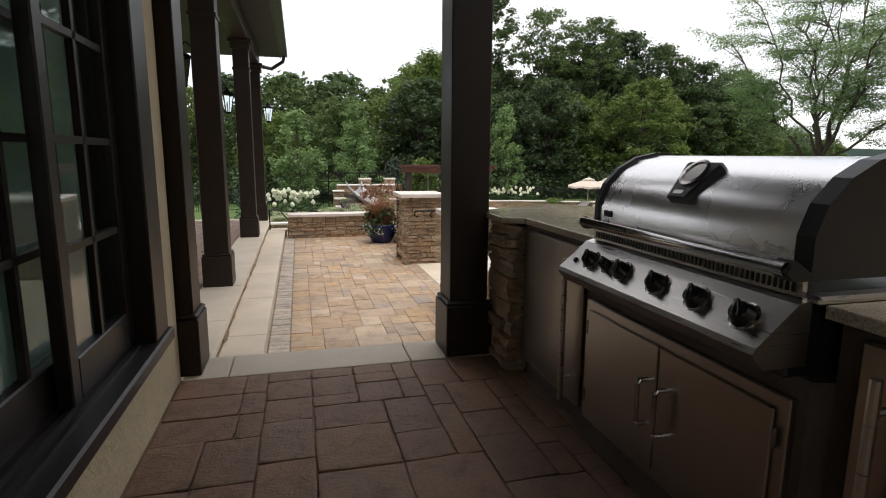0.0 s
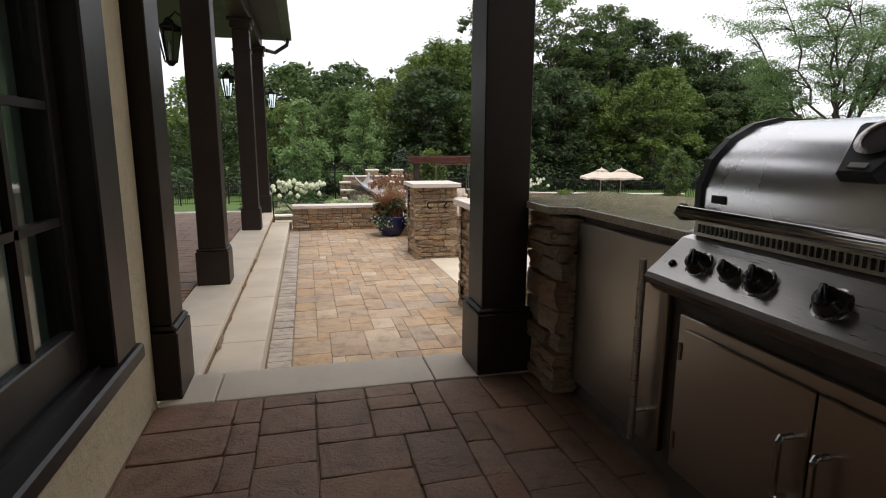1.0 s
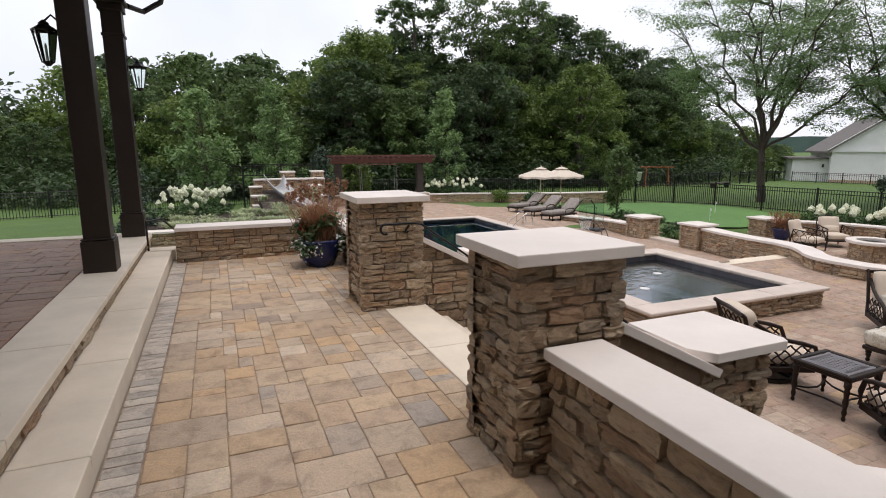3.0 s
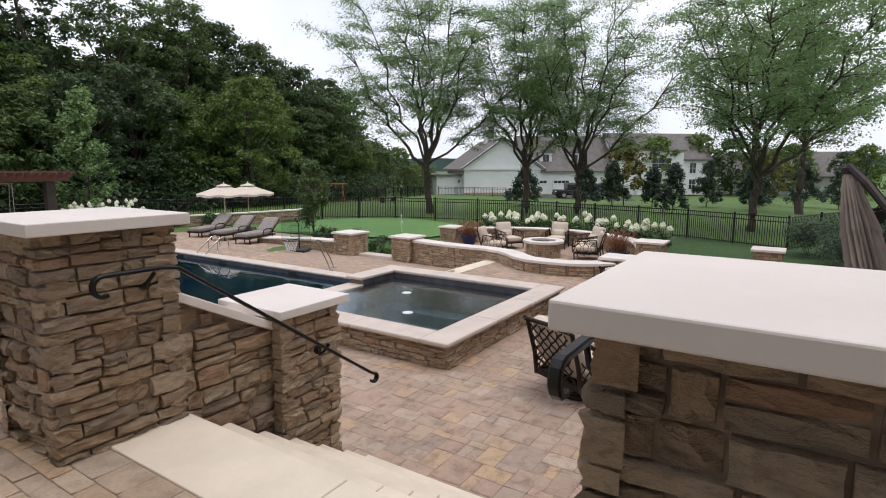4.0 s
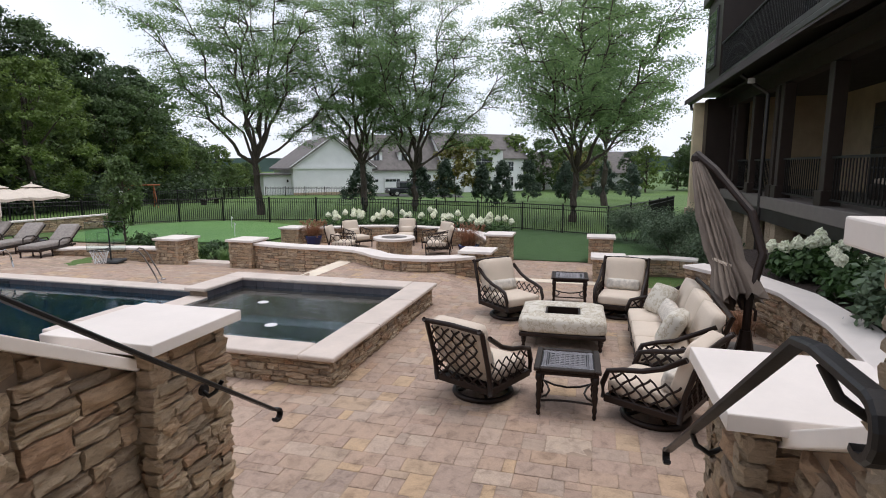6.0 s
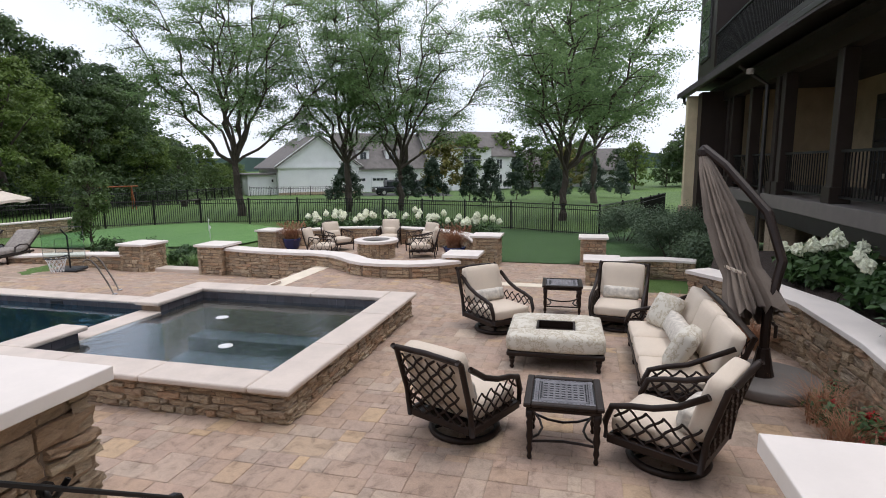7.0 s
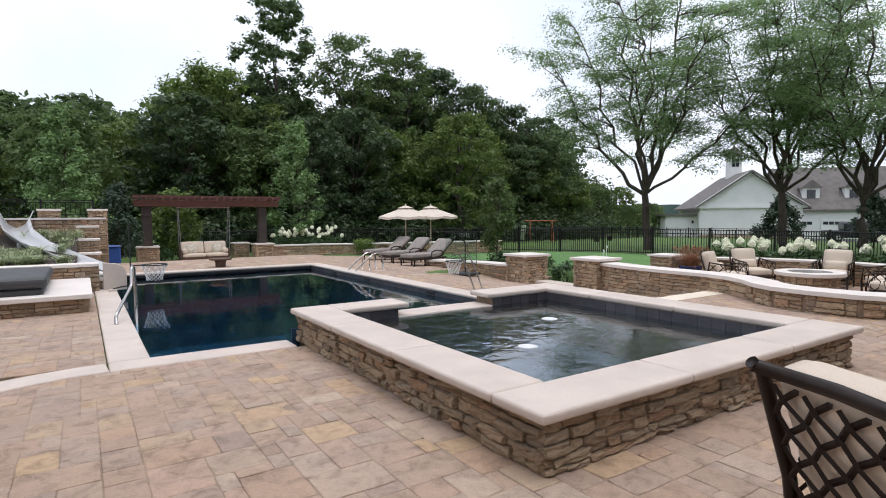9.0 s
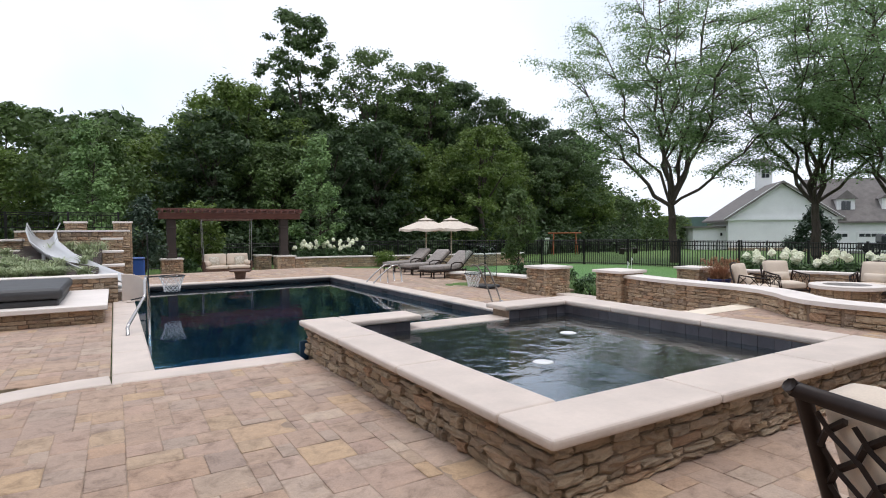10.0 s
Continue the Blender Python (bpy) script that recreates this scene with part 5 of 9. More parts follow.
# sloping control panel
cp = bmesh.new()
prof = [(-0.36, 0.07), (-0.37, 0.085), (-0.36, 0.1), (-0.24, 0.205), (-0.2, 0.215), (-0.2, 0.04), (-0.33, 0.04)]
a = [cp.verts.new((x, -GW, z)) for x, z in prof]
b = [cp.verts.new((x, GW, z)) for x, z in prof]
for i in range(len(prof)):
    cp.faces.new((a[i], a[(i + 1) % len(prof)], b[(i + 1) % len(prof)], b[i]))
cp.faces.new(a[::-1])
cp.faces.new(b)
bmesh.ops.recalc_face_normals(cp, faces=cp.faces[:])
panel = part("control_panel", cp, M_STEEL, gr, "sloping steel control panel")
tilt = math.atan2(0.105, 0.12)
for y in (0.36, 0.24, 0.14, -0.06, -0.25, -0.43):
    small = 0.7 if y == 0.24 else 1.0
    m = Matrix.Translation((-0.305, y, 0.15)) @ Matrix.Rotation(-(math.pi / 2 - tilt), 4, "Y")
    k = bmesh.new()
    add(k, lathe([(0.036 * small, 0.0), (0.038 * small, 0.006), (0.034 * small, 0.012), (0.029 * small, 0.03), (0.026 * small, 0.036)], 18), m)
    add(k, box(-0.028 * small, -0.009, 0.03, 0.028 * small, 0.009, 0.05, 0.005), m @ Matrix.Rotation(0.5, 4, "Z"))
    kn = part("knob", k, M_KNOB, panel, "black knob with a chrome ring", True)
    part("knob_ring", turned(lathe([(0.043 * small, 0.0), (0.045 * small, 0.004), (0.038 * small, 0.007)], 20), m), M_CHROME, kn)
part("igniter", turned(lathe([(0.012, 0), (0.012, 0.008), (0.006, 0.012)], 12), Matrix.Translation((-0.32, 0.46, 0.135)) @ Matrix.Rotation(-(math.pi / 2 - tilt), 4, "Y")), M_KNOB, panel)
part("vent_strip", box(-0.215, -GW + 0.02, 0.215, -0.2, GW - 0.02, 0.262), M_STEEL, gr)
# raised black blocks stand in for the shade inside the vent slots
vs_b = bmesh.new()
for i in range(52):
    y = -GW + 0.045 + i * (2 * GW - 0.09) / 51
    add(vs_b, box(-0.219, y - 0.004, 0.226, -0.214, y + 0.004, 0.252))
tagged(part("vent_slot_blacks", vs_b, M_KNOB, gr), kind="stuff")
# hood: an arc swept along the width
hood_prof = [(-0.2, 0.27), (-0.2, 0.36), (-0.17, 0.44), (-0.11, 0.505), (-0.03, 0.55), (0.06, 0.57), (0.17, 0.565), (0.27, 0.53), (0.34, 0.46), (0.36, 0.27)]
hb = bmesh.new()
a = [hb.verts.new((x, -GW + 0.06, z)) for x, z in hood_prof]
b = [hb.verts.new((x, GW - 0.03, z)) for x, z in hood_prof]
for i in range(len(hood_prof) - 1):
    hb.faces.new((a[i], b[i], b[i + 1], a[i + 1]))
bmesh.ops.recalc_face_normals(hb, faces=hb.faces[:])
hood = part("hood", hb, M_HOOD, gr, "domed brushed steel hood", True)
for s in (-1, 1):
    e = bmesh.new()
    prof2 = [(x * 1.03 - 0.004, z + 0.012) for x, z in hood_prof] + [(0.36, 0.262), (-0.26, 0.262), (-0.285, 0.285), (-0.26, 0.315)]
    y0, y1 = s * (GW - (0.03 if s > 0 else 0.06)), s * (GW - 0.005)
    a = [e.verts.new((x, y0, z)) for x, z in prof2]
    b = [e.verts.new((x, y1, z)) for x, z in prof2]
    for i in range(len(prof2)):
        e.faces.new((a[i], a[(i + 1) % len(prof2)], b[(i + 1) % len(prof2)], b[i]))
    e.faces.new(a)
    e.faces.new(b[::-1])
    bmesh.ops.recalc_face_normals(e, faces=e.faces[:])
    part("hood_end", e, M_CAST, hood, "dark cast end of the hood")
part("handle", tube([(-0.272, -GW + 0.02, 0.292), (-0.272, GW - 0.02, 0.292)], 0.018, 12), M_CHROME, hood, "round polished handle bar", True)
gm = Matrix.Translation((-0.128, 0.02, 0.482)) @ Matrix.Rotation(-0.82, 4, "Y")
part("gauge_plate", turned(prism([(-0.09, -0.045), (0.06, -0.085), (0.075, -0.075), (0.075, 0.075), (0.06, 0.085), (-0.09, 0.045)], -0.02, 0.022, 0.006), gm), M_CAST, hood, "dark gauge plate with a blank badge")
part("gauge", turned(lathe([(0.055, 0.02), (0.057, 0.028), (0.045, 0.03), (0.043, 0.025)], 24), gm @ Matrix.Translation((0.02, 0, 0))), M_CHROME, hood)
part("badge_bar", turned(box(-0.075, -0.022, 0.022, -0.06, 0.022, 0.025), gm), M_STEEL, hood)
part("badge", box(-0.206, 0.4, 0.32, -0.199, 0.46, 0.345, 0.003), M_CAST, hood, "small dark badge")
for s in (-1, 1):
    part("side_trim", box(-0.2, s * GW - 0.02, 0.2, 0.36, s * GW + 0.035, 0.225, 0.008), M_STEEL, gr)


# ---- seating group ----
def lattice_panel(w, h, n_across, bar=0.011):
    """A framed panel of crossing wavy bars in the local x-z plane, its lower left corner at the origin."""
    bm = bmesh.new()
    step = w / n_across
    lines = []
    k = -int(h / step) - 1
    while k * step < w:
        for sgn in (1, -1):
            x0 = k * step
            pts = []
            n = 10
            for i in range(n + 1):
                z = h * i / n
                x = x0 + z if sgn > 0 else x0 + h - z
                wob = 0.012 * math.sin(z / step * 2 * math.pi)
                pts.append((x + wob, 0.004 * sgn, z))
            inside = [p for p in pts if -0.001 <= p[0] <= w + 0.001]
            if len(inside) > 1:
                lines.append(inside)
        k += 1
    for pts in lines:
        tube(pts, bar, 4, bm, flat=0.8)
    return bm


def scroll_frame(points, r):
    return tube(points, r, 8)


def rounded_pillow(w, h, t, seed=0):
    bm = cushion(w, h, t, 0.9, 5)
    return bm


def club_chair(x, y, z, yaw, swivel=True, label="", group="deep club chairs", pillow=True):
    """A deep club chair with lattice sides; it looks along its local +x."""
    c = empty("club_chair", x, y, z, yaw)
    base_h = 0.19
    if swivel:
        part("swivel_base", tube([(0.33 * math.cos(a), 0.33 * math.sin(a), 0.03) for a in np.linspace(0, 2 * math.pi, 25)[:-1]], 0.034, 8, closed=True), M_BRONZE, c, "round swivel base ring", True)
        st = bmesh.new()
        for k in range(4):
            a = math.pi / 4 + k * math.pi / 2
            tube([(0.3 * math.cos(a), 0.3 * math.sin(a), 0.03), (0.16 * math.cos(a), 0.16 * math.sin(a), 0.07), (0.05 * math.cos(a), 0.05 * math.sin(a), 0.1)], 0.02, 6, st)
        lathe([(0.1, 0.05), (0.1, 0.16), (0.2, 0.195)], 14, st)
        part("swivel_post", st, M_BRONZE, c)
    else:
        for sx in (-0.34, 0.34):
            for sy in (-0.35, 0.35):
                part("leg", lathe([(0.018, 0), (0.026, 0.03), (0.02, 0.06), (0.032, 0.12), (0.028, 0.2)], 10, cx=sx, cy=sy), M_BRONZE, c)
    # seat rails
    sr = bmesh.new()
    add(sr, box(-0.4, -0.4, base_h, 0.4, -0.35, base_h + 0.08, 0.008))
    add(sr, box(-0.4, 0.35, base_h, 0.4, 0.4, base_h + 0.08, 0.008))
    add(sr, box(0.35, -0.35, base_h, 0.4, 0.35, base_h + 0.08, 0.008))
    add(sr, box(-0.4, -0.35, base_h, -0.35, 0.35, base_h + 0.08, 0.008))
    add(sr, box(-0.35, -0.35, base_h + 0.03, 0.35, 0.35, base_h + 0.05))
    part("seat_frame", sr, M_BRONZE, c)
    rake = radians(14)
    for s in (-1, 1):
        side = part("arm", scroll_frame([(0.41, s * 0.375, base_h + 0.04), (0.42, s * 0.385, base_h + 0.2), (0.36, s * 0.39, base_h + 0.36), (0.2, s * 0.39, base_h + 0.41), (0.0, s * 0.39, base_h + 0.45), (-0.2, s * 0.39, base_h + 0.53), (-0.42, s * 0.39, base_h + 0.68)], 0.03), M_BRONZE, c, "", True)
        lat = lattice_panel(0.74, 0.3, 5, 0.012)
        lm = Matrix.Translation((-0.38, s * 0.38, base_h + 0.08))
        part("side_lattice", turned(lat, lm), M_BRONZE, side)
        part("back_post", scroll_frame([(-0.38, s * 0.38, base_h), (-0.42, s * 0.38, base_h + 0.3), (-0.55, s * 0.385, base_h + 0.76), (-0.6, s * 0.385, base_h + 0.8)], 0.028), M_BRONZE, c, "", True)
    back = part("back_frame", tube([(-0.575, -0.39, base_h + 0.78), (-0.585, 0, base_h + 0.8), (-0.575, 0.39, base_h + 0.78)], 0.03, 8), M_BRONZE, c, "", True)
    lat = lattice_panel(0.72, 0.68, 5, 0.013)
    lm = Matrix.Translation((-0.395, -0.36, base_h + 0.07)) @ Matrix.Rotation(-rake, 4, "Y") @ Matrix.Rotation(math.pi / 2, 4, "Z")
    part("back_lattice", turned(lat, lm), M_BRONZE, back)
    seat = part("seat_cushion", turned(cushion(0.68, 0.69, 0.17, 0.2), Matrix.Translation((0.06, 0, base_h + 0.165))), M_CUSHION, c, "plump beige seat cushion", True)
    part("piping", tube([(0.06 + 0.315 * sx, 0.32 * sy, base_h + 0.225) for sx, sy in ((-1, -1), (0, -1.04), (1, -1), (1.04, 0), (1, 1), (0, 1.04), (-1, 1), (-1.04, 0))], 0.006, 5, closed=True), M_PIPING, seat)
    bm = cushion(0.17, 0.68, 0.6, 0.12)
    part("back_cushion", turned(bm, Matrix.Translation((-0.385, 0, base_h + 0.53)) @ Matrix.Rotation(-rake - 0.05, 4, "Y")), M_CUSHION, c, "beige back cushion with brown piping", True)
    if pillow:
        part("lumbar_pillow", turned(cushion(0.12, 0.56, 0.21, 0.9), Matrix.Translation((-0.22, 0, base_h + 0.35)) @ Matrix.Rotation(-0.3, 4, "Y")), M_SPOTTED, c, "long pale pillow with faint spots", True)
    c.scale = (0.9, 0.9, 0.86)
    return tagged(c, label or "dark bronze swivel club chair with lattice sides and beige cushions", "armchair", group)


club_chair(6.36, 6.97, Z_DECK, -25)
club_chair(9.42, 7.15, Z_DECK, 226)
club_chair(9.9, 5.45, Z_DECK, 170)
club_chair(6.22, 5.27, Z_DECK, 62)


def sofa(x, y, z, yaw):
    s = empty("sofa", x, y, z, yaw)
    L = 2.3
    h0 = 0.17
    for sx in (-0.34, 0.36):
        for sy in (-1.08, -0.36, 0.36, 1.08):
            part("leg", lathe([(0.018, 0), (0.03, 0.04), (0.02, 0.07), (0.034, 0.13), (0.03, 0.19)], 10, cx=sx, cy=sy), M_BRONZE, s)
    fr = bmesh.new()
    add(fr, box(-0.4, -L / 2, h0, 0.4, -L / 2 + 0.05, h0 + 0.08, 0.008))
    add(fr, box(-0.4, L / 2 - 0.05, h0, 0.4, L / 2, h0 + 0.08, 0.008))
    add(fr, box(0.35, -L / 2 + 0.05, h0, 0.4, L / 2 - 0.05, h0 + 0.08, 0.008))
    add(fr, box(-0.4, -L / 2 + 0.05, h0, -0.35, L / 2 - 0.05, h0 + 0.08, 0.008))
    add(fr, box(-0.35, -L / 2 + 0.05, h0 + 0.03, 0.35, L / 2 - 0.05, h0 + 0.05))
    part("seat_frame", fr, M_BRONZE, s)
    for q in (-1, 1):
        yq = q * (L / 2 - 0.01)
        arm = part("arm", scroll_frame([(0.41, yq, h0 + 0.04), (0.42, yq, h0 + 0.2), (0.36, yq, h0 + 0.36), (0.2, yq, h0 + 0.41), (0.0, yq, h0 + 0.45), (-0.42, yq, h0 + 0.66)], 0.03), M_BRONZE, s, "", True)
        part("side_lattice", turned(lattice_panel(0.74, 0.3, 5, 0.012), Matrix.Translation((-0.38, yq, h0 + 0.08))), M_BRONZE, arm)
        part("back_post", scroll_frame([(-0.38, yq, h0), (-0.42, yq, h0 + 0.3), (-0.58, yq, h0 + 0.8)], 0.028), M_BRONZE, s, "", True)
    back = part("back_frame", tube([(-0.575, -L / 2, h0 + 0.78), (-0.59, 0, h0 + 0.8), (-0.575, L / 2, h0 + 0.78)], 0.03, 8), M_BRONZE, s)
    part("back_lattice", turned(lattice_panel(L - 0.08, 0.68, 15, 0.01), Matrix.Translation((-0.395, -L / 2 + 0.04, h0 + 0.07)) @ Matrix.Rotation(-radians(14), 4, "Y") @ Matrix.Rotation(math.pi / 2, 4, "Z")), M_BRONZE, back)
    w = (L - 0.1) / 3
    for k in (-1, 0, 1):
        part("seat_cushion", turned(cushion(0.68, w - 0.01, 0.17, 0.2), Matrix.Translation((0.06, k * w, h0 + 0.165))), M_CUSHION, s, "beige seat cushion", True)
        part("back_cushion", turned(cushion(0.17, w - 0.01, 0.58, 0.12), Matrix.Translation((-0.385, k * w, h0 + 0.53)) @ Matrix.Rotation(-0.3, 4, "Y")), M_CUSHION, s, "beige back cushion", True)
    s.scale = (0.92, 0.92, 0.85)
    return tagged(s, "three-seat dark bronze sofa with beige cushions", "sofa")


sofa(8.04, 5.02, Z_DECK, 90)
for x, y, yaw, mt, lab in ((8.78, 4.98, 120, M_DAMASK, "square grey-gold damask pillow on the sofa"), (7.42, 5.0, 70, M_DAMASK, "square grey-gold damask pillow on the sofa"), (8.12, 4.92, 92, M_SPOTTED, "long pale spotted pillow on the sofa")):
    pl = cushion(0.14, 0.42 if mt is M_DAMASK else 1.0, 0.42 if mt is M_DAMASK else 0.25, 0.6)
    ob = link_mesh("throw_pillow", turned(pl, Matrix.Rotation(-0.5, 4, "Y")), mt, True)
    ob.matrix_basis = pose(x, y, Z_DECK + (0.555 if mt is M_DAMASK else 0.5), 0, 0, yaw)
    tagged(ob, lab, "pillow", "sofa pillows")


def turned_leg(parent, x, y, h, r=0.028):
    prof = [(0.012, 0), (0.022, 0.02), (0.014, 0.05), (0.026, 0.09), (0.018, 0.13), (0.03, 0.2), (0.022, h * 0.6), (0.03, h * 0.75), (0.02, h * 0.8), (0.034, h * 0.86), (0.034, h)]
    return part("leg", lathe([(q * r / 0.028, z) for q, z in prof], 12, cx=x, cy=y), M_BRONZE, parent, "", True)


def side_table(x, y, z, yaw, w=0.62, h=0.49):
    t = empty("side_table", x, y, z, yaw)
    rim = bmesh.new()
    for a, b in (((-w / 2, -w / 2), (w / 2, -w / 2 + 0.06)), ((-w / 2, w / 2 - 0.06), (w / 2, w / 2)), ((-w / 2, -w / 2 + 0.06), (-w / 2 + 0.06, w / 2 - 0.06)), ((w / 2 - 0.06, -w / 2 + 0.06), (w / 2, w / 2 - 0.06))):
        add(rim, box(a[0], a[1], h - 0.035, b[0], b[1], h, 0.008))
    top = part("tabletop", rim, M_BRONZE, t, "cast rim of the tabletop")
    part("backing", box(-w / 2 + 0.05, -w / 2 + 0.05, h - 0.03, w / 2 - 0.05, w / 2 - 0.05, h - 0.02), M_CAST, top)
    # pierced pattern: rings on a grid inside two borders
    pat = bmesh.new()
    n = 7
    inner = w / 2 - 0.14
    for i in range(n):
        for j in range(n):
            cx, cy = -inner + (i + 0.5) * 2 * inner / n, -inner + (j + 0.5) * 2 * inner / n
            r = inner / n * 1.12
            tube([(cx + r * math.cos(a), cy + r * math.sin(a), h - 0.012) for a in np.linspace(0, 2 * math.pi, 9)[:-1]], 0.006, 4, pat, closed=True)
    for q in (0.14, 0.12):
        k = w / 2 - q
        tube([(-k, -k, h - 0.01), (k, -k, h - 0.01), (k, k, h - 0.01), (-k, k, h - 0.01)], 0.008, 4, pat, closed=True)
    m = 15
    for side in range(4):
        ca, sa = (1, 0, -1, 0)[side], (0, 1, 0, -1)[side]
        for i in range(m):
            u = -w / 2 + 0.08 + i * (w - 0.16) / (m - 1)
            v = -w / 2 + 0.09
            cx, cy = u * ca - v * sa, u * sa + v * ca
            tube([(cx + 0.016 * math.cos(a), cy + 0.016 * math.sin(a), h - 0.012) for a in np.linspace(0, 2 * math.pi, 7)[:-1]], 0.005, 4, pat, closed=True)
    part("pierced_top", pat, plain("worn_pewter_finish", (0.27, 0.26, 0.27), 0.4, 0.5, 0.2, 8, 0), top, "pierced ring pattern in worn metal")
    part("apron", box(-w / 2 + 0.02, -w / 2 + 0.02, h - 0.075, w / 2 - 0.02, w / 2 - 0.02, h - 0.036, 0.01), M_BRONZE, t)
    d = w / 2 - 0.05
    for sx in (-1, 1):
        for sy in (-1, 1):
            turned_leg(t, sx * d, sy * d, h - 0.07)
    for s in (-1, 1):
        part("stretcher", tube([(-d, s * d, 0.17), (-d * 0.5, s * d * 0.75, 0.15), (0, s * d * 0.65, 0.145), (d * 0.5, s * d * 0.75, 0.15), (d, s * d, 0.17)], 0.011, 6), M_BRONZE, t)
        part("stretcher", tube([(s * d, -d, 0.15), (s * d * 0.75, -d * 0.5, 0.13), (s * d * 0.65, 0, 0.125), (s * d * 0.75, d * 0.5, 0.13), (s * d, d, 0.15)], 0.011, 6), M_BRONZE, t)
    return tagged(t, "square dark cast metal side table with a pierced top", "side table", "side tables")


side_table(6.24, 6.1, Z_DECK, 2)
side_table(10.55, 6.28, Z_DECK, 3)

# upholstered ottoman with a tray well
ot = tagged(empty("ottoman", 8.4, 6.27, Z_DECK, 2), "large patterned ottoman with a dark tray well", "ottoman")
for sx in (-0.44, 0.44):
    for sy in (-0.49, 0.49):
        turned_leg(ot, sx, sy, 0.17, 0.036)
part("base_frame", box(-0.5, -0.55, 0.16, 0.5, 0.55, 0.215, 0.012), M_BRONZE, ot)
for cx, cy, w, d in ((-0.35, 0, 0.32, 1.12), (0.35, 0, 0.32, 1.12), (0, -0.39, 0.42, 0.34), (0, 0.39, 0.42, 0.34)):
    part("upholstery", turned(cushion(w, d, 0.21, 0.06, 5), Matrix.Translation((cx, cy, 0.315))), M_DAMASK, ot, "pale damask upholstery", True)
tr = bmesh.new()
add(tr, box(-0.2, -0.23, 0.3, 0.2, 0.23, 0.315))
for b in ((-0.2, -0.23, -0.175, 0.23), (0.175, -0.23, 0.2, 0.23), (-0.175, -0.23, 0.175, -0.205), (-0.175, 0.205, 0.175, 0.23)):
    add(tr, box(b[0], b[1], 0.315, b[2], b[3], 0.41, 0.004))
part("tray", tr, M_BRONZE, ot, "dark wooden tray")

# closed cantilever umbrella
um = tagged(empty("cantilever_umbrella", 8.0, 4.06, Z_DECK), "closed taupe cantilever umbrella tied with a pale strap", "umbrella")
part("base_plate", lathe([(0.0, 0.0), (0.5, 0.0), (0.52, 0.02), (0.52, 0.1), (0.5, 0.12), (0.0, 0.125)], 36), M_BASEPLATE, um, "round grey base weight", True)
part("foot", lathe([(0.12, 0.12), (0.1, 0.2), (0.06, 0.42)], 10, cx=0, cy=0.05), M_BRONZE, um)
part("mast", tube([(0, 0.05, 0.3), (0.04, 0.03, 0.78), (0.19, -0.12, 1.31), (0.43, -0.02, 1.8), (0.87, 0.33, 2.31), (1.2, 0.51, 2.52)], 0.05, 8), M_BRONZE, um)
part("crank", tube([(-0.05, 0.0, 0.7), (-0.16, 0.0, 0.7), (-0.16, 0.0, 0.58)], 0.018, 6), M_BRONZE, um)
part("hub", lathe([(0.05, 2.4), (0.09, 2.44), (0.08, 2.5), (0.02, 2.56)], 10, cx=1.2, cy=0.51), M_BRONZE, um)


def folded_canopy(top, bottom, r_prof, n=22):
    bm = bmesh.new()
    top, bottom = Vector(top), Vector(bottom)
    ax = (bottom - top).normalized()
    sx = ax.cross(Vector((0, 0, 1))).normalized()
    sy = ax.cross(sx)
    rings = []
    for i, (u, r) in enumerate(r_prof):
        c = top.lerp(bottom, u)
        ring = []
        for k in range(n * 2):
            a = math.pi * k / n
            fold = r * (1 + (0.24 if k % 2 else -0.2) * min(1, u * 3) + 0.1 * math.sin(k * 2.3 + u * 3))
            drop = ax * (0.05 * math.sin(k * 1.7) if i == len(r_prof) - 1 else 0)
            ring.append(bm.verts.new(c + sx * fold * math.cos(a) + sy * fold * math.sin(a) + drop))
        rings.append(ring)
    for a, b in zip(rings, rings[1:]):
        for k in range(len(a)):
            bm.faces.new((a[k], a[(k + 1) % len(a)], b[(k + 1) % len(a)], b[k]))
    bm.faces.new(rings[0])
    return bm


can = part("canopy", folded_canopy((1.19, 0.52, 2.42), (0.08, 0.12, 0.74), [(0, 0.05), (0.08, 0.085), (0.3, 0.13), (0.42, 0.16), (0.44, 0.15), (0.62, 0.17), (0.74, 0.15), (0.76, 0.15), (0.86, 0.2), (1.0, 0.24)]), M_TAUPE, um, "folded taupe canvas")
stc = Vector((1.19, 0.52, 2.42)).lerp(Vector((0.08, 0.12, 0.74)), 0.75)
part("strap", tube([(stc.x + 0.175 * math.cos(a), stc.y + 0.175 * math.sin(a), stc.z + 0.06 * math.sin(a)) for a in np.linspace(0, 2 * math.pi, 21)[:-1]], 0.02, 5, closed=True, flat=0.3), M_CUSHION, can, "pale tie strap")

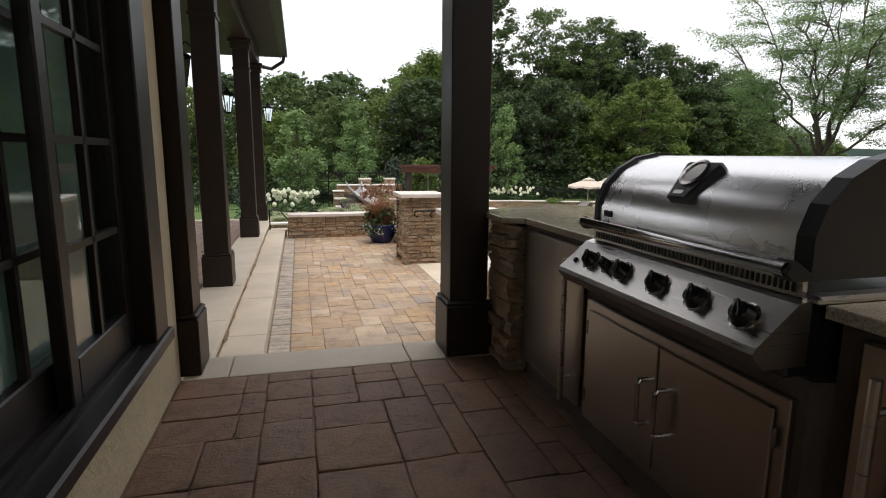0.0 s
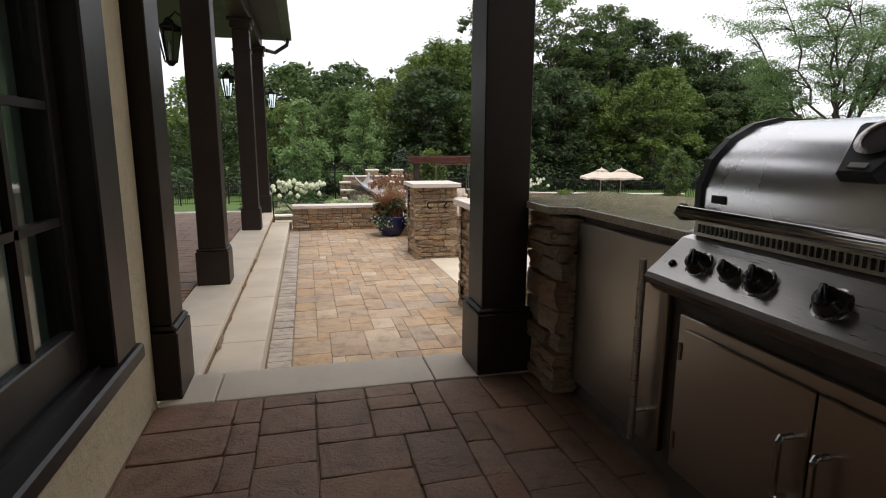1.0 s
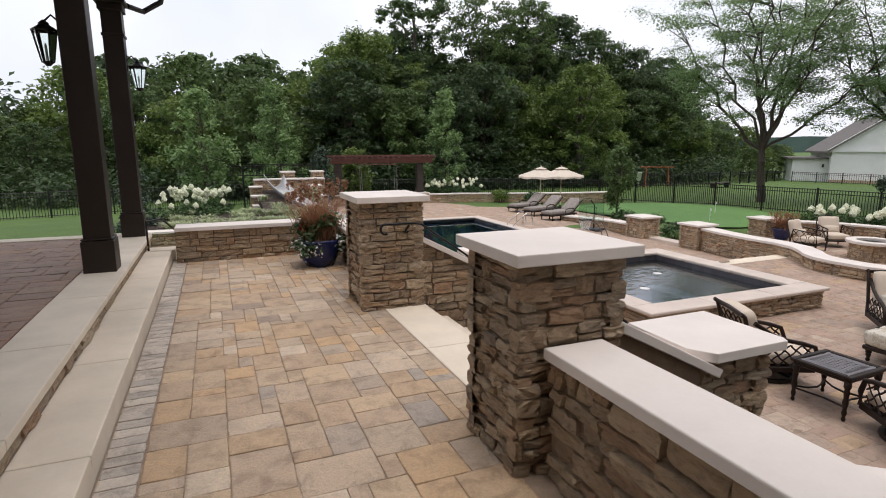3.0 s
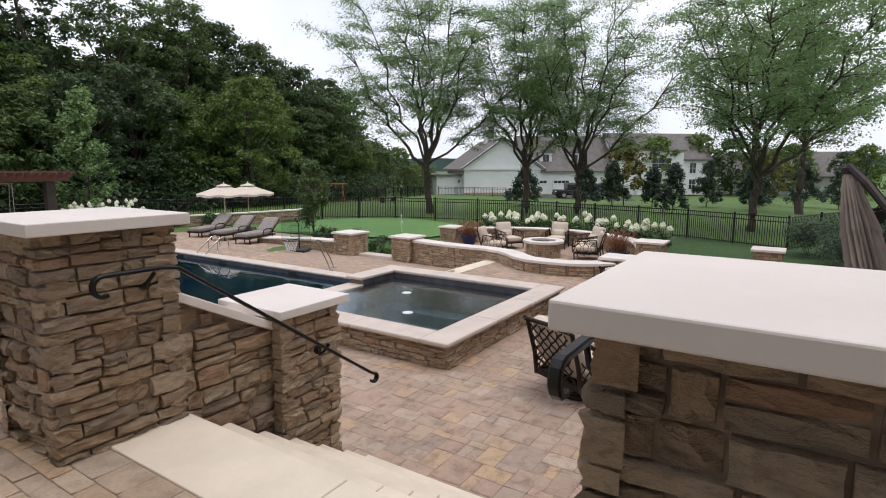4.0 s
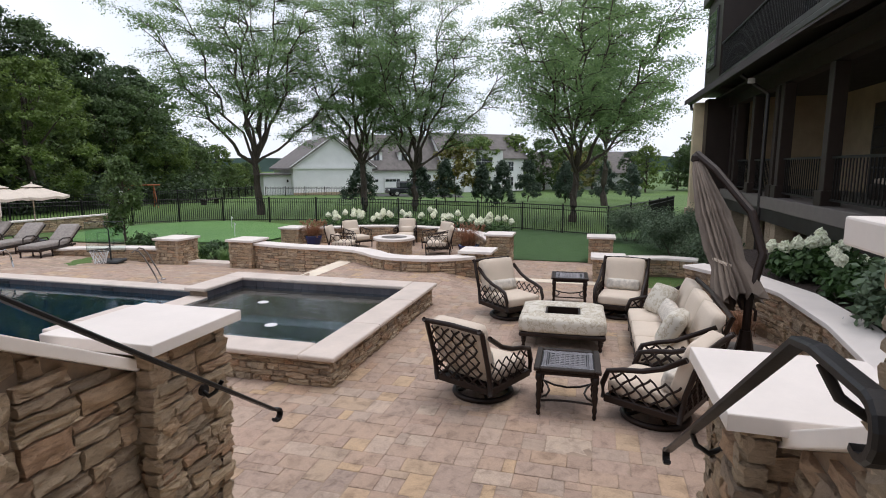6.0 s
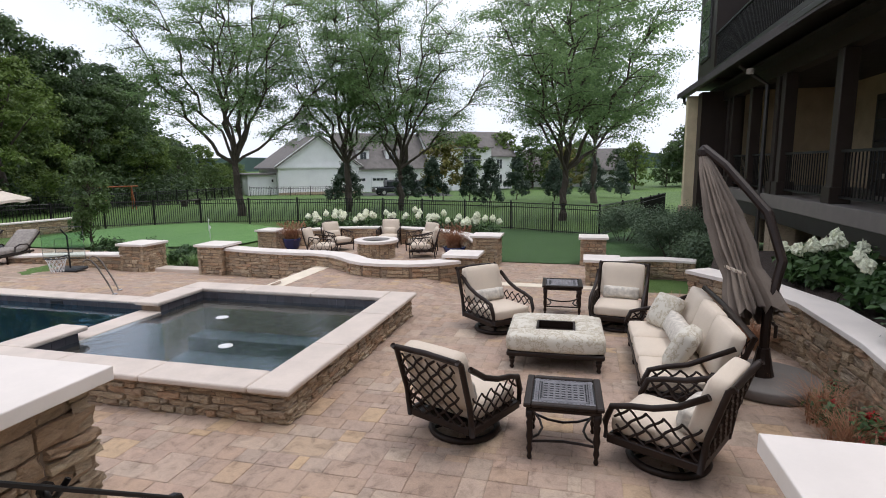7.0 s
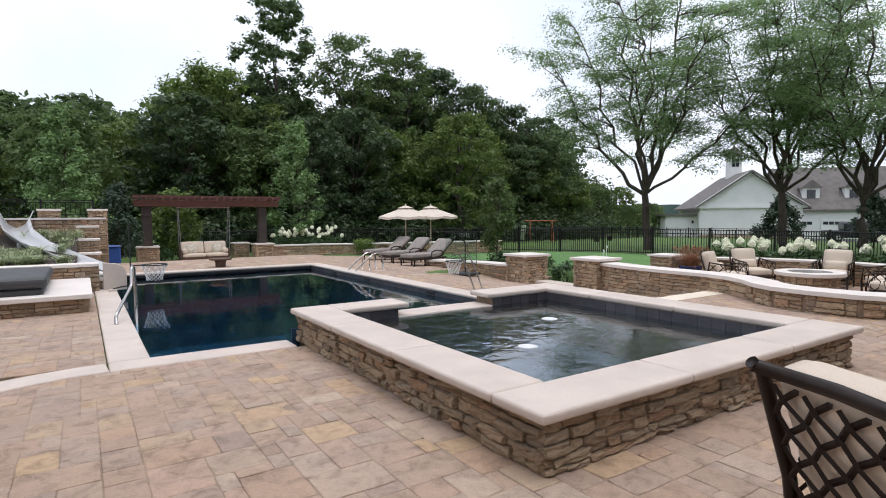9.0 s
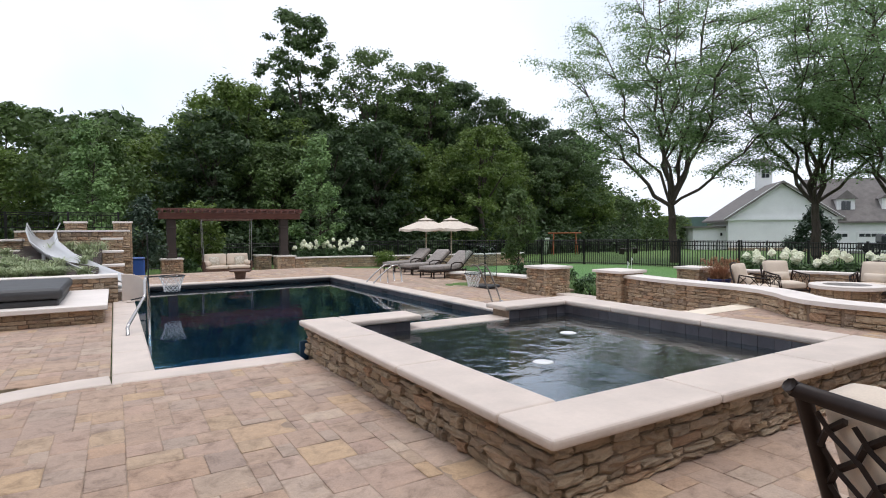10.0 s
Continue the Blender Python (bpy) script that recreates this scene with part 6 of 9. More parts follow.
# ---- fire pit terrace ----
fp = tagged(empty("fire_pit", 17.5, 12.15, Z_LOW), "round ledge stone fire pit with a pale stone ring", "fire pit")
part("core", lathe([(0.6, 0.0), (0.6, 0.49), (0.46, 0.49), (0.46, 0.1)], 28), M_MORTAR, fp)
ring = lathe([(0.46, 0.49), (0.72, 0.49), (0.73, 0.5), (0.73, 0.57), (0.72, 0.58), (0.46, 0.58), (0.455, 0.57), (0.455, 0.5), (0.46, 0.49)], 40)
part("rim", ring, M_CAP, fp, "pale limestone ring")
sff = StoneFace(fp, 95, 150)
for k in range(12):
    a0, a1 = 2 * math.pi * k / 12, 2 * math.pi * (k + 1) / 12
    x0, y0, x1, y1 = 0.6 * math.cos(a0), 0.6 * math.sin(a0), 0.6 * math.cos(a1), 0.6 * math.sin(a1)
    sff.face(x0, y0, 0, math.hypot(x1 - x0, y1 - y0), 0.49, math.degrees(math.atan2(y1 - y0, x1 - x0)), depth=0.04, wide=(0.1, 0.26))
sff.done()
fp.scale = (0.93, 0.93, 0.95)


def terrace_chair(x, y, z, yaw):
    """A lighter armchair with looped bar sides; looks along +x."""
    c = empty("terrace_chair", x, y, z, yaw)
    for s in (-1, 1):
        side = part("side_frame", tube([(0.36, s * 0.36, 0.0), (0.38, s * 0.36, 0.3), (0.34, s * 0.37, 0.6), (0.0, s * 0.37, 0.62), (-0.3, s * 0.36, 0.66), (-0.36, s * 0.35, 0.3), (-0.4, s * 0.35, 0.0)], 0.02, 6), M_BRONZE, c, "", True)
        loops = bmesh.new()
        for k in range(3):
            cx = -0.22 + 0.23 * k
            for q in (-1, 1):
                tube([(cx - 0.11 * q, s * 0.36, 0.18), (cx + 0.06 * q, s * 0.365, 0.32), (cx + 0.09 * q, s * 0.365, 0.45), (cx - 0.06 * q, s * 0.365, 0.61)], 0.01, 4, loops)
        part("side_loop", loops, M_BRONZE, side)
    part("seat_frame", box(-0.36, -0.35, 0.2, 0.37, 0.35, 0.25, 0.01), M_BRONZE, c)
    part("back_frame", tube([(-0.36, -0.34, 0.25), (-0.5, -0.33, 0.75), (-0.56, -0.2, 0.9), (-0.57, 0.0, 0.93), (-0.56, 0.2, 0.9), (-0.5, 0.33, 0.75), (-0.36, 0.34, 0.25)], 0.02, 6), M_BRONZE, c, "", True)
    part("seat_cushion", turned(cushion(0.64, 0.64, 0.17, 0.2, 4), Matrix.Translation((0.03, 0, 0.34))), M_CUSHION, c, "beige seat cushion", True)
    part("back_cushion", turned(cushion(0.15, 0.6, 0.52, 0.15, 4), Matrix.Translation((-0.4, 0, 0.66)) @ Matrix.Rotation(-0.28, 4, "Y")), M_CUSHION, c, "beige back cushion", True)
    part("lumbar_pillow", turned(cushion(0.12, 0.45, 0.24, 0.8, 4), Matrix.Translation((-0.22, 0, 0.52)) @ Matrix.Rotation(-0.25, 4, "Y")), M_CUSHION, c, "", True)
    return tagged(c, "bronze armchair with looped sides and beige cushions", "armchair", "chairs round the fire pit")


for x, y in ((17.15, 13.8), (18.6, 13.95), (19.6, 12.5), (17.8, 10.75), (18.85, 11.1)):
    terrace_chair(x, y, Z_LOW, math.degrees(math.atan2(12.15 - y, 17.5 - x)))

# ---- loungers, parasols, swing ----
def lounger(x, y, z, yaw):
    """A chaise with raised back, head towards local -x."""
    c = empty("sun_lounger", x, y, z, yaw)
    for sx in (-0.55, 0.35, 0.85):
        for sy in (-0.3, 0.3):
            part("leg", lathe([(0.02, 0), (0.03, 0.05), (0.022, 0.1), (0.03, 0.24)], 8, cx=sx, cy=sy), M_BRONZE, c)
    fr = bmesh.new()
    add(fr, box(-0.7, -0.35, 0.23, 0.95, -0.3, 0.29, 0.01))
    add(fr, box(-0.7, 0.3, 0.23, 0.95, 0.35, 0.29, 0.01))
    add(fr, box(0.9, -0.3, 0.23, 0.95, 0.3, 0.29, 0.01))
    add(fr, box(-0.7, -0.3, 0.24, 0.9, 0.3, 0.27))
    part("frame", fr, M_BRONZE, c)
    for s in (-1, 1):
        part("armrest", tube([(0.1, s * 0.35, 0.29), (0.08, s * 0.36, 0.46), (-0.1, s * 0.36, 0.52), (-0.4, s * 0.36, 0.5), (-0.52, s * 0.36, 0.4), (-0.46, s * 0.36, 0.3)], 0.022, 6), M_BRONZE, c, "", True)
    part("seat_cushion", turned(cushion(1.3, 0.62, 0.14, 0.15, 5), Matrix.Translation((0.28, 0, 0.36))), M_LOUNGE, c, "grey-brown patterned cushion", True)
    part("back_cushion", turned(cushion(0.85, 0.62, 0.13, 0.15, 5), Matrix.Translation((-0.69, 0, 0.59)) @ Matrix.Rotation(radians(36), 4, "Y")), M_LOUNGE, c, "raised grey-brown back cushion", True)
    part("back_frame", turned(box(-0.45, -0.33, -0.09, 0.45, 0.33, -0.06, 0.01), Matrix.Translation((-0.69, 0, 0.59)) @ Matrix.Rotation(radians(36), 4, "Y")), M_BRONZE, c)
    c.scale = (0.92, 0.92, 0.92)
    return tagged(c, "bronze sun lounger with a raised grey-brown cushion", "sun lounger", "sun loungers by the pool")


for x, y in ((12.88, 20.9), (12.98, 22.4), (13.08, 23.9)):
    lounger(x, y, deck_z(x, y), 196)


def parasol(x, y, z, top):
    p = empty("parasol", x, y, z)
    h = top - z
    part("base", lathe([(0.25, 0), (0.25, 0.05), (0.08, 0.09), (0.04, 0.2)], 18), M_CAST, p)
    part("pole", tube([(0, 0, 0.05), (0, 0, h - 0.05)], 0.022, 8), M_CANOPY, p, "pale wooden pole")
    bm = bmesh.new()
    n = 8
    rings = []
    for r, zz, sag in ((0.03, h - 0.02, 0), (0.42, h - 0.16, 0.015), (0.8, h - 0.29, 0.025), (1.06, h - 0.38, 0.045)):
        ring = []
        for k in range(n * 4):
            a = 2 * math.pi * k / (n * 4)
            mid = abs(((k % 4) - 2) / 2.0)
            rr = r * (1 - 0.06 * (1 - mid))
            ring.append(bm.verts.new((rr * math.cos(a), rr * math.sin(a), zz - sag * (1 - mid))))
        rings.append(ring)
    low = [bm.verts.new((v.co.x * 1.005, v.co.y * 1.005, v.co.z - 0.085 - 0.015 * math.sin(i * 1.57))) for i, v in enumerate(rings[-1])]
    rings.append(low)
    for a, b in zip(rings, rings[1:]):
        for k in range(len(a)):
            bm.faces.new((a[k], a[(k + 1) % len(a)], b[(k + 1) % len(a)], b[k]))
    canopy = part("canopy", bm, M_CANOPY, p, "cream canvas canopy")
    part("vent", lathe([(0.3, h - 0.08), (0.31, h - 0.07), (0.02, h + 0.03)], 16), M_CANOPY, canopy)
    part("finial", lathe([(0.03, h), (0.035, h + 0.04), (0.008, h + 0.1)], 8), M_CANOPY, p)
    for k in range(n):
        a = 2 * math.pi * k / n
        part("rib", tube([(0, 0, h - 0.06), (1.04 * math.cos(a), 1.04 * math.sin(a), h - 0.41)], 0.01, 4), M_CANOPY, canopy)
    return tagged(p, "open cream canvas parasol on a slim pole", "parasol", "parasols by the loungers")


parasol(14.4, 24.8, deck_z(14.4, 24.8), 0.2)
parasol(15.4, 24.6, deck_z(15.4, 24.6), 0.2)

# pergola with a hanging bench
stone_pier("stone_pier", 5.86, 31.2, 6.63, 31.95, -2.0, -1.31, over=0.04, seed=68)
stone_pier("stone_pier", 10.42, 31.1, 11.2, 31.85, -2.0, -1.33, over=0.04, seed=69)
stone_pier("stone_pier", 9.75, 32.2, 10.4, 32.8, -2.0, -1.31, over=0.04, seed=70)
pg = tagged(empty("pergola", 8.55, 31.6, -1.31), "dark timber pergola with a red-brown top", "pergola")
for x in (-2.3, 2.26):
    part("post", box(x - 0.17, -0.2, 0.0, x + 0.17, 0.12, 1.66, 0.01), M_DARKWOOD, pg)
for y in (-0.25, 0.18):
    part("beam", box(-2.75, y - 0.05, 1.6, 2.95, y + 0.05, 1.86, 0.01), M_CEDAR, pg)
for x in (-2.3, 2.26):
    for z0, z1 in ((0.0, 0.2), (1.2, 1.28)):
        part("post_collar", box(x - 0.195, -0.225, z0, x + 0.195, 0.145, z1, 0.01), M_DARKWOOD, pg)
for k in range(20):
    x = -2.65 + k * 0.288
    part("rafter", box(x - 0.03, -0.9, 1.86, x + 0.03, 0.9, 1.98, 0.006), M_CEDAR, pg)
for k in range(4):
    part("batten", box(-2.8, -0.7 + k * 0.45, 1.98, 3.0, -0.64 + k * 0.45, 2.03), M_CEDAR, pg)
sb = tagged(empty("swing_bench", 8.3, 31.0, -2.13), "brown hanging swing bench with beige cushions", "swing bench")
part("hanger", box(-1.05, -0.05, 2.34, 1.05, 0.05, 2.4, 0.01), M_SWING, sb)
part("seat_frame", box(-0.93, -0.3, 0.2, 0.93, 0.3, 0.34, 0.01), M_SWING, sb)
for k in range(12):
    x = -0.86 + k * 0.156
    part("back_slat", turned(box(x - 0.05, -0.01, 0, x + 0.05, 0.015, 0.55, 0.004), Matrix.Translation((0, 0.3, 0.36)) @ Matrix.Rotation(-0.2, 4, "X")), M_SWING, sb)
for s in (-1, 1):
    part("arm", box(s * 0.93 - 0.03, -0.3, 0.34, s * 0.93 + 0.03, 0.3, 0.66, 0.01), M_SWING, sb)
    for y in (-0.25, 0.28):
        part("chain", tube([(s * 0.93, y, 0.62), (s * 0.98, y * 0.5, 2.38)], 0.014, 5), M_CHAIN, sb)
    part("seat_cushion", turned(cushion(0.88, 0.58, 0.14, 0.2, 4), Matrix.Translation((s * 0.44, -0.03, 0.41))), M_CUSHION, sb, "", True)
    part("back_cushion", turned(cushion(0.85, 0.15, 0.5, 0.25, 4), Matrix.Translation((s * 0.44, 0.2, 0.72)) @ Matrix.Rotation(-0.2, 4, "X")), M_CUSHION, sb, "", True)
for s in (-1, 1):
    part("bolster", turned(turned(lathe([(0.06, -0.24), (0.11, -0.2), (0.12, 0.0), (0.11, 0.2), (0.06, 0.24)], 14), Matrix.Rotation(math.pi / 2, 4, "X")), Matrix.Translation((s * 0.78, -0.05, 0.58))), M_CUSHION, sb, "round beige bolster", True)
    part("back_pillow", turned(cushion(0.4, 0.12, 0.36, 0.6, 4), Matrix.Translation((s * 0.5, 0.05, 0.66)) @ Matrix.Rotation(-0.3, 4, "X")), M_DAMASK, sb, "small patterned pillow", True)
pt = tagged(empty("pedestal_table", 7.28, 22.8, Z_DECK), "low brown stone pedestal table by the pool end", "side table")
part("top", lathe([(0.28, 0.2), (0.3, 0.215), (0.3, 0.24), (0.28, 0.25)], 22), M_SWING, pt)
part("pedestal", lathe([(0.13, 0), (0.14, 0.03), (0.15, 0.14), (0.17, 0.2)], 14), M_SWING, pt)

# ---- hot tub, slide, planting walls ----
tubw = empty("hot_tub_surround", 2.6, 17.4, Z_DECK)
TB = Matrix.Translation((-2.6, -17.4, -Z_DECK))
part("core", turned(box(0.9, 16.15, Z_DECK, 4.08, 18.7, -1.37), TB), M_MORTAR, tubw)
part("cap", turned(box(0.85, 16.05, -1.37, 4.15, 18.75, -1.3, 0.01, seg=2), TB), M_CAP, tubw, "pale stone top")
sft = StoneFace(tubw, 97, 160)
sft.face(0.9 - 2.6, 16.15 - 17.4, 0, 3.2, 0.2, 0, low=0.05, high=0.08)
sft.face(4.06 - 2.6, 16.12 - 17.4, 0, 2.6, 0.2, 90, low=0.05, high=0.08)
sft.done()
tagged(tubw, "low ledge stone surround with a pale top round the hot tub", "stone wall")
ht = tagged(empty("hot_tub", 2.3, 17.4, -1.3), "hot tub under a dark grey padded cover", "hot tub")
part("shell", box(-1.1, -1.05, -0.02, 1.25, 1.1, 0.1, 0.05, seg=3), M_COVER, ht)
cb = box(-1.15, -1.1, 0.1, 1.3, 1.15, 0.26, 0.07, seg=3)
part("cover", cb, M_COVER, ht, "dark grey padded cover")
part("cover_strap", box(0.05, -1.105, 0.05, 0.1, -1.09, 0.2), M_COVER, ht)
stone_wall("planter_wall", [(-2.0, 18.95), (4.3, 18.95)], 0.18, Z_DECK, -1.04, 98, "long ledge stone planter wall behind the hot tub", limit=60)
stone_wall("planter_wall", [(4.22, 19.15), (4.22, 25.2)], 0.16, Z_DECK, -1.36, 99, "ledge stone planter wall along the pool", limit=40)
stone_wall("planter_wall", [(1.75, 27.0), (4.7, 27.0)], 0.2, Z_DECK - 0.1, -0.16, 100, "tall ledge stone wall at the head of the slide", limit=60)
for k in range(3):
    stone_pier("stone_pier", 3.95, 25.9 - 0.85 * k, 4.45, 26.4 - 0.85 * k, Z_DECK, -0.4 - 0.36 * k, over=0.04, seed=110 + k, label="stepped ledge stone pier at the planting bed")
for k in range(3):
    stone_pier("stone_pier", 1.55, 25.9 - 0.85 * k, 2.0, 26.4 - 0.85 * k, Z_DECK, -0.4 - 0.3 * k, over=0.04, seed=120 + k, label="stepped ledge stone pier at the planting bed")
stone_pier("stone_pier", 2.95, 27.4, 3.5, 27.9, Z_DECK - 0.1, 0.12, over=0.04, seed=130)
stone_pier("stone_pier", 4.25, 27.4, 4.75, 27.9, Z_DECK - 0.1, 0.12, over=0.04, seed=131)
for x0, y0, y1, z0, z1 in ((-2.0, 19.1, 21.6, -1.12, -0.96), (1.75, 21.6, 26.8, -0.96, -0.62)):
    bed = bmesh.new()
    vs = [bed.verts.new(p) for p in ((x0, y0, z0), (3.95, y0, z0), (3.95, y1, z1), (x0, y1, z1), (x0, y0, -1.75), (3.95, y0, -1.75), (3.95, y1, -1.75), (x0, y1, -1.75))]
    for q in ((0, 1, 2, 3), (7, 6, 5, 4), (0, 4, 5, 1), (1, 5, 6, 2), (2, 6, 7, 3), (3, 7, 4, 0)):
        bed.faces.new([vs[i] for i in q])
    bmesh.ops.recalc_face_normals(bed, faces=bed.faces[:])
    tagged(link_mesh("planting_bed", bed, M_MULCH), "sloping mulched planting bed under the slide", "planting bed", kind="structure")

sl = tagged(empty("pool_slide", 3, 22, Z_DECK), "white fibreglass pool slide curving down to the water", "slide")
path = [(2.52, 26.2, -0.44), (2.54, 25.2, -0.56), (2.72, 23.9, -0.74), (3.15, 22.4, -0.93), (3.75, 20.9, -1.09), (4.22, 19.8, -1.19), (4.5, 19.3, -1.25)]
bm = bmesh.new()
rows = []
for i, p in enumerate(path):
    a, b = Vector(path[max(0, i - 1)]), Vector(path[min(len(path) - 1, i + 1)])
    d = (b - a).normalized()
    s = d.cross(Vector((0, 0, 1))).normalized()
    u = i / (len(path) - 1)
    w, h = 0.38 - 0.2 * u ** 0.7, 0.44 * (1 - u) ** 1.5 + 0.06
    row = []
    for k in range(9):
        q = k / 4 - 1
        row.append(bm.verts.new(Vector(p) + s * (w * q) + Vector((0, 0, h * abs(q) ** 2.2))))
    rows.append(row)
for a, b in zip(rows, rows[1:]):
    for k in range(8):
        bm.faces.new((a[k], a[k + 1], b[k + 1], b[k]))
chute = part("chute", turned(bm, Matrix.Translation((-3, -22, -Z_DECK))), M_SLIDE, sl, "white chute with high sides", True)
sol = chute.modifiers.new("thickness", "SOLIDIFY")
sol.thickness = 0.025
ep = prism([(4.36, Z_DECK), (4.75, Z_DECK), (4.75, -1.24), (4.73, -1.17), (4.67, -1.1), (4.58, -1.06), (4.36, -1.04)], -0.025, 0.025, 0.006)
part("end_panel", turned(turned(ep, Matrix.Translation((0, 18.8, 0)) @ Matrix.Rotation(math.pi / 2, 4, "X")), Matrix.Translation((-3, -22, -Z_DECK))), M_COPING, sl, "beige rounded side panel at the foot")
for x, y, z in ((2.8, 22.8, -0.75), (3.4, 21.0, -1.0)):
    part("support", turned(tube([(x, y, -1.3), (x, y, z)], 0.04, 8), Matrix.Translation((-3, -22, -Z_DECK))), M_SLIDE, sl)


wf = tagged(empty("wall_railing", 1.4, 28.0, -0.16), "black iron railing behind the slide wall", "fence")
for x in (0.0, 1.6, 2.99):
    part("post", box(x - 0.03, -0.03, -1.4, x + 0.03, 0.03, 0.6), M_IRON, wf)
for z in (0.1, 0.5, 0.57):
    part("rail", box(-1.5, -0.015, z - 0.015, 2.99, 0.015, z + 0.015), M_IRON, wf)
for k in range(34):
    part("pale", box(-1.4 + k * 0.13, -0.008, 0.1, -1.384 + k * 0.13, 0.008, 0.5), M_IRON, wf)


# ---- rails and pool gear ----
hr_ = tagged(empty("pool_handrail", 10.15, 14.56, Z_DECK + 0.004), "pair of leaning bronzed steel rails beside the spa", "handrail", "pool handrails")
for x, y in ((-0.16, -0.1), (0.16, 0.1)):
    part("tube", tube([(x, y, -0.02), (x - 0.03, y + 0.1, 0.22), (x - 0.07, y + 0.28, 0.56), (x - 0.1, y + 0.36, 0.66), (x - 0.16, y + 0.4, 0.69), (x - 0.22, y + 0.41, 0.65)], 0.015, 8), M_RAIL, hr_, "", True)
    part("escutcheon", lathe([(0.05, 0), (0.05, 0.015), (0.026, 0.03)], 12, cx=x, cy=y), M_CHROME, hr_)
r2 = empty("pool_handrail", 10.05, 19.4, Z_DECK + 0.012, 180)
for s in (-0.22, 0.22):
    part("tube", tube([(-0.5, s, 0), (-0.45, s, 0.34), (-0.36, s, 0.44), (-0.2, s, 0.41), (0.08, s, 0.2), (0.28, s, 0.02), (0.3, s, -0.2)], 0.02, 8), M_CHROME, r2, "", True)
    part("tube", tube([(-0.1, s, 0), (-0.1, s, 0.3)], 0.017, 8), M_CHROME, r2, "", True)
tagged(r2, "pair of low curved steel entry rails", "handrail", "pool handrails")
r3 = tagged(empty("pool_handrail", 4.38, 14.71, Z_DECK + 0.012), "single bent steel grab rail at the pool edge", "handrail", "pool handrails")
part("tube", tube([(0, 0, 0), (0.0, 0.02, 0.1), (0.02, 0.07, 0.14), (0.21, 0.57, 0.4), (0.23, 0.63, 0.45), (0.235, 0.67, 0.65), (0.25, 0.7, 0.685), (0.27, 0.74, 0.66), (0.28, 0.75, 0.4), (0.28, 0.75, -0.3)], 0.022, 8), M_CHROME, r3, "", True)


def board_hoop(x, y, z, yaw):
    p = empty("pool_hoop", x, y, z, yaw)
    part("post", tube([(0, 0, 0), (0, 0, 0.9), (0.25, 0, 1.1)], 0.02, 6), M_CAST, p)
    part("stand", box(-0.3, -0.3, 0, 0.3, 0.3, 0.08, 0.03), M_CAST, p)
    hz = 0.42
    part("rim", tube([(0.55 + 0.23 * math.cos(a), 0.23 * math.sin(a), hz) for a in np.linspace(0, 2 * math.pi, 19)[:-1]], 0.012, 6, closed=True), M_CAST, p)
    part("rim_arm", tube([(0, 0, hz), (0.33, 0, hz)], 0.014, 6), M_CAST, p)
    nb = bmesh.new()
    for k in range(12):
        for q in (-1, 1):
            a0, a1, a2 = 2 * math.pi * k / 12, 2 * math.pi * (k + q) / 12, 2 * math.pi * (k + 2 * q) / 12
            tube([(0.55 + 0.23 * math.cos(a0), 0.23 * math.sin(a0), hz), (0.55 + 0.17 * math.cos(a1), 0.17 * math.sin(a1), hz - 0.16), (0.55 + 0.13 * math.cos(a2), 0.13 * math.sin(a2), hz - 0.34)], 0.007, 3, nb)
    part("net", nb, M_NET, p, "white cord net")
    g = part("backboard", box(0.2, -0.5, 0.35, 0.22, 0.5, 1.15, 0.004), M_GLASS, p, "clear backboard")
    g.visible_shadow = False
    part("board_frame", tube([(0.21, -0.5, 0.35), (0.21, 0.5, 0.35), (0.21, 0.5, 1.15), (0.21, -0.5, 1.15)], 0.01, 5, closed=True), M_CAST, p)
    part("target", tube([(0.19, -0.2, 0.5), (0.19, 0.2, 0.5), (0.19, 0.2, 0.85), (0.19, -0.2, 0.85)], 0.009, 5, closed=True), M_CAST, p)
    return tagged(p, "poolside basketball hoop with a white net", "basketball hoop", "pool hoops")


board_hoop(12.77, 18.64, deck_z(12.77, 18.64), 200)
ph = tagged(empty("pool_hoop", 4.5, 18.55, Z_DECK + 0.012), "low pool hoop with a white net over the water", "basketball hoop", "pool hoops")
part("foot", box(-0.07, -0.07, 0, 0.07, 0.07, 0.03, 0.01), M_COPING, ph)
part("post", tube([(0.0, 0, 0.04), (0.14, -0.02, 0.07), (0.26, -0.05, 0.09), (0.3, -0.06, 0.14), (0.3, -0.06, 1.3)], 0.012, 8), M_CAST, ph)
part("rim_arm", tube([(0.3, -0.06, 0.47), (0.47, -0.08, 0.47)], 0.016, 6), M_CAST, ph)
part("rim", tube([(0.7 + 0.23 * math.cos(a), -0.1 + 0.23 * math.sin(a), 0.47) for a in np.linspace(0, 2 * math.pi, 19)[:-1]], 0.013, 6, closed=True), M_CAST, ph)
nb = bmesh.new()
for k in range(12):
    for q in (-1, 1):
        tube([(0.7 + r_ * math.cos(2 * math.pi * (k + q * d) / 12), -0.1 + r_ * math.sin(2 * math.pi * (k + q * d) / 12), 0.47 - z_) for d, r_, z_ in ((0, 0.23, 0), (1, 0.18, 0.12), (2, 0.15, 0.22), (3, 0.14, 0.3))], 0.007, 3, nb)
part("net", nb, M_NET, ph, "white cord net")

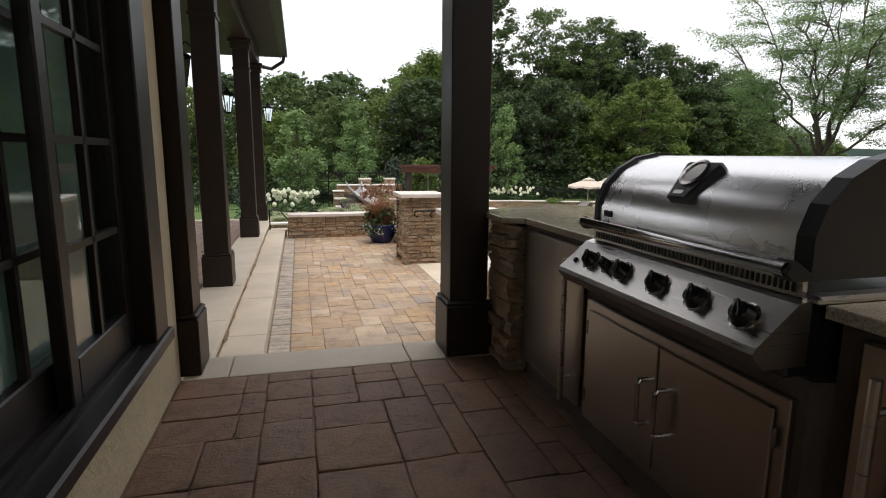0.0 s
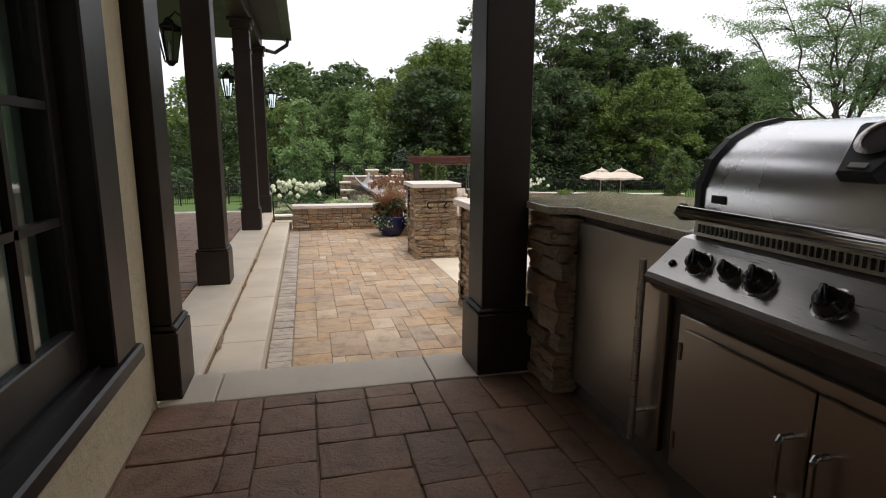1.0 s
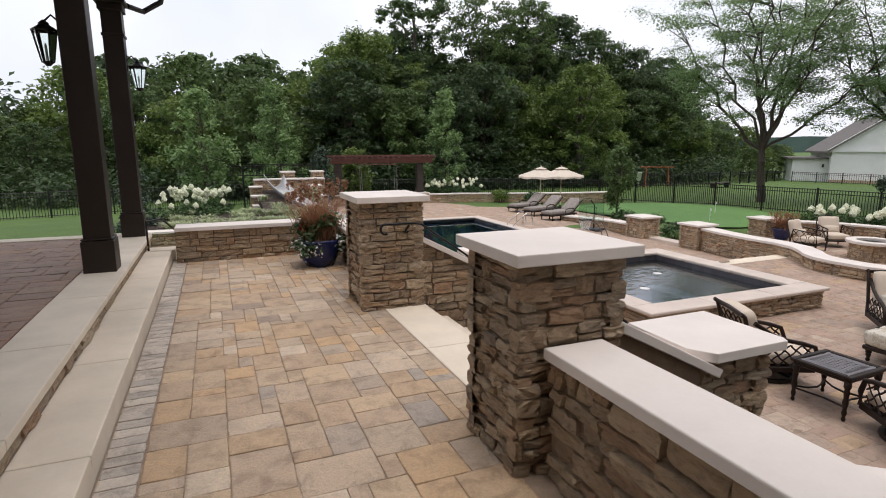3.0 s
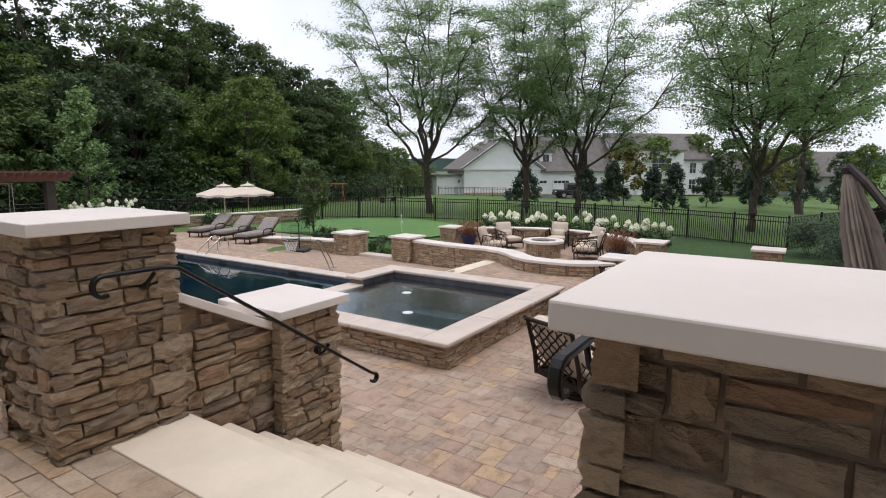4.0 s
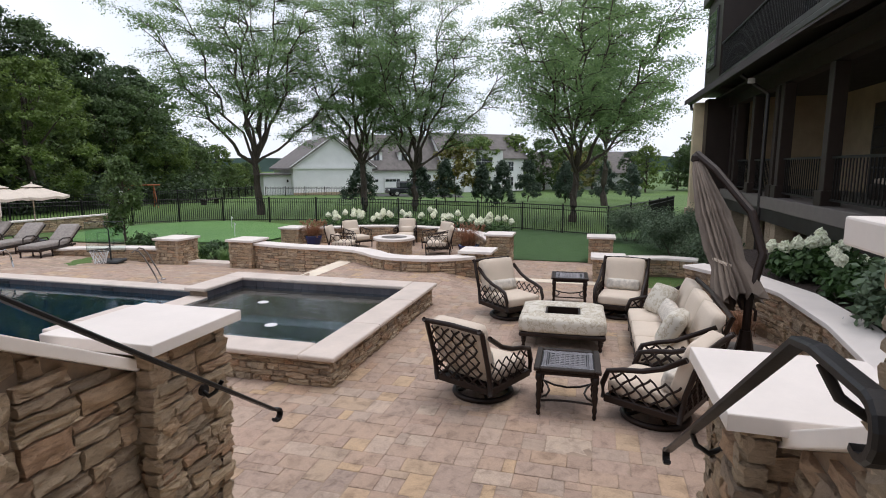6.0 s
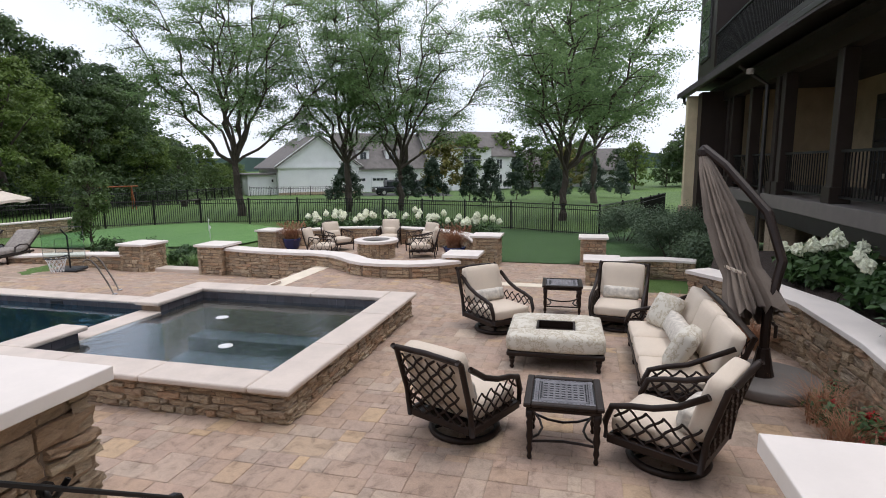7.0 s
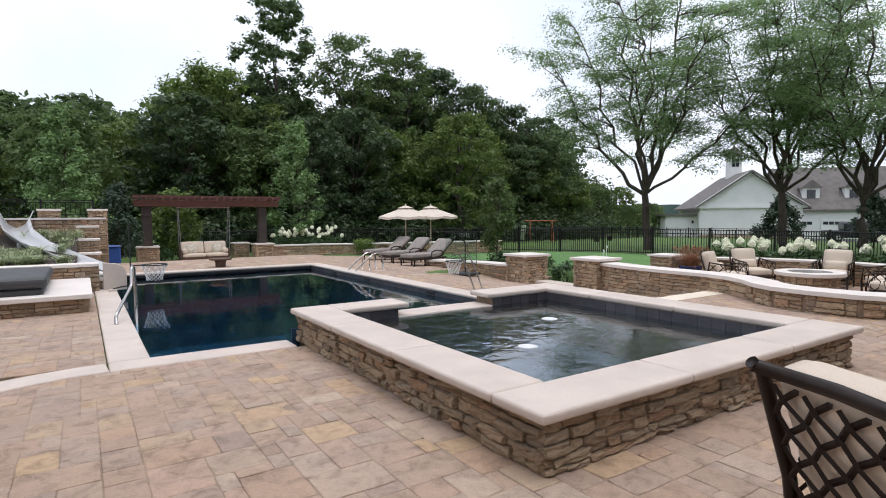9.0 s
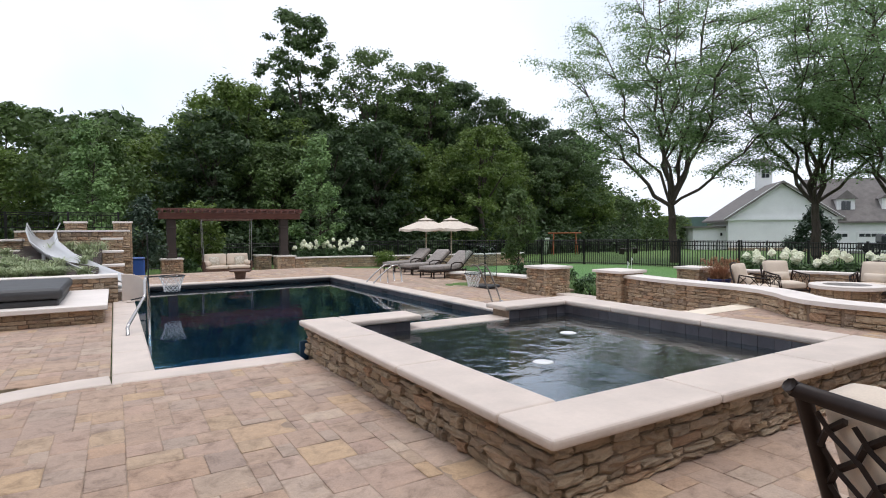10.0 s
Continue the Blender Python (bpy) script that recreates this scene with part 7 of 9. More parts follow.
# iron stair rails: a flat moulded bar with curled ends on scroll brackets
for y, s, x0, zt, x1, z1 in ((7.7, 1, 1.8, 0.43, 3.65, -0.65), (5.49, -1, 1.86, 0.46, 3.76, -0.65)):
    r = empty("stair_handrail", 2.1, y, 0.4)
    curl = [(x0 - 2.13 - 0.045 * math.sin(a), zt - 0.45 + 0.05 * math.cos(a)) for a in np.linspace(3.6, 0, 9)]
    part("bar", strap(curl + [(x0 - 2.08, zt - 0.4), (-0.06, zt - 0.4), (0.04, zt - 0.415), (x1 - 2.1, z1 - 0.4)] + [(x1 - 2.08 + 0.035 * math.sin(a), z1 - 0.44 + 0.035 * math.cos(a)) for a in np.linspace(0.3, 4.2, 8)], 0.018, 0.018), M_IRON, r)
    for x in (-0.08, 1.1):
        z = zt - 0.42 - 0.66 * max(0, x - 0.04)
        br = part("bracket", tube([(x, 0, z), (x - 0.03, 0.02 * s, z - 0.05), (x - 0.02, 0.07 * s, z - 0.085), (x + 0.01, 0.13 * s, z - 0.07)], 0.011, 6), M_IRON, r, "", True)
        part("rosette", tube([(x + 0.01, 0.115 * s, z - 0.07), (x + 0.01, 0.135 * s, z - 0.07)], 0.03, 10), M_IRON, br)
    tagged(r, "forged black iron stair handrail with scroll ends", "handrail", "stair handrails")


# ---- fence ----
def fence(path, name, label, height=1.25, pale=0.11):
    """Black iron fence: posts, two rails and pales, along the fall of the ground."""
    f = empty(name, path[0][0], path[0][1], ground_z(*path[0]))
    M0 = Matrix.Translation((-path[0][0], -path[0][1], -ground_z(*path[0])))
    pales = bmesh.new()
    for (ax, ay), (bx, by) in zip(path, path[1:]):
        L = math.hypot(bx - ax, by - ay)
        n = max(1, round(L / 2.4))
        for i in range(n):
            p0 = (ax + (bx - ax) * i / n, ay + (by - ay) * i / n)
            p1 = (ax + (bx - ax) * (i + 1) / n, ay + (by - ay) * (i + 1) / n)
            z0, z1 = ground_z(*p0), ground_z(*p1)
            part("post", turned(box(p0[0] - 0.035, p0[1] - 0.035, z0 - 0.1, p0[0] + 0.035, p0[1] + 0.035, z0 + height + 0.06), M0), M_IRON, f)
            for h in (0.14, height - 0.2, height - 0.03):
                part("rail", turned(tube([(p0[0], p0[1], z0 + h), (p1[0], p1[1], z1 + h)], 0.018, 4), M0), M_IRON, f)
            m = round(2.4 / pale)
            for k in range(1, m):
                u = k / m
                x, y, z = p0[0] + (p1[0] - p0[0]) * u, p0[1] + (p1[1] - p0[1]) * u, z0 + (z1 - z0) * u
                add(pales, box(x - 0.011, y - 0.011, z + 0.06, x + 0.011, y + 0.011, z + height))
    tagged(part("picket_infill", turned(pales, M0), M_IRON, f), kind="stuff")
    return tagged(f, label, "fence")


fence([(-14, 30), (-2, 34.5), (8, 36.5), (15, 34.5), (21.5, 29.5), (25.5, 24.7), (27.2, 17.5), (25.2, 9.0), (23.5, 5.4)], "iron_fence", "black iron picket fence round the garden")
fence([(23.5, 5.4), (29, 3.4), (36, 1.4)], "iron_fence", "black iron picket fence climbing towards the house")
fence([(59.5, 44.5), (61.5, 35)], "iron_fence", "short black iron fence before the far house", 1.1, 0.2)
fence([(26, 44), (33, 40), (42, 40), (60, 46)], "iron_fence", "distant dark fence across the field", 1.2, 0.2)


# ---- trees ----
def limb(bm, a, b, r0, r1, bend, rnd, n=5):
    a, b = Vector(a), Vector(b)
    pts = []
    for i in range(n + 1):
        u = i / n
        p = a.lerp(b, u)
        p.z += bend * math.sin(math.pi * u)
        if 0 < i < n:
            p += Vector((rnd.uniform(-1, 1), rnd.uniform(-1, 1), 0)) * (a - b).length * 0.03
        pts.append(p)
    tube(pts, r0, 6, bm, radii=[r0 + (r1 - r0) * i / n for i in range(n + 1)])
    return pts


def locust_tree(x, y, z, h, spread, seed, leaves=15000, fork=0.2, leaf=0.065, name="locust_tree", label="tall airy locust tree with spreading limbs"):
    """A vase of steep limbs under a broad dome of feathery foliage that lets the sky through."""
    rnd = random.Random(seed)
    t = empty(name, x, y, z)
    wood = bmesh.new()
    ends, radii = [], []
    r0 = 0.0125 * h + 0.02
    top = (rnd.uniform(-0.2, 0.2), rnd.uniform(-0.2, 0.2), h * fork)
    limb(wood, (0, 0, -0.2), top, r0 * 1.25, r0 * 0.9, 0, rnd)
    n = 11
    for k in range(n):
        a = 2 * math.pi * (k * 0.382 + rnd.uniform(-0.06, 0.06))
        f = 0.12 + 0.88 * (k + 0.5) / n
        out, up = spread * f * rnd.uniform(0.85, 1.0), h * (0.97 - 0.42 * f ** 2.2) * rnd.uniform(0.95, 1.02)
        tip = (top[0] + out * math.cos(a), top[1] + out * math.sin(a), up)
        pts = limb(wood, top, tip, r0 * rnd.uniform(0.42, 0.58), 0.025, -h * 0.045 * f, rnd, 9)
        for q in range(3, 10):
            base = pts[q]
            for _ in range(3):
                b = a + rnd.uniform(-1.5, 1.5)
                l = spread * rnd.uniform(0.16, 0.36)
                rise = rnd.uniform(-0.02, 0.085) * h
                e = (base.x + l * math.cos(b), base.y + l * math.sin(b), min(base.z + rise, h))
                sp = limb(wood, base, e, 0.035, 0.007, 0.12, rnd, 3)
                for p in (sp[1], sp[2], sp[3], sp[3]):
                    for _ in range(2):
                        ends.append((p.x + rnd.uniform(-0.45, 0.45), p.y + rnd.uniform(-0.45, 0.45), p.z + rnd.uniform(-0.2, 0.25)))
                        radii.append(rnd.uniform(0.3, 0.7))
    part("trunk", wood, M_BARK, t, "dark forking trunk and limbs")
    v, f = leaf_cloud(ends, radii, leaves, leaf, seed, 0.3, (1.2, 1.2, 0.5))
    cloud_mesh("crown", v, f, M_LOCUST, t, "thin layered light green foliage")
    return tagged(t, label, "tree", "garden trees")


locust_tree(30.5, 25.8, ground_z(30.5, 25.8), 15.4, 6.6, 1, 78000, 0.2, 0.058)
locust_tree(34.5, 20.6, ground_z(34.5, 20.6), 14.0, 5.0, 2, 52000, 0.22, 0.058)
locust_tree(36.0, 17.6, ground_z(36, 17.6), 14.2, 6.2, 3, 62000, 0.19, 0.058)
locust_tree(30.6, 7.1, ground_z(30.6, 7.1), 12.9, 6.2, 4, 66000, 0.2, 0.062, label="broad locust tree with low spreading limbs")
locust_tree(46, 5.2, ground_z(46, 5.2), 16, 5.5, 5, 12000, 0.3, 0.15)


def wood_tree(seed, h, w, mat_, leaves, leaf, bare=0.12, clumps=210):
    """A woodland tree: uneven crown of leaf clumps on rising limbs."""
    rnd = random.Random(seed)
    t = empty("woodland_tree")
    wood = bmesh.new()
    limb(wood, (0, 0, -0.3), (rnd.uniform(-0.4, 0.4), rnd.uniform(-0.4, 0.4), h * 0.75), 0.28, 0.06, 0, rnd, 6)
    cs, rs = [], []
    for k in range(clumps):
        u = rnd.random() ** 0.8
        z = h * (bare + (0.98 - bare) * u)
        env = 1.05 * w * math.sqrt(max(0.04, 1 - ((u - 0.42) / 0.6) ** 2))
        a, r = rnd.uniform(0, 2 * math.pi), env * math.sqrt(rnd.random())
        c = (r * math.cos(a), r * math.sin(a), z)
        cs.append(c)
        rs.append(rnd.uniform(0.4, 1.15) * w * 0.17)
        if k % 12 == 0:
            limb(wood, (0, 0, z * 0.6), c, 0.09, 0.02, 0.2, rnd, 3)
    part("trunk", wood, M_BARK, t)
    v, f = leaf_cloud(cs, rs, leaves, leaf, seed, 0.5, (1.15, 1.15, 0.7))
    cloud_mesh("crown", v, f, mat_, t, "dense leafy crown")
    return tagged(t, "leafy woodland tree in summer green", "tree", "woodland trees")


def plant(protos, spots, wr):
    """Sets copies of a few trees at the given places, turned and scaled by chance."""
    fresh = list(range(len(protos)))
    for x, y, s in spots:
        m = pose(x, y, ground_z(x, y) - 0.3, 0, 0, wr.uniform(0, 360))
        sx, sy = s * wr.uniform(0.92, 1.12), s * wr.uniform(0.92, 1.12)
        if fresh:
            k = fresh.pop()
            protos[k].matrix_basis = m @ Matrix.Diagonal((sx, sy, s, 1))
        else:
            copy_thing(protos[wr.randrange(len(protos))], m).scale = (sx, sy, s)


wr = random.Random(77)
FRONT = [wood_tree(201, 12, 4.2, M_LEAF, 12000, 0.165), wood_tree(203, 11, 4.6, M_LEAF_LIGHT, 12000, 0.165), wood_tree(204, 13, 3.8, M_LEAF_DARK, 12000, 0.165), wood_tree(206, 12, 4.4, M_LEAF, 12000, 0.165), wood_tree(207, 11, 4.2, M_LEAF_MID, 12000, 0.165)]
spots = [(-36 + k * 4.4 + wr.uniform(-1.2, 1.2), 46 + wr.uniform(-2.5, 2.5) + 0.012 * (k - 9) ** 2, wr.uniform(0.72, 0.98) * (0.6 if k < 7 else 0.84 if k < 11 else 1)) for k in range(20)]
spots += [(3, 42, 0.74), (9.5, 43, 0.76), (13, 42, 0.72), (17.0, 42.5, 0.7), (21, 44, 0.8), (24.5, 46, 0.85), (29, 46, 0.75), (33, 47.5, 0.78)]
plant(FRONT, spots, wr)
MIDDLE = [wood_tree(211, 12, 4.2, M_LEAF, 6300, 0.21), wood_tree(212, 13, 4.0, M_LEAF_DARK, 6300, 0.21), wood_tree(213, 12, 4.4, M_LEAF_MID, 6300, 0.21), wood_tree(214, 12, 4.4, M_LEAF_LIGHT, 6300, 0.21)]
spots = [(-44 + k * 4.6 + wr.uniform(-1.5, 1.5), 53 + wr.uniform(-2, 2) + 0.012 * (k - 9) ** 2, wr.uniform(1.0, 1.15) * (0.52 if k < 8 else 0.8 if k < 12 else 1)) for k in range(22)]
spots += [(28, 53, 1.22), (32, 54, 1.15), (36, 54, 1.12), (40, 53, 1.02), (44, 52, 0.92), (47.5, 53, 0.85), (51, 53, 0.74), (55, 54, 0.64), (59, 55, 0.5), (42, 47, 0.66), (47, 48, 0.6), (53, 49, 0.5), (57, 48, 0.33), (61, 49.5, 0.36), (65, 51, 0.38), (69, 53, 0.38)]
plant(MIDDLE, spots, wr)
# tall open trees that stand over the wood
TALL = [wood_tree(221, 20.0, 3.7, M_LEAF, 13000, 0.15, 0.3, 120), wood_tree(222, 18.2, 4.2, M_LEAF_MID, 13000, 0.13, 0.2), wood_tree(223, 17.6, 3.6, M_LEAF_MID, 12000, 0.13, 0.2), wood_tree(224, 16.8, 4.4, M_LEAF_DARK, 15000, 0.16, 0.2), wood_tree(225, 15.6, 4.4, M_LEAF, 13000, 0.16, 0.2), wood_tree(226, 14.2, 4.4, M_LEAF_DARK, 13000, 0.16, 0.15), wood_tree(227, 10.6, 3.9, M_LEAF_LIGHT, 14000, 0.13, 0.12, 110), wood_tree(228, 12.4, 4.4, M_LEAF_LIGHT, 14000, 0.13, 0.12, 120)]
for t_, (x, y) in zip(TALL, ((16.9, 49.5), (23.8, 50.5), (28.6, 50.0), (33.2, 52.0), (37.4, 51.5), (41.5, 51.0), (29.5, 42.5), (11.8, 45.5))):
    t_.matrix_basis = pose(x, y, ground_z(x, y) - 0.3)
BACK = [wood_tree(231, 12, 4.4, M_LEAF_DARK, 3200, 0.32), wood_tree(232, 12, 4.4, M_LEAF, 3200, 0.32), wood_tree(233, 12, 4.2, M_LEAF_LIGHT, 3200, 0.32)]
spots = [(-50 + k * 6.2 + wr.uniform(-2, 2), 62 + wr.uniform(-3, 3), wr.uniform(1.06, 1.2) * (0.5 if k < 7 else 0.9 if k < 10 else 1)) for k in range(17)]
spots += [(64 + 50 * k / 15 + wr.uniform(-2, 2), 56 + 60 * k / 15 + wr.uniform(-3, 3), wr.uniform(0.5, 0.75)) for k in range(16)]
spots += [(-24 - k * 5 + wr.uniform(-2, 2), 44 - k * 5 + wr.uniform(-2, 2), wr.uniform(0.42, 0.6)) for k in range(9)]
spots += [(84 + wr.uniform(-4, 8) + 1.2 * k, 30 - k * 3.6 + wr.uniform(-2, 2), wr.uniform(0.55, 0.85)) for k in range(26)]
plant(BACK, spots, wr)
# undergrowth along the wood's edge
uc = [(x, 41 + 0.01 * (x - 5) ** 2 * 0.3 + wr.uniform(-1.5, 2), ground_z(x, 41) + wr.uniform(0.3, 1.8)) for x in np.linspace(-40, 52, 130)]
v, f = leaf_cloud(uc, [wr.uniform(0.9, 1.9) for _ in uc], 40000, 0.15, 301, 0.5)
tagged(cloud_mesh("undergrowth", v, f, M_LEAF_DARK), "dark leafy undergrowth along the edge of the wood", "undergrowth", kind="stuff")
# trunkless dark leaves added to fill crown gaps with the wood's shade
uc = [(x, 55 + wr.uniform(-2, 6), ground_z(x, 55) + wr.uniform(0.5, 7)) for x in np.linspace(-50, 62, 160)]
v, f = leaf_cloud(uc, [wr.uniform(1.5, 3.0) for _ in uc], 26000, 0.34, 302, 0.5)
tagged(cloud_mesh("deep_wood_fill", v, f, M_LEAF_DARK), "dark leaf fill standing for the shaded depth behind the first trees", "wood", kind="stuff")
# distant ridge, with the haze put into its blue-green colour
rb = bmesh.new()
lo, hi = [], []
for k in range(60):
    a = radians(-20 + k * 2.6)
    r = 420
    lo.append(rb.verts.new((r * math.sin(a), r * math.cos(a), -12)))
    hi.append(rb.verts.new((r * math.sin(a), r * math.cos(a), 7 + 5 * noise.noise(Vector((k * 0.21, 0, 0))) + 3 * noise.noise(Vector((k * 0.9, 3, 0))))))
for k in range(59):
    rb.faces.new((lo[k], lo[k + 1], hi[k + 1], hi[k]))
tagged(link_mesh("backdrop_ridge", rb, plain("far_wooded_ridge", (0.075, 0.115, 0.105), 1.0, 0, 0.3, 0.06, 0)), "far hazy wooded ridge", "ridge", kind="structure")


def young_tree(x, y, z, h, w, seed, mat_=None, conic=True, leaves=5200, leaf=0.085, name="young_tree", label="slender young ornamental tree with light foliage"):
    rnd = random.Random(seed)
    t = empty(name, x, y, z)
    wood = bmesh.new()
    limb(wood, (0, 0, -0.1), (0, 0, h * 0.9), 0.05, 0.012, 0, rnd, 6)
    cs, rs = [], []
    for k in range(64):
        u = rnd.random()
        zz = h * (0.16 + 0.84 * u)
        env = w * ((1 - u) ** 0.8 + 0.08) if conic else w * math.sin(math.pi * (0.12 + 0.8 * u))
        a = rnd.uniform(0, 2 * math.pi)
        r = env * rnd.uniform(0.35, 1.0)
        c = (r * math.cos(a), r * math.sin(a), zz)
        cs.append(c)
        rs.append(rnd.uniform(0.12, 0.3) * (0.5 + w * 0.5))
        limb(wood, (0, 0, max(0.1, zz - 0.3)), c, 0.014, 0.005, 0.02, rnd, 2)
    part("trunk", wood, M_BARK, t)
    v, f = leaf_cloud(cs, rs, leaves, leaf, seed, 0.5)
    cloud_mesh("crown", v, f, mat_ or M_YOUNG, t, "open leafy crown")
    return tagged(t, label, "tree", "young garden trees")


young_tree(13.0, 33.2, ground_z(13, 33.2), 6.3, 1.5, 401, M_YOUNG, True, 9000, 0.08)
young_tree(3.5, 34.5, ground_z(3.5, 34.5), 6.4, 1.9, 402, M_YOUNG, True, 9000, 0.08)
young_tree(-0.1, 24.5, -1.7, 4.7, 1.2, 403, M_YOUNG, False, 5200, 0.07)
young_tree(16.8, 22.2, ground_z(16.8, 22.2), 2.95, 0.78, 404, M_LEAF_MID, False, 4200, 0.06)
young_tree(-1.9, 20.5, -1.65, 2.6, 0.55, 405, M_CONIFER, True, 3000, 0.05, label="small blue-green conifer beside the steps", name="conifer")
young_tree(7.7, 33.6, ground_z(7.7, 33.6), 3.0, 1.3, 406, M_LEAF_LIGHT, False, 3500, 0.09)
young_tree(5.2, 30.5, ground_z(5.2, 30.5), 2.9, 0.9, 407, M_CONIFER, True, 4500, 0.06, label="dark conifer beside the pergola", name="conifer")
for x, y, h, w, s in ((43, 19.5, 4.4, 1.7, 1), (46, 18.2, 4.6, 1.8, 2), (48, 15.5, 4.2, 1.6, 3), (40, 12.4, 4.3, 1.5, 4), (41.5, 24.0, 4.0, 2.2, 5), (52, 12, 5, 2, 6), (56, 8.5, 5, 2, 7), (50, 8.5, 4.4, 1.7, 8), (60, 5, 5, 2.2, 9), (37, -1.0, 5.2, 1.9, 10), (58, 2.5, 4.6, 1.8, 11)):
    young_tree(x, y, ground_z(x, y), h * 0.75, w * 0.72, 410 + s, M_CONIFER, True, 6500, 0.085, name="spruce", label="dark green spruce on the far lawn")
for x, y, s in ((48.3, 17.9, 2), (66, 8, 3)):
    young_tree(x, y, ground_z(x, y), 5.5, 2.2, 430 + s, M_YELLOWLEAF, False, 2600, 0.16, label="yellowing young tree on the far lawn")


# ---- shrubs and flowers ----
def shrub(x, y, z, r, h, seed, mat_, leaves=2600, leaf=0.045, label="rounded grey-green garden shrub", name="shrub", group="garden shrubs"):
    rnd = random.Random(seed)
    t = empty(name, x, y, z)
    st = bmesh.new()
    cs, rs = [], []
    for k in range(26):
        a, u = rnd.uniform(0, 2 * math.pi), rnd.random()
        rr = r * math.sqrt(u) * 0.8
        zz = h * (0.35 + 0.55 * rnd.random() * math.sqrt(max(0.05, 1 - u * 0.7)))
        cs.append((rr * math.cos(a), rr * math.sin(a), zz))
        rs.append(rnd.uniform(0.22, 0.36) * min(r, h))
        if k < 7:
            tube([(rr * 0.2 * math.cos(a), rr * 0.2 * math.sin(a), -0.03), (rr * math.cos(a), rr * math.sin(a), zz)], 0.012, 4, st)
    part("stem", st, M_BARK, t)
    v, f = leaf_cloud(cs, rs, leaves, leaf, seed, 0.6)
    cloud_mesh("foliage", v, f, mat_, t)
    return tagged(t, label, "shrub", group)


def hydrangea(x, y, z, r, h, seed, blooms=9, leaf=0.06, bloom=0.11, leaves=1400):
    rnd = random.Random(seed)
    t = shrub(x, y, z, r, h * 0.85, seed, M_HYDLEAF, leaves, leaf, "hydrangea bush with large cream flower heads", "hydrangea", "hydrangeas")
    for k in range(blooms):
        a, rr = rnd.uniform(0, 2 * math.pi), r * math.sqrt(rnd.random()) * 0.95
        zz = h * rnd.uniform(0.92, 1.2) * (1 - 0.2 * (rr / r) ** 2)
        head = bmesh.new()
        bmesh.ops.create_icosphere(head, subdivisions=3, radius=1.0)
        off = Vector((seed % 17, k * 3.1, 0))
        for v in head.verts:
            n = v.co.normalized()
            r_ = 1.0 + 0.34 * noise.noise(n * 2.0 + off) + 0.42 * noise.noise(n * 5.5 + off) + 0.2 * noise.noise(n * 11.0 + off)
            taper = 1.0 - 0.42 * max(0.0, n.z)
            v.co = Vector((n.x * r_ * taper, n.y * r_ * taper, n.z * r_ * 1.15)) * bloom * 0.85
        turned(head, Matrix.Translation((rr * math.cos(a), rr * math.sin(a), zz)))
        part("flower_head", head, M_BLOOM, t, "large cream flower head")
    return t


def tuft(x, y, z, n, spread, h, width, seed, mat_, name="ornamental_grass", label="clump of arching ornamental grass", lean=0.35):
    v, f = blades(n, spread, h, width, lean, seed)
    ob = cloud_mesh(name, v, f, mat_)
    ob.matrix_basis = pose(x, y, z)
    return tagged(ob, label, "grass", "ornamental grasses")


hr = random.Random(5)
for k, a in enumerate(np.linspace(-44, 40, 12)):
    rr = 4.95 + hr.uniform(-0.25, 0.25)
    x, y = 16.65 + rr * math.cos(radians(a)), 12.8 + rr * math.sin(radians(a))
    hydrangea(x, y, ground_z(x, y), 0.62, 1.0, 500 + k, hr.randint(3, 5), 0.055, 0.12, 1500)
for k, (x, y) in enumerate(((11.7, 32.0), (12.5, 31.9), (13.3, 31.8), (14.1, 31.5), (0.0, 21.6), (-0.5, 22.5), (0.3, 23.0), (-0.9, 21.3))):
    hydrangea(x, y, ground_z(x, y) if y > 27 else -1.65, 0.6, 1.15 if y > 27 else 1.35, 530 + k, 11, 0.055, 0.095, 1300)
for x, y, r, h, s in ((18.7, 3.45, 1.25, 1.6, 1), (20.6, 3.5, 1.15, 1.7, 2), (16.8, 3.0, 0.85, 1.1, 3), (22.4, 4.6, 1.0, 1.6, 4)):
    shrub(x, y, ground_z(x, y), r, h, 560 + s, M_SHRUB, 11000, 0.032, "broad rounded grey-green shrub by the porch")
for x, y, r, h, s in ((15.2, 17.2, 0.5, 0.6, 1), (14.9, 29.6, 0.6, 0.8, 2), (16.5, 29.0, 0.5, 0.7, 3), (8.2, 32.9, 0.5, 0.6, 4), (6.9, 32.7, 0.5, 0.6, 5), (15.0, 19.6, 0.55, 0.65, 6), (15.8, 19.0, 0.5, 0.6, 7)):
    shrub(x, y, ground_z(x, y), r, h, 570 + s, M_HYDLEAF if s != 2 else M_LEAF_LIGHT, 1400, 0.045, "low green shrub by the garden wall")
tuft(14.85, 16.6, Z_LOW - 0.04, 260, 0.55, 0.7, 0.006, 581, M_YOUNG)
tuft(15.5, 17.9, Z_LOW - 0.04, 240, 0.55, 0.68, 0.006, 582, M_YOUNG)
gr_ = random.Random(9)
for k in range(120):
    x, y = gr_.uniform(-1.0, 3.75), 19.3 + 5.0 * gr_.random() ** 1.5
    if (2.3 < x < 3.2 and y > 22.2) or (x < 1.9 and y > 21.4):
        continue
    tuft(x, y, -1.13 + (y - 19.1) * 0.064, 70, 0.46, 0.5, 0.016, 600 + k, M_STRIPEGRASS, label="clump of striped pale green grass in the bed", lean=0.6)
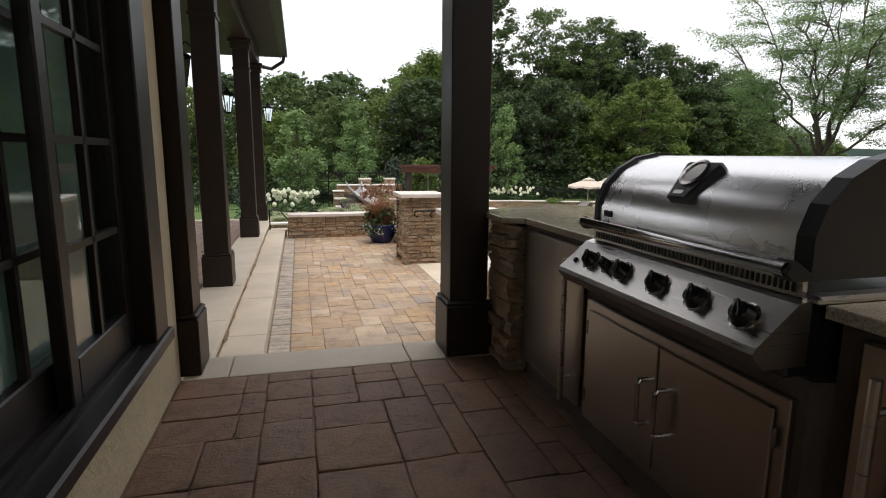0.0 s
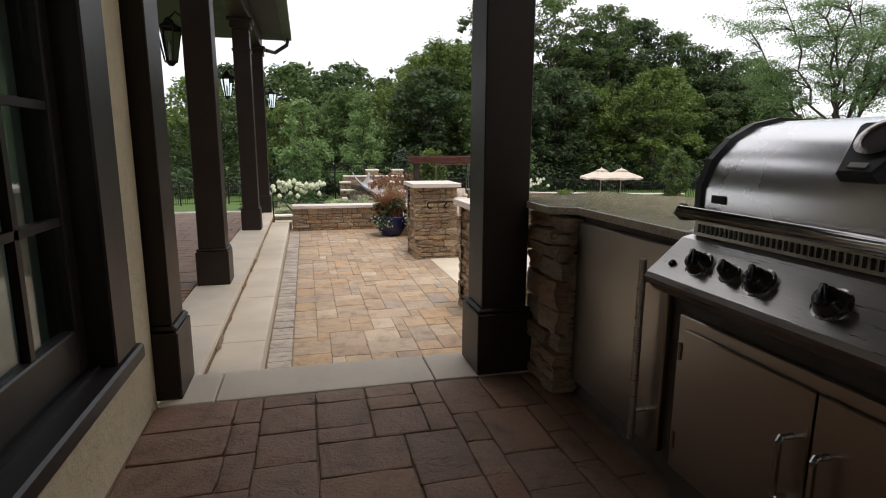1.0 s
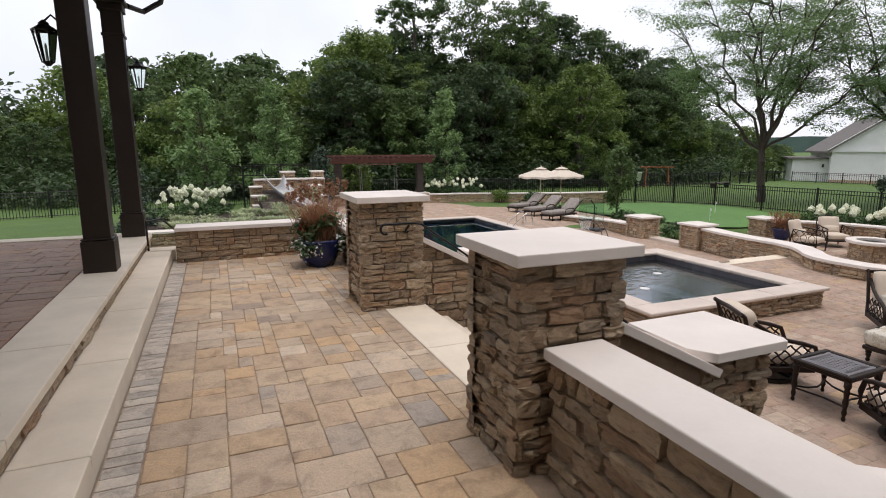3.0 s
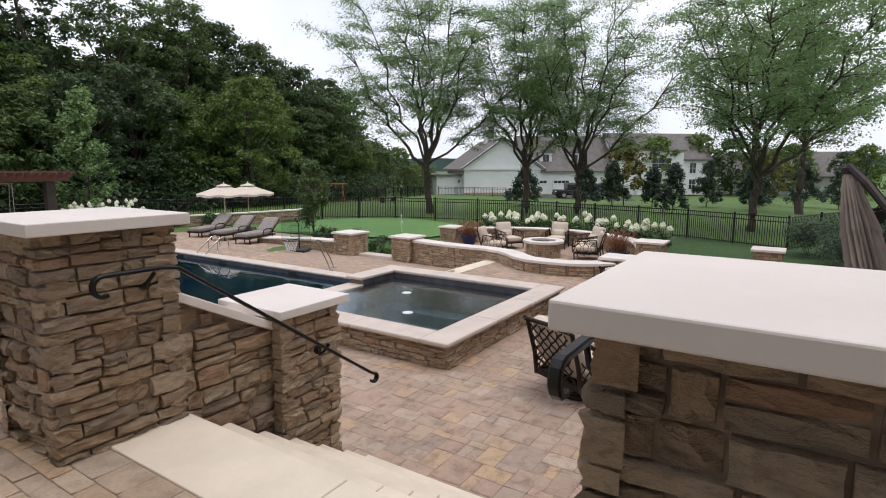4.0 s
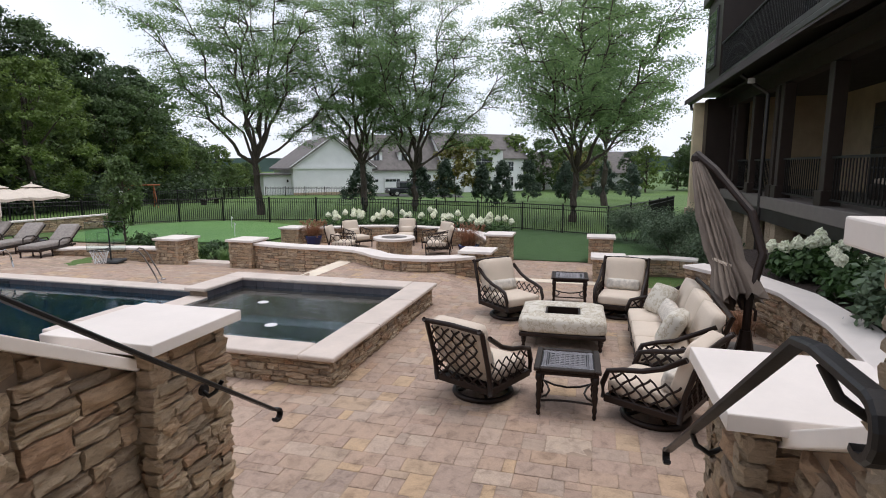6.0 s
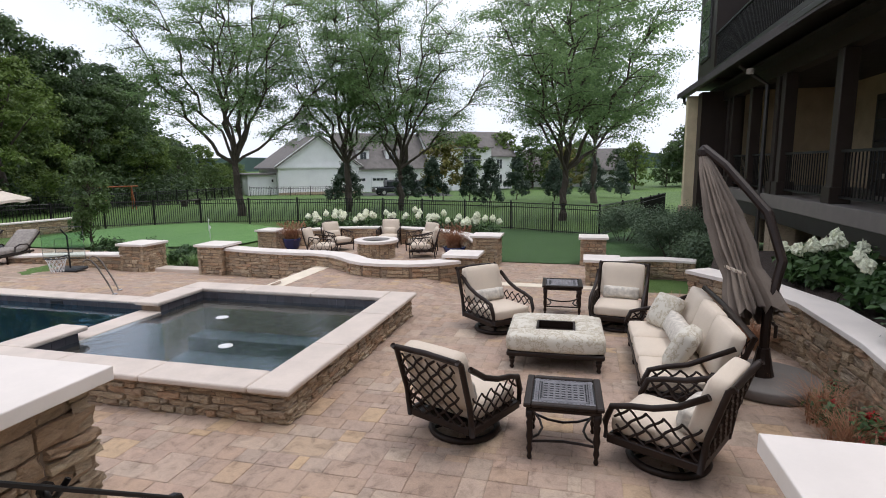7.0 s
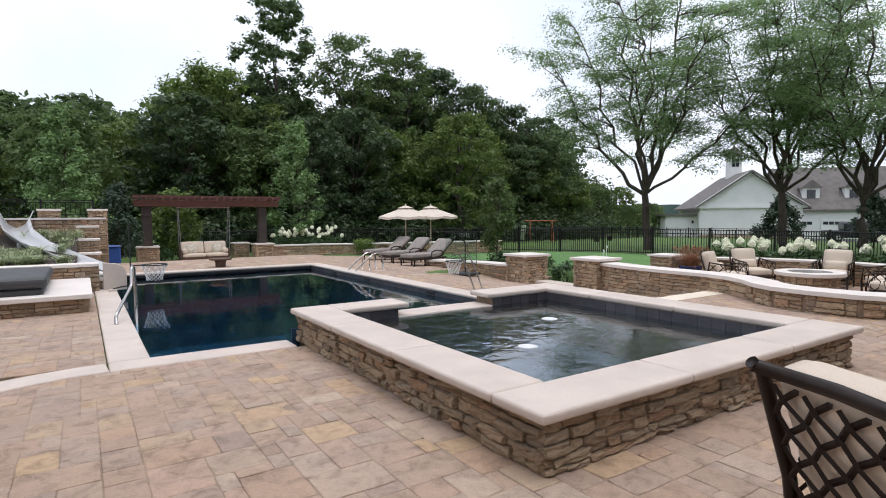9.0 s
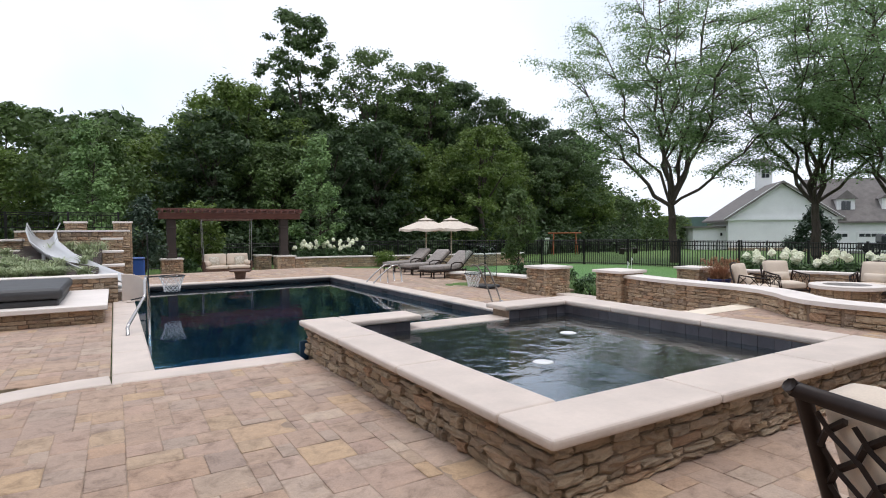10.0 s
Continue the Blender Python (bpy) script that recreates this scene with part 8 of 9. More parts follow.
for k in range(6):
    tuft(3.2 + gr_.uniform(-0.4, 0.8), 24.6 + gr_.uniform(-0.8, 1.2), -0.75, 60, 0.4, 0.55, 0.012, 640 + k, M_STRIPEGRASS, label="clump of striped pale green grass in the bed", lean=0.5)


def flower_pot(x, y, z, r, h, seed, mat_pot, white=True, grass_h=0.85):
    p = empty("flower_pot", x, y, z)
    part("pot", lathe([(r * 0.62, 0), (r * 0.86, h * 0.35), (r, h * 0.8), (r * 1.06, h * 0.92), (r * 1.06, h), (r * 0.92, h), (r * 0.88, h * 0.85), (0.0, h * 0.84)], 26), mat_pot, p, "round glazed pot", True)
    v, f = blades(620, 0.6, grass_h, 0.008, 0.25, seed, 4, 0.16)
    cloud_mesh("tall_grass", v + np.array([0, 0, h * 0.85]), f, M_REDGRASS, p, "tall reddish fountain grass")
    rs = np.random.RandomState(seed)
    cs, rr = [], []
    for i in range(60):
        a, q, zz = rs.uniform(0, 2 * math.pi), rs.uniform(0.2, 0.5), h * 0.85 + grass_h * rs.uniform(0.75, 1.05)
        cs += [(q * math.cos(a), q * math.sin(a), zz - 0.03 * j) for j in range(3)]
        rr += [0.022] * 3
    v, f = leaf_cloud(cs, rr, 1800, 0.02, seed + 1)
    cloud_mesh("plume_haze", v, f, M_REDGRASS, p)
    if white:
        cs = [(r * 1.02 * math.cos(a), r * 1.02 * math.sin(a), h * rs.uniform(0.62, 1.05)) for a in rs.uniform(-3.1, 3.1, 16)]
        v, f = leaf_cloud(cs, [0.09] * len(cs), 700, 0.035, seed + 2)
        cloud_mesh("trailing_leaves", v, f, M_HYDLEAF, p)
        v, f = leaf_cloud(cs, [0.11] * len(cs), 520, 0.024, seed + 3)
        cloud_mesh("white_flowers", v, f, M_WHITEBLOOM, p, "trailing white flowers")
        cs = [(0.24 * math.cos(a), 0.24 * math.sin(a), h + rs.uniform(0.1, 0.3)) for a in rs.uniform(-3.1, 3.1, 9)]
        v, f = leaf_cloud(cs, [0.12] * len(cs), 900, 0.035, seed + 5)
        cloud_mesh("leaves", v, f, M_HYDLEAF, p)
        v, f = leaf_cloud(cs[:6], [0.05] * 6, 160, 0.03, seed + 4)
        cloud_mesh("red_flowers", v, f, M_REDBLOOM, p, "bright red flowers")
    return tagged(p, "blue glazed pot of red grass and white flowers" if white else "dark pot of reddish fountain grass", "flower pot", "flower pots")


flower_pot(1.56, 10.24, Z_PATIO, 0.3, 0.38, 701, M_POT, True, 0.82)
flower_pot(18.3, 15.5, Z_LOW, 0.3, 0.4, 702, M_POT, False, 0.6)
flower_pot(17.4, 9.65, Z_LOW, 0.32, 0.4, 703, M_POT, False, 0.7)

# planting by the south wall
stone_wall("garden_wall", [(10.9, 4.25), (10.0, 3.62), (8.9, 3.3), (7.4, 3.27), (6.2, 3.4), (5.0, 3.75), (4.0, 4.3), (3.45, 4.75)], 0.19, Z_DECK, -0.86, 76, "curving ledge stone wall with a pale cap", limit=130, sides="LR")
bedp = prism([(3.3, 4.6), (4.0, 4.13), (5.0, 3.58), (6.2, 3.23), (7.4, 3.1), (8.9, 3.13), (10.0, 3.45), (10.9, 4.08), (13.6, 3.4), (13.6, 1.2), (2.2, 1.2), (2.2, 4.6)], -1.9, -0.95)
tagged(link_mesh("planting_bed", bedp, M_MULCH), "raised mulched bed behind the curving wall", "planting bed", kind="structure")
hydrangea(5.3, 2.75, -0.96, 0.8, 0.95, 711, 8, 0.07, 0.1, 3600)
hydrangea(10.5, 2.6, -0.97, 0.7, 0.62, 712, 9, 0.07, 0.1, 3000)
hydrangea(8.9, 2.45, -0.97, 0.6, 0.6, 714, 4, 0.07, 0.09, 2400)
shrub(7.4, 2.75, -0.97, 0.7, 0.85, 715, M_SHRUB, 4200, 0.05, "dense grey-green shrub behind the wall cap")
hydrangea(4.3, 3.35, -0.96, 0.6, 0.95, 713, 5, 0.065, 0.09, 2600)
for k, (x, y, h) in enumerate(((9.3, 3.85, 0.55), (9.9, 4.2, 0.6), (7.2, 3.8, 0.55), (6.6, 3.85, 0.55), (5.9, 3.95, 0.5), (10.5, 4.6, 0.55), (5.2, 4.2, 0.5))):
    tuft(x, y, Z_DECK, 260, 0.45, h, 0.005, 720 + k, M_REDGRASS, "red_grass", "clump of reddish fountain grass by the wall")

# red flowers in front of the south wall
rfl = tagged(empty("red_flowers", 7.0, 3.75, Z_DECK), "low patch of bright red flowers by the wall", "flowers")
rq = random.Random(31)
cs = [(rq.uniform(-0.8, 0.5), rq.uniform(-0.12, 0.12), rq.uniform(0.12, 0.34)) for _ in range(16)]
v, f = leaf_cloud([(x, y, z - 0.08) for x, y, z in cs], [0.12] * 16, 1500, 0.03, 741)
cloud_mesh("foliage", v, f, M_HYDLEAF, rfl)
v, f = leaf_cloud(cs, [0.05] * 16, 320, 0.022, 742)
cloud_mesh("blossom", v, f, M_REDBLOOM, rfl, "bright red petals")

# flags on the green
for x, y in ((19.6, 19.7), (22.4, 21.9)):
    z = ground_z(x, y) + 0.06
    fl = empty("golf_flag", x, y, z)
    part("pin", tube([(0, 0, 0), (0, 0, 0.55)], 0.012, 5), M_WHITEPLASTIC, fl)
    fb = bmesh.new()
    vs = [fb.verts.new(q) for q in ((0, 0, 0.54), (0.16, 0.04, 0.46), (0, 0, 0.36), (0, 0.012, 0.54), (0.16, 0.052, 0.46), (0, 0.012, 0.36))]
    for q in ((0, 1, 2), (5, 4, 3), (0, 3, 4, 1), (1, 4, 5, 2), (2, 5, 3, 0)):
        fb.faces.new([vs[i] for i in q])
    part("flag", fb, M_WHITEPLASTIC, fl)
    tagged(fl, "small white flag on the putting green", "flag", "golf flags")

# ---- neighbour's house ----
def gable_block(owner, x0, y0, x1, y1, z0, eave, ridge, along, wall_m, roof_m, over=0.5, name="wall"):
    """A block with a pitched roof; along = 'x' or 'y' is the ridge's way."""
    if along == "x":
        prof = [(y0, z0), (y1, z0), (y1, eave), ((y0 + y1) / 2, ridge), (y0, eave)]
        a0, a1 = x0, x1
        mk = lambda u, p: (u, p[0], p[1])
    else:
        prof = [(x0, z0), (x1, z0), (x1, eave), ((x0 + x1) / 2, ridge), (x0, eave)]
        a0, a1 = y0, y1
        mk = lambda u, p: (p[0], u, p[1])
    bm = bmesh.new()
    A = [bm.verts.new(mk(a0, p)) for p in prof]
    B = [bm.verts.new(mk(a1, p)) for p in prof]
    for i in range(5):
        bm.faces.new((A[i], A[(i + 1) % 5], B[(i + 1) % 5], B[i]))
    bm.faces.new(A)
    bm.faces.new(B)
    bmesh.ops.recalc_face_normals(bm, faces=bm.faces[:])
    part(name, bm, wall_m, owner)
    (c0, _), (c1, _) = prof[0], prof[1]
    mid = (c0 + c1) / 2
    drop = (ridge - eave) / (mid - c0) * over
    rb_ = bmesh.new()
    pr = [(c0 - over, eave - drop + 0.08), (mid, ridge + 0.08), (c1 + over, eave - drop + 0.08), (c1 + over, eave - drop + 0.3), (mid, ridge + 0.32), (c0 - over, eave - drop + 0.3)]
    A = [rb_.verts.new(mk(a0 - over, p)) for p in pr]
    B = [rb_.verts.new(mk(a1 + over, p)) for p in pr]
    for i in range(6):
        rb_.faces.new((A[i], A[(i + 1) % 6], B[(i + 1) % 6], B[i]))
    rb_.faces.new((A[0], A[1], A[4], A[5]))
    rb_.faces.new((A[1], A[2], A[3], A[4]))
    rb_.faces.new((B[0], B[1], B[4], B[5]))
    rb_.faces.new((B[1], B[2], B[3], B[4]))
    bmesh.ops.recalc_face_normals(rb_, faces=rb_.faces[:])
    part("roof", rb_, roof_m, owner, "shingled roof")
    return mk


def far_window(owner, x, y, z, w, h, face, cols=2, rows=2):
    """A window with frame, panes and bars on a wall that looks along face (unit x, y)."""
    yaw = math.degrees(math.atan2(face[1], face[0])) + 90
    m = pose(x, y, z, 0, 0, yaw)
    fr_ = part("window", turned(box(-w / 2 - 0.1, -0.08, -0.1, w / 2 + 0.1, 0.02, h + 0.1), m), M_SIDING, owner)
    for i in range(cols):
        for j in range(rows):
            a, b = -w / 2 + i * w / cols, j * h / rows
            part("pane", turned(box(a + 0.03, -0.1, b + 0.03, a + w / cols - 0.03, -0.085, b + h / rows - 0.03), m), M_GLASSDARK, fr_)


GZ = -3.2
nh = tagged(empty("neighbour_house", 69.9, 42.05, GZ), "large white boarded house with grey shingled roofs and a cupola", "house")
NH = pose(69.9, 42.05, GZ, 0, 0, 42)
# local frame: -x side looks back to the garden
gable_block(nh, -5, -5.2, 9, 5.2, 0, 3.9, 7.6, "x", M_SIDING, M_SHINGLE, 0.6)
part("gable_trim", box(-5.25, -5.6, 3.7, -5.02, 5.6, 4.0), M_SIDING, nh)
for s in (-1, 1):
    tr_ = box(-0.12, 0, -0.16, 0.12, 6.45, 0.12)
    part("rake_board", turned(tr_, Matrix.Translation((-5.45, s * 5.6, 3.85)) @ Matrix.Rotation(0 if s < 0 else math.pi, 4, "Z") @ Matrix.Rotation(math.atan2(3.7, 5.2), 4, "X")), M_SIDING, nh)
part("side_shed", box(-3.5, 5.2, 0, 4, 8.6, 2.9), M_SIDING, nh)
part("shed_roof", box(-3.9, 5.0, 2.9, 4.3, 9.0, 3.1), M_SHINGLE, nh)
part("shed_door", box(-3.58, 6.0, 0, -3.48, 7.3, 2.2), M_SIDING, nh)
part("lamp", box(-3.7, 5.55, 2.0, -3.5, 5.75, 2.35, 0.03), M_IRON, nh)
cup = part("cupola", box(1.8, -0.75, 6.8, 3.3, 0.75, 10.1), M_SIDING, nh, "white cupola with small windows")
part("cupola_cornice", box(1.55, -1.0, 10.1, 3.55, 1.0, 10.3), M_SIDING, cup)
cr = bmesh.new()
q = [cr.verts.new(p) for p in ((1.5, -1.05, 10.3), (3.6, -1.05, 10.3), (3.6, 1.05, 10.3), (1.5, 1.05, 10.3), (2.55, 0, 11.5))]
for i in range(4):
    cr.faces.new((q[i], q[(i + 1) % 4], q[4]))
cr.faces.new(q[3::-1])
part("cupola_roof", cr, M_SHINGLE, cup)
for i in range(2):
    for j in range(2):
        part("pane", box(1.76, -0.42 + i * 0.43, 8.85 + j * 0.5, 1.8, -0.03 + i * 0.43, 9.3 + j * 0.5), M_GLASSDARK, cup)
gable_block(nh, 1, -18.5, 9, -5.2, 0, 3.9, 8.4, "y", M_SIDING, M_SHINGLE, 0.6)
gable_block(nh, 0.0, -33, 8, -18.5, 0, 5.4, 8.9, "y", M_SIDING, M_SHINGLE, 0.5)
part("front_bay", box(-0.8, -28.5, 0, 0.2, -21.5, 6.4), M_SIDING, nh)
part("bay_roof", box(-1.1, -28.8, 6.4, 2.2, -21.2, 6.6), M_SHINGLE, nh)
for y in (-7.0, -10.4, -13.8):
    gd = part("garage_door", box(0.9, y - 1.3, 0, 1.02, y + 1.3, 2.35, 0.02), M_SIDING, nh)
    for k in range(4):
        part("pane", box(0.86, y - 1.15 + k * 0.58, 1.75, 0.9, y - 0.65 + k * 0.58, 2.1), M_GLASSDARK, gd)
for y in (-8.2, -12.6):
    dm = part("dormer", box(1.6, y - 0.9, 4.4, 5, y + 0.9, 6.2), M_SIDING, nh)
    db = bmesh.new()
    vv = [db.verts.new(p) for p in ((1.3, y - 1.15, 6.1), (1.3, y + 1.15, 6.1), (1.3, y, 7.1), (5.5, y - 1.15, 6.1), (5.5, y + 1.15, 6.1), (5.5, y, 7.1))]
    for f_ in ((0, 1, 2), (3, 5, 4), (0, 2, 5, 3), (1, 4, 5, 2), (0, 3, 4, 1)):
        db.faces.new([vv[i] for i in f_])
    part("dormer_roof", db, M_SHINGLE, dm)
    for i in range(2):
        part("pane", box(1.54, y - 0.45 + i * 0.47, 4.85, 1.59, y - 0.02 + i * 0.47, 5.85), M_GLASSDARK, dm)
for y, z_, w in ((-25, 3.9, 3.0), (-24, 1.0, 1.8), (-30.5, 3.2, 1.0), (-27.2, 0.8, 0.9), (-30.5, 0.8, 1.0)):
    far_window(nh, -0.82 if y > -28.5 else -0.02, y, z_, w, 1.5, (-1, 0), 3 if w > 2 else 2, 2)
part("stone_base", box(-5.35, -5.25, 0, -5.0, 5.25, 0.7), M_STONE_FAR, nh)
nh.matrix_basis = NH


def parked_car(x, y, z, yaw):
    c = empty("parked_car", x, y, z, yaw)
    b = bmesh.new()
    add(b, box(-2.3, -0.92, 0.35, 2.3, 0.92, 1.0, 0.14, seg=2))
    part("body", b, M_CARPAINT, c, "dark glossy body")
    cab = box(-2.1, -0.8, 0.95, 0.9, 0.8, 1.75, 0.16, seg=2)
    part("cabin", cab, M_GLASSDARK, c)
    part("roof", box(-2.0, -0.78, 1.68, 0.7, 0.78, 1.78, 0.04), M_CARPAINT, c)
    for sx in (-1.45, 1.4):
        for sy in (-0.85, 0.85):
            w_ = part("wheel", turned(lathe([(0.2, -0.12), (0.36, -0.11), (0.37, 0.0), (0.36, 0.11), (0.2, 0.12)], 18), Matrix.Translation((sx, sy, 0.36)) @ Matrix.Rotation(math.pi / 2, 4, "X")), M_TYRE, c)
            part("rim", turned(lathe([(0.02, -0.13), (0.21, -0.125), (0.21, 0.125), (0.02, 0.13)], 12), Matrix.Translation((sx, sy, 0.36)) @ Matrix.Rotation(math.pi / 2, 4, "X")), M_STEEL, w_)
    for sy in (-0.7, 0.7):
        part("headlight", box(2.22, sy - 0.18, 0.72, 2.32, sy + 0.18, 0.86, 0.02), M_WHITEPLASTIC, c)
    return tagged(c, "dark sport utility car parked by the garage", "car", "parked cars")


parked_car(63.5, 28.0, ground_z(63.5, 28) + 0.05, 130)
parked_car(64.5, 25.0, ground_z(64.5, 25) + 0.05, 120)
patch("driveway", [(61, 20), (74, 24), (72, 36), (61, 31)], 0.05, M_ASPHALT, "asphalt drive before the far garage")
fb2 = tagged(empty("far_house", 105, 8, -3.6, 10), "distant low house with a brown roof among trees", "house")
gable_block(fb2, -5, -9, 5, 9, 0, 3.2, 6.6, "y", M_SIDING, M_SHINGLE, 0.5)

# playset and bench at the wood's edge
ps = tagged(empty("playset", 35.2, 39.3, ground_z(35.2, 39.3), -35), "orange timber swing set with a slide by the wood", "playset")
for sx in (-1.6, 1.6):
    for sy in (-1, 1):
        part("leg", tube([(sx, sy, 0), (sx * 0.9, 0, 2.3)], 0.06, 5), M_ORANGEWOOD, ps)
part("top_beam", tube([(-2.2, 0, 2.3), (2.2, 0, 2.3)], 0.07, 5), M_ORANGEWOOD, ps)
for x in (-0.7, 0.6):
    part("swing", tube([(x - 0.2, 0, 2.25), (x - 0.2, 0, 0.6), (x + 0.2, 0, 0.6), (x + 0.2, 0, 2.25)], 0.02, 4), M_IRON, ps)
part("slide_board", turned(box(-0.3, -1.6, -0.04, 0.3, 1.6, 0.04, 0.02), Matrix.Translation((-2.6, -1.2, 0.9)) @ Matrix.Rotation(-0.6, 4, "X")), M_WHITEPLASTIC, ps)
ps.scale = (0.6, 0.6, 0.75)
bn = tagged(empty("garden_bench", 40, 37.0, ground_z(40, 37), 15), "low dark bench at the edge of the field", "bench")
part("seat", box(-1.4, -0.25, 0.4, 1.4, 0.25, 0.46), M_DARKWOOD, bn)
for x in (-1.2, 1.2):
    part("leg", box(x - 0.06, -0.2, 0, x + 0.06, 0.2, 0.4), M_DARKWOOD, bn)
bin_ = tagged(empty("storage_bin", 4.9, 28.6, ground_z(4.9, 28.6)), "blue plastic storage bin by the slide wall", "bin")
part("tub", box(-0.25, -0.25, 0, 0.25, 0.25, 0.62, 0.04), M_BLUEPLASTIC, bin_)
part("lid", box(-0.28, -0.28, 0.62, 0.28, 0.28, 0.68, 0.03), M_BLUEPLASTIC, bin_)
db_ = tagged(empty("deck_box", 0.35, 23.6, -1.62), "brown storage box among the hydrangeas", "storage box")
part("body", box(-0.35, -0.3, 0, 0.35, 0.3, 0.75, 0.02), M_DARKWOOD, db_)
part("lid", box(-0.38, -0.33, 0.75, 0.38, 0.33, 0.82, 0.02), M_DARKWOOD, db_)

# ---- the house's garden wing ----
wing = tagged(empty("house_wing", 16.5, -1.5, 0), "dark trimmed stucco house wing with a pillared porch and balcony", "house")
WG = Matrix.Translation((-16.5, 1.5, 0))


def wpart(name, bm, material, label="", parent=None):
    return part(name, turned(bm, WG), material, parent or wing, label)


wpart("wall", box(6, -6, -1.8, 22.6, -1.6, 7.2), M_WINGWALL, "stucco wall with the porch shade put into its colour")
wpart("corner_pier", box(22.62, 2.22, -0.75, 23.0, 2.62, 3.0, 0.01), M_STUCCO, "cream stucco corner pier")
wpart("end_wall", box(22.0, 1.0, -1.8, 22.62, 2.3, 3.05), M_TRIM2)
wpart("corner_base", box(22.55, 1.98, -2.0, 23.08, 2.7, -0.75), M_STONE_FAR)
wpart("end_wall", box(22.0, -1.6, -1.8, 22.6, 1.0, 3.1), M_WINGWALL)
wpart("stone_base", box(21.9, -1.7, -1.9, 22.75, 1.1, -0.4), M_STONE_FAR)
wpart("porch_deck", box(6, -1.6, -0.3, 22.0, 1.75, 0.0, 0.01), M_BASEPLATE)
wpart("deck_fascia", box(6, 1.6, -0.62, 22.0, 1.72, -0.05), M_TRIM)
wpart("porch_ceiling", box(6, -1.6, 3.05, 22.4, 2.0, 3.12), M_SOFFIT)
wpart("porch_beam", box(6, 1.35, 2.75, 22.2, 1.65, 3.05), M_TRIM2)
for x in (10.5, 13.4, 16.3, 16.75, 18.9, 20.9, 21.4):
    c_ = wpart("column", box(x - 0.13, 1.37, 0.0, x + 0.13, 1.63, 2.75, 0.01), M_TRIM2)
    wpart("column_base", box(x - 0.18, 1.32, 0.0, x + 0.18, 1.68, 0.3, 0.01), M_TRIM2, "", c_)
    wpart("lower_pier", box(x - 0.2, 1.2, -1.8, x + 0.2, 1.6, -0.62), M_STONE_FAR)
for x0, x1 in ((10.63, 13.27), (13.53, 16.17), (16.9, 18.77), (19.03, 20.77)):
    rl = bmesh.new()
    add(rl, box(x0, 1.47, 0.92, x1, 1.53, 0.97))
    add(rl, box(x0, 1.47, 0.1, x1, 1.53, 0.14))
    pr_ = wpart("porch_railing", rl, M_IRON)
    for k in range(int((x1 - x0) / 0.13)):
        wpart("baluster", box(x0 + 0.06 + k * 0.13, 1.49, 0.14, x0 + 0.078 + k * 0.13, 1.51, 0.92), M_IRON, "", pr_)
# porch doors and windows
for x, w in ((12.2, 1.9), (15.4, 1.9), (18.6, 1.4)):
    fr_ = wpart("porch_door", box(x - w / 2, -1.62, 0.0, x + w / 2, -1.52, 2.5), M_TRIM)
    for i in range(2):
        for j in range(4):
            a = x - w / 2 + 0.1 + i * (w - 0.2) / 2
            wpart("pane", box(a + 0.03, -1.52, 0.2 + j * 0.55, a + (w - 0.2) / 2 - 0.03, -1.5, 0.7 + j * 0.55), M_GLASSDARK, "", fr_)
rfb = bmesh.new()
vs = [rfb.verts.new(p) for p in ((5.5, 2.6, 3.02), (23.9, 2.8, 3.02), (23.2, 1.9, 3.62), (5.5, 1.9, 3.12), (5.5, 2.6, 3.2), (23.9, 2.8, 3.2), (23.2, 1.9, 3.8), (5.5, 1.9, 3.28))]
for q in ((0, 1, 2, 3), (7, 6, 5, 4), (0, 4, 5, 1), (1, 5, 6, 2), (2, 6, 7, 3), (3, 7, 4, 0)):
    rfb.faces.new([vs[i] for i in q])
bmesh.ops.recalc_face_normals(rfb, faces=rfb.faces[:])
wpart("porch_roof", rfb, M_ROOF)
wpart("gutter", box(5.5, 2.5, 3.05, 23.95, 2.68, 3.2, 0.03), M_TRIM)
wpart("upper_wall", box(6, -0.1, 4.1, 20.6, 0.05, 8.6), M_TRIM2, "dark shaded upper wall")
wpart("downpipe", tube([(23.6, 2.6, 3.05), (23.55, 2.6, 2.88), (23.2, 2.5, 2.75), (23.08, 2.4, 2.55), (23.08, 2.38, -1.8)], 0.05, 8), M_TRIM)
wpart("downpipe", tube([(17.1, 2.4, 3.1), (17.1, 2.0, 2.8), (17.05, 1.75, 2.6), (17.05, 1.75, -1.5)], 0.05, 8), M_TRIM)
wpart("mansard", prism([(6, -1.7), (21.8, -1.7), (21.8, 0.0), (6, 0.0)], 4.1, 7.6), M_ROOF)
wpart("upper_bay", box(20.6, -1.6, 3.2, 23.1, 2.28, 8.0), M_TRIM2, "dark panelled upper bay")
wpart("bay_cornice", box(20.4, -1.7, 6.3, 23.3, 2.45, 6.6, 0.02), M_TRIM)
bw = wpart("bay_window", box(21.2, 2.27, 4.0, 22.6, 2.33, 5.9, 0.01), M_TRIM)
for i in range(2):
    for j in range(3):
        wpart("pane", box(21.28 + i * 0.64, 2.33, 4.08 + j * 0.6, 21.88 + i * 0.64, 2.345, 4.62 + j * 0.6), M_GLASSDARK, "", bw)
wpart("mansard_cornice", box(5.8, -6, 7.5, 22.1, 0.25, 7.75), M_TRIM)
bal = bmesh.new()
add(bal, box(9, 2.2, 4.55, 20.6, 2.26, 4.6))
for k in range(98):
    add(bal, box(9 + k * 0.118, 2.22, 3.55, 9.018 + k * 0.118, 2.24, 4.55))
tagged(wpart("balcony_railing", bal, M_IRON), kind="stuff")
wpart("balcony_floor", box(9, -0.2, 3.3, 20.6, 2.4, 3.5), M_TRIM)
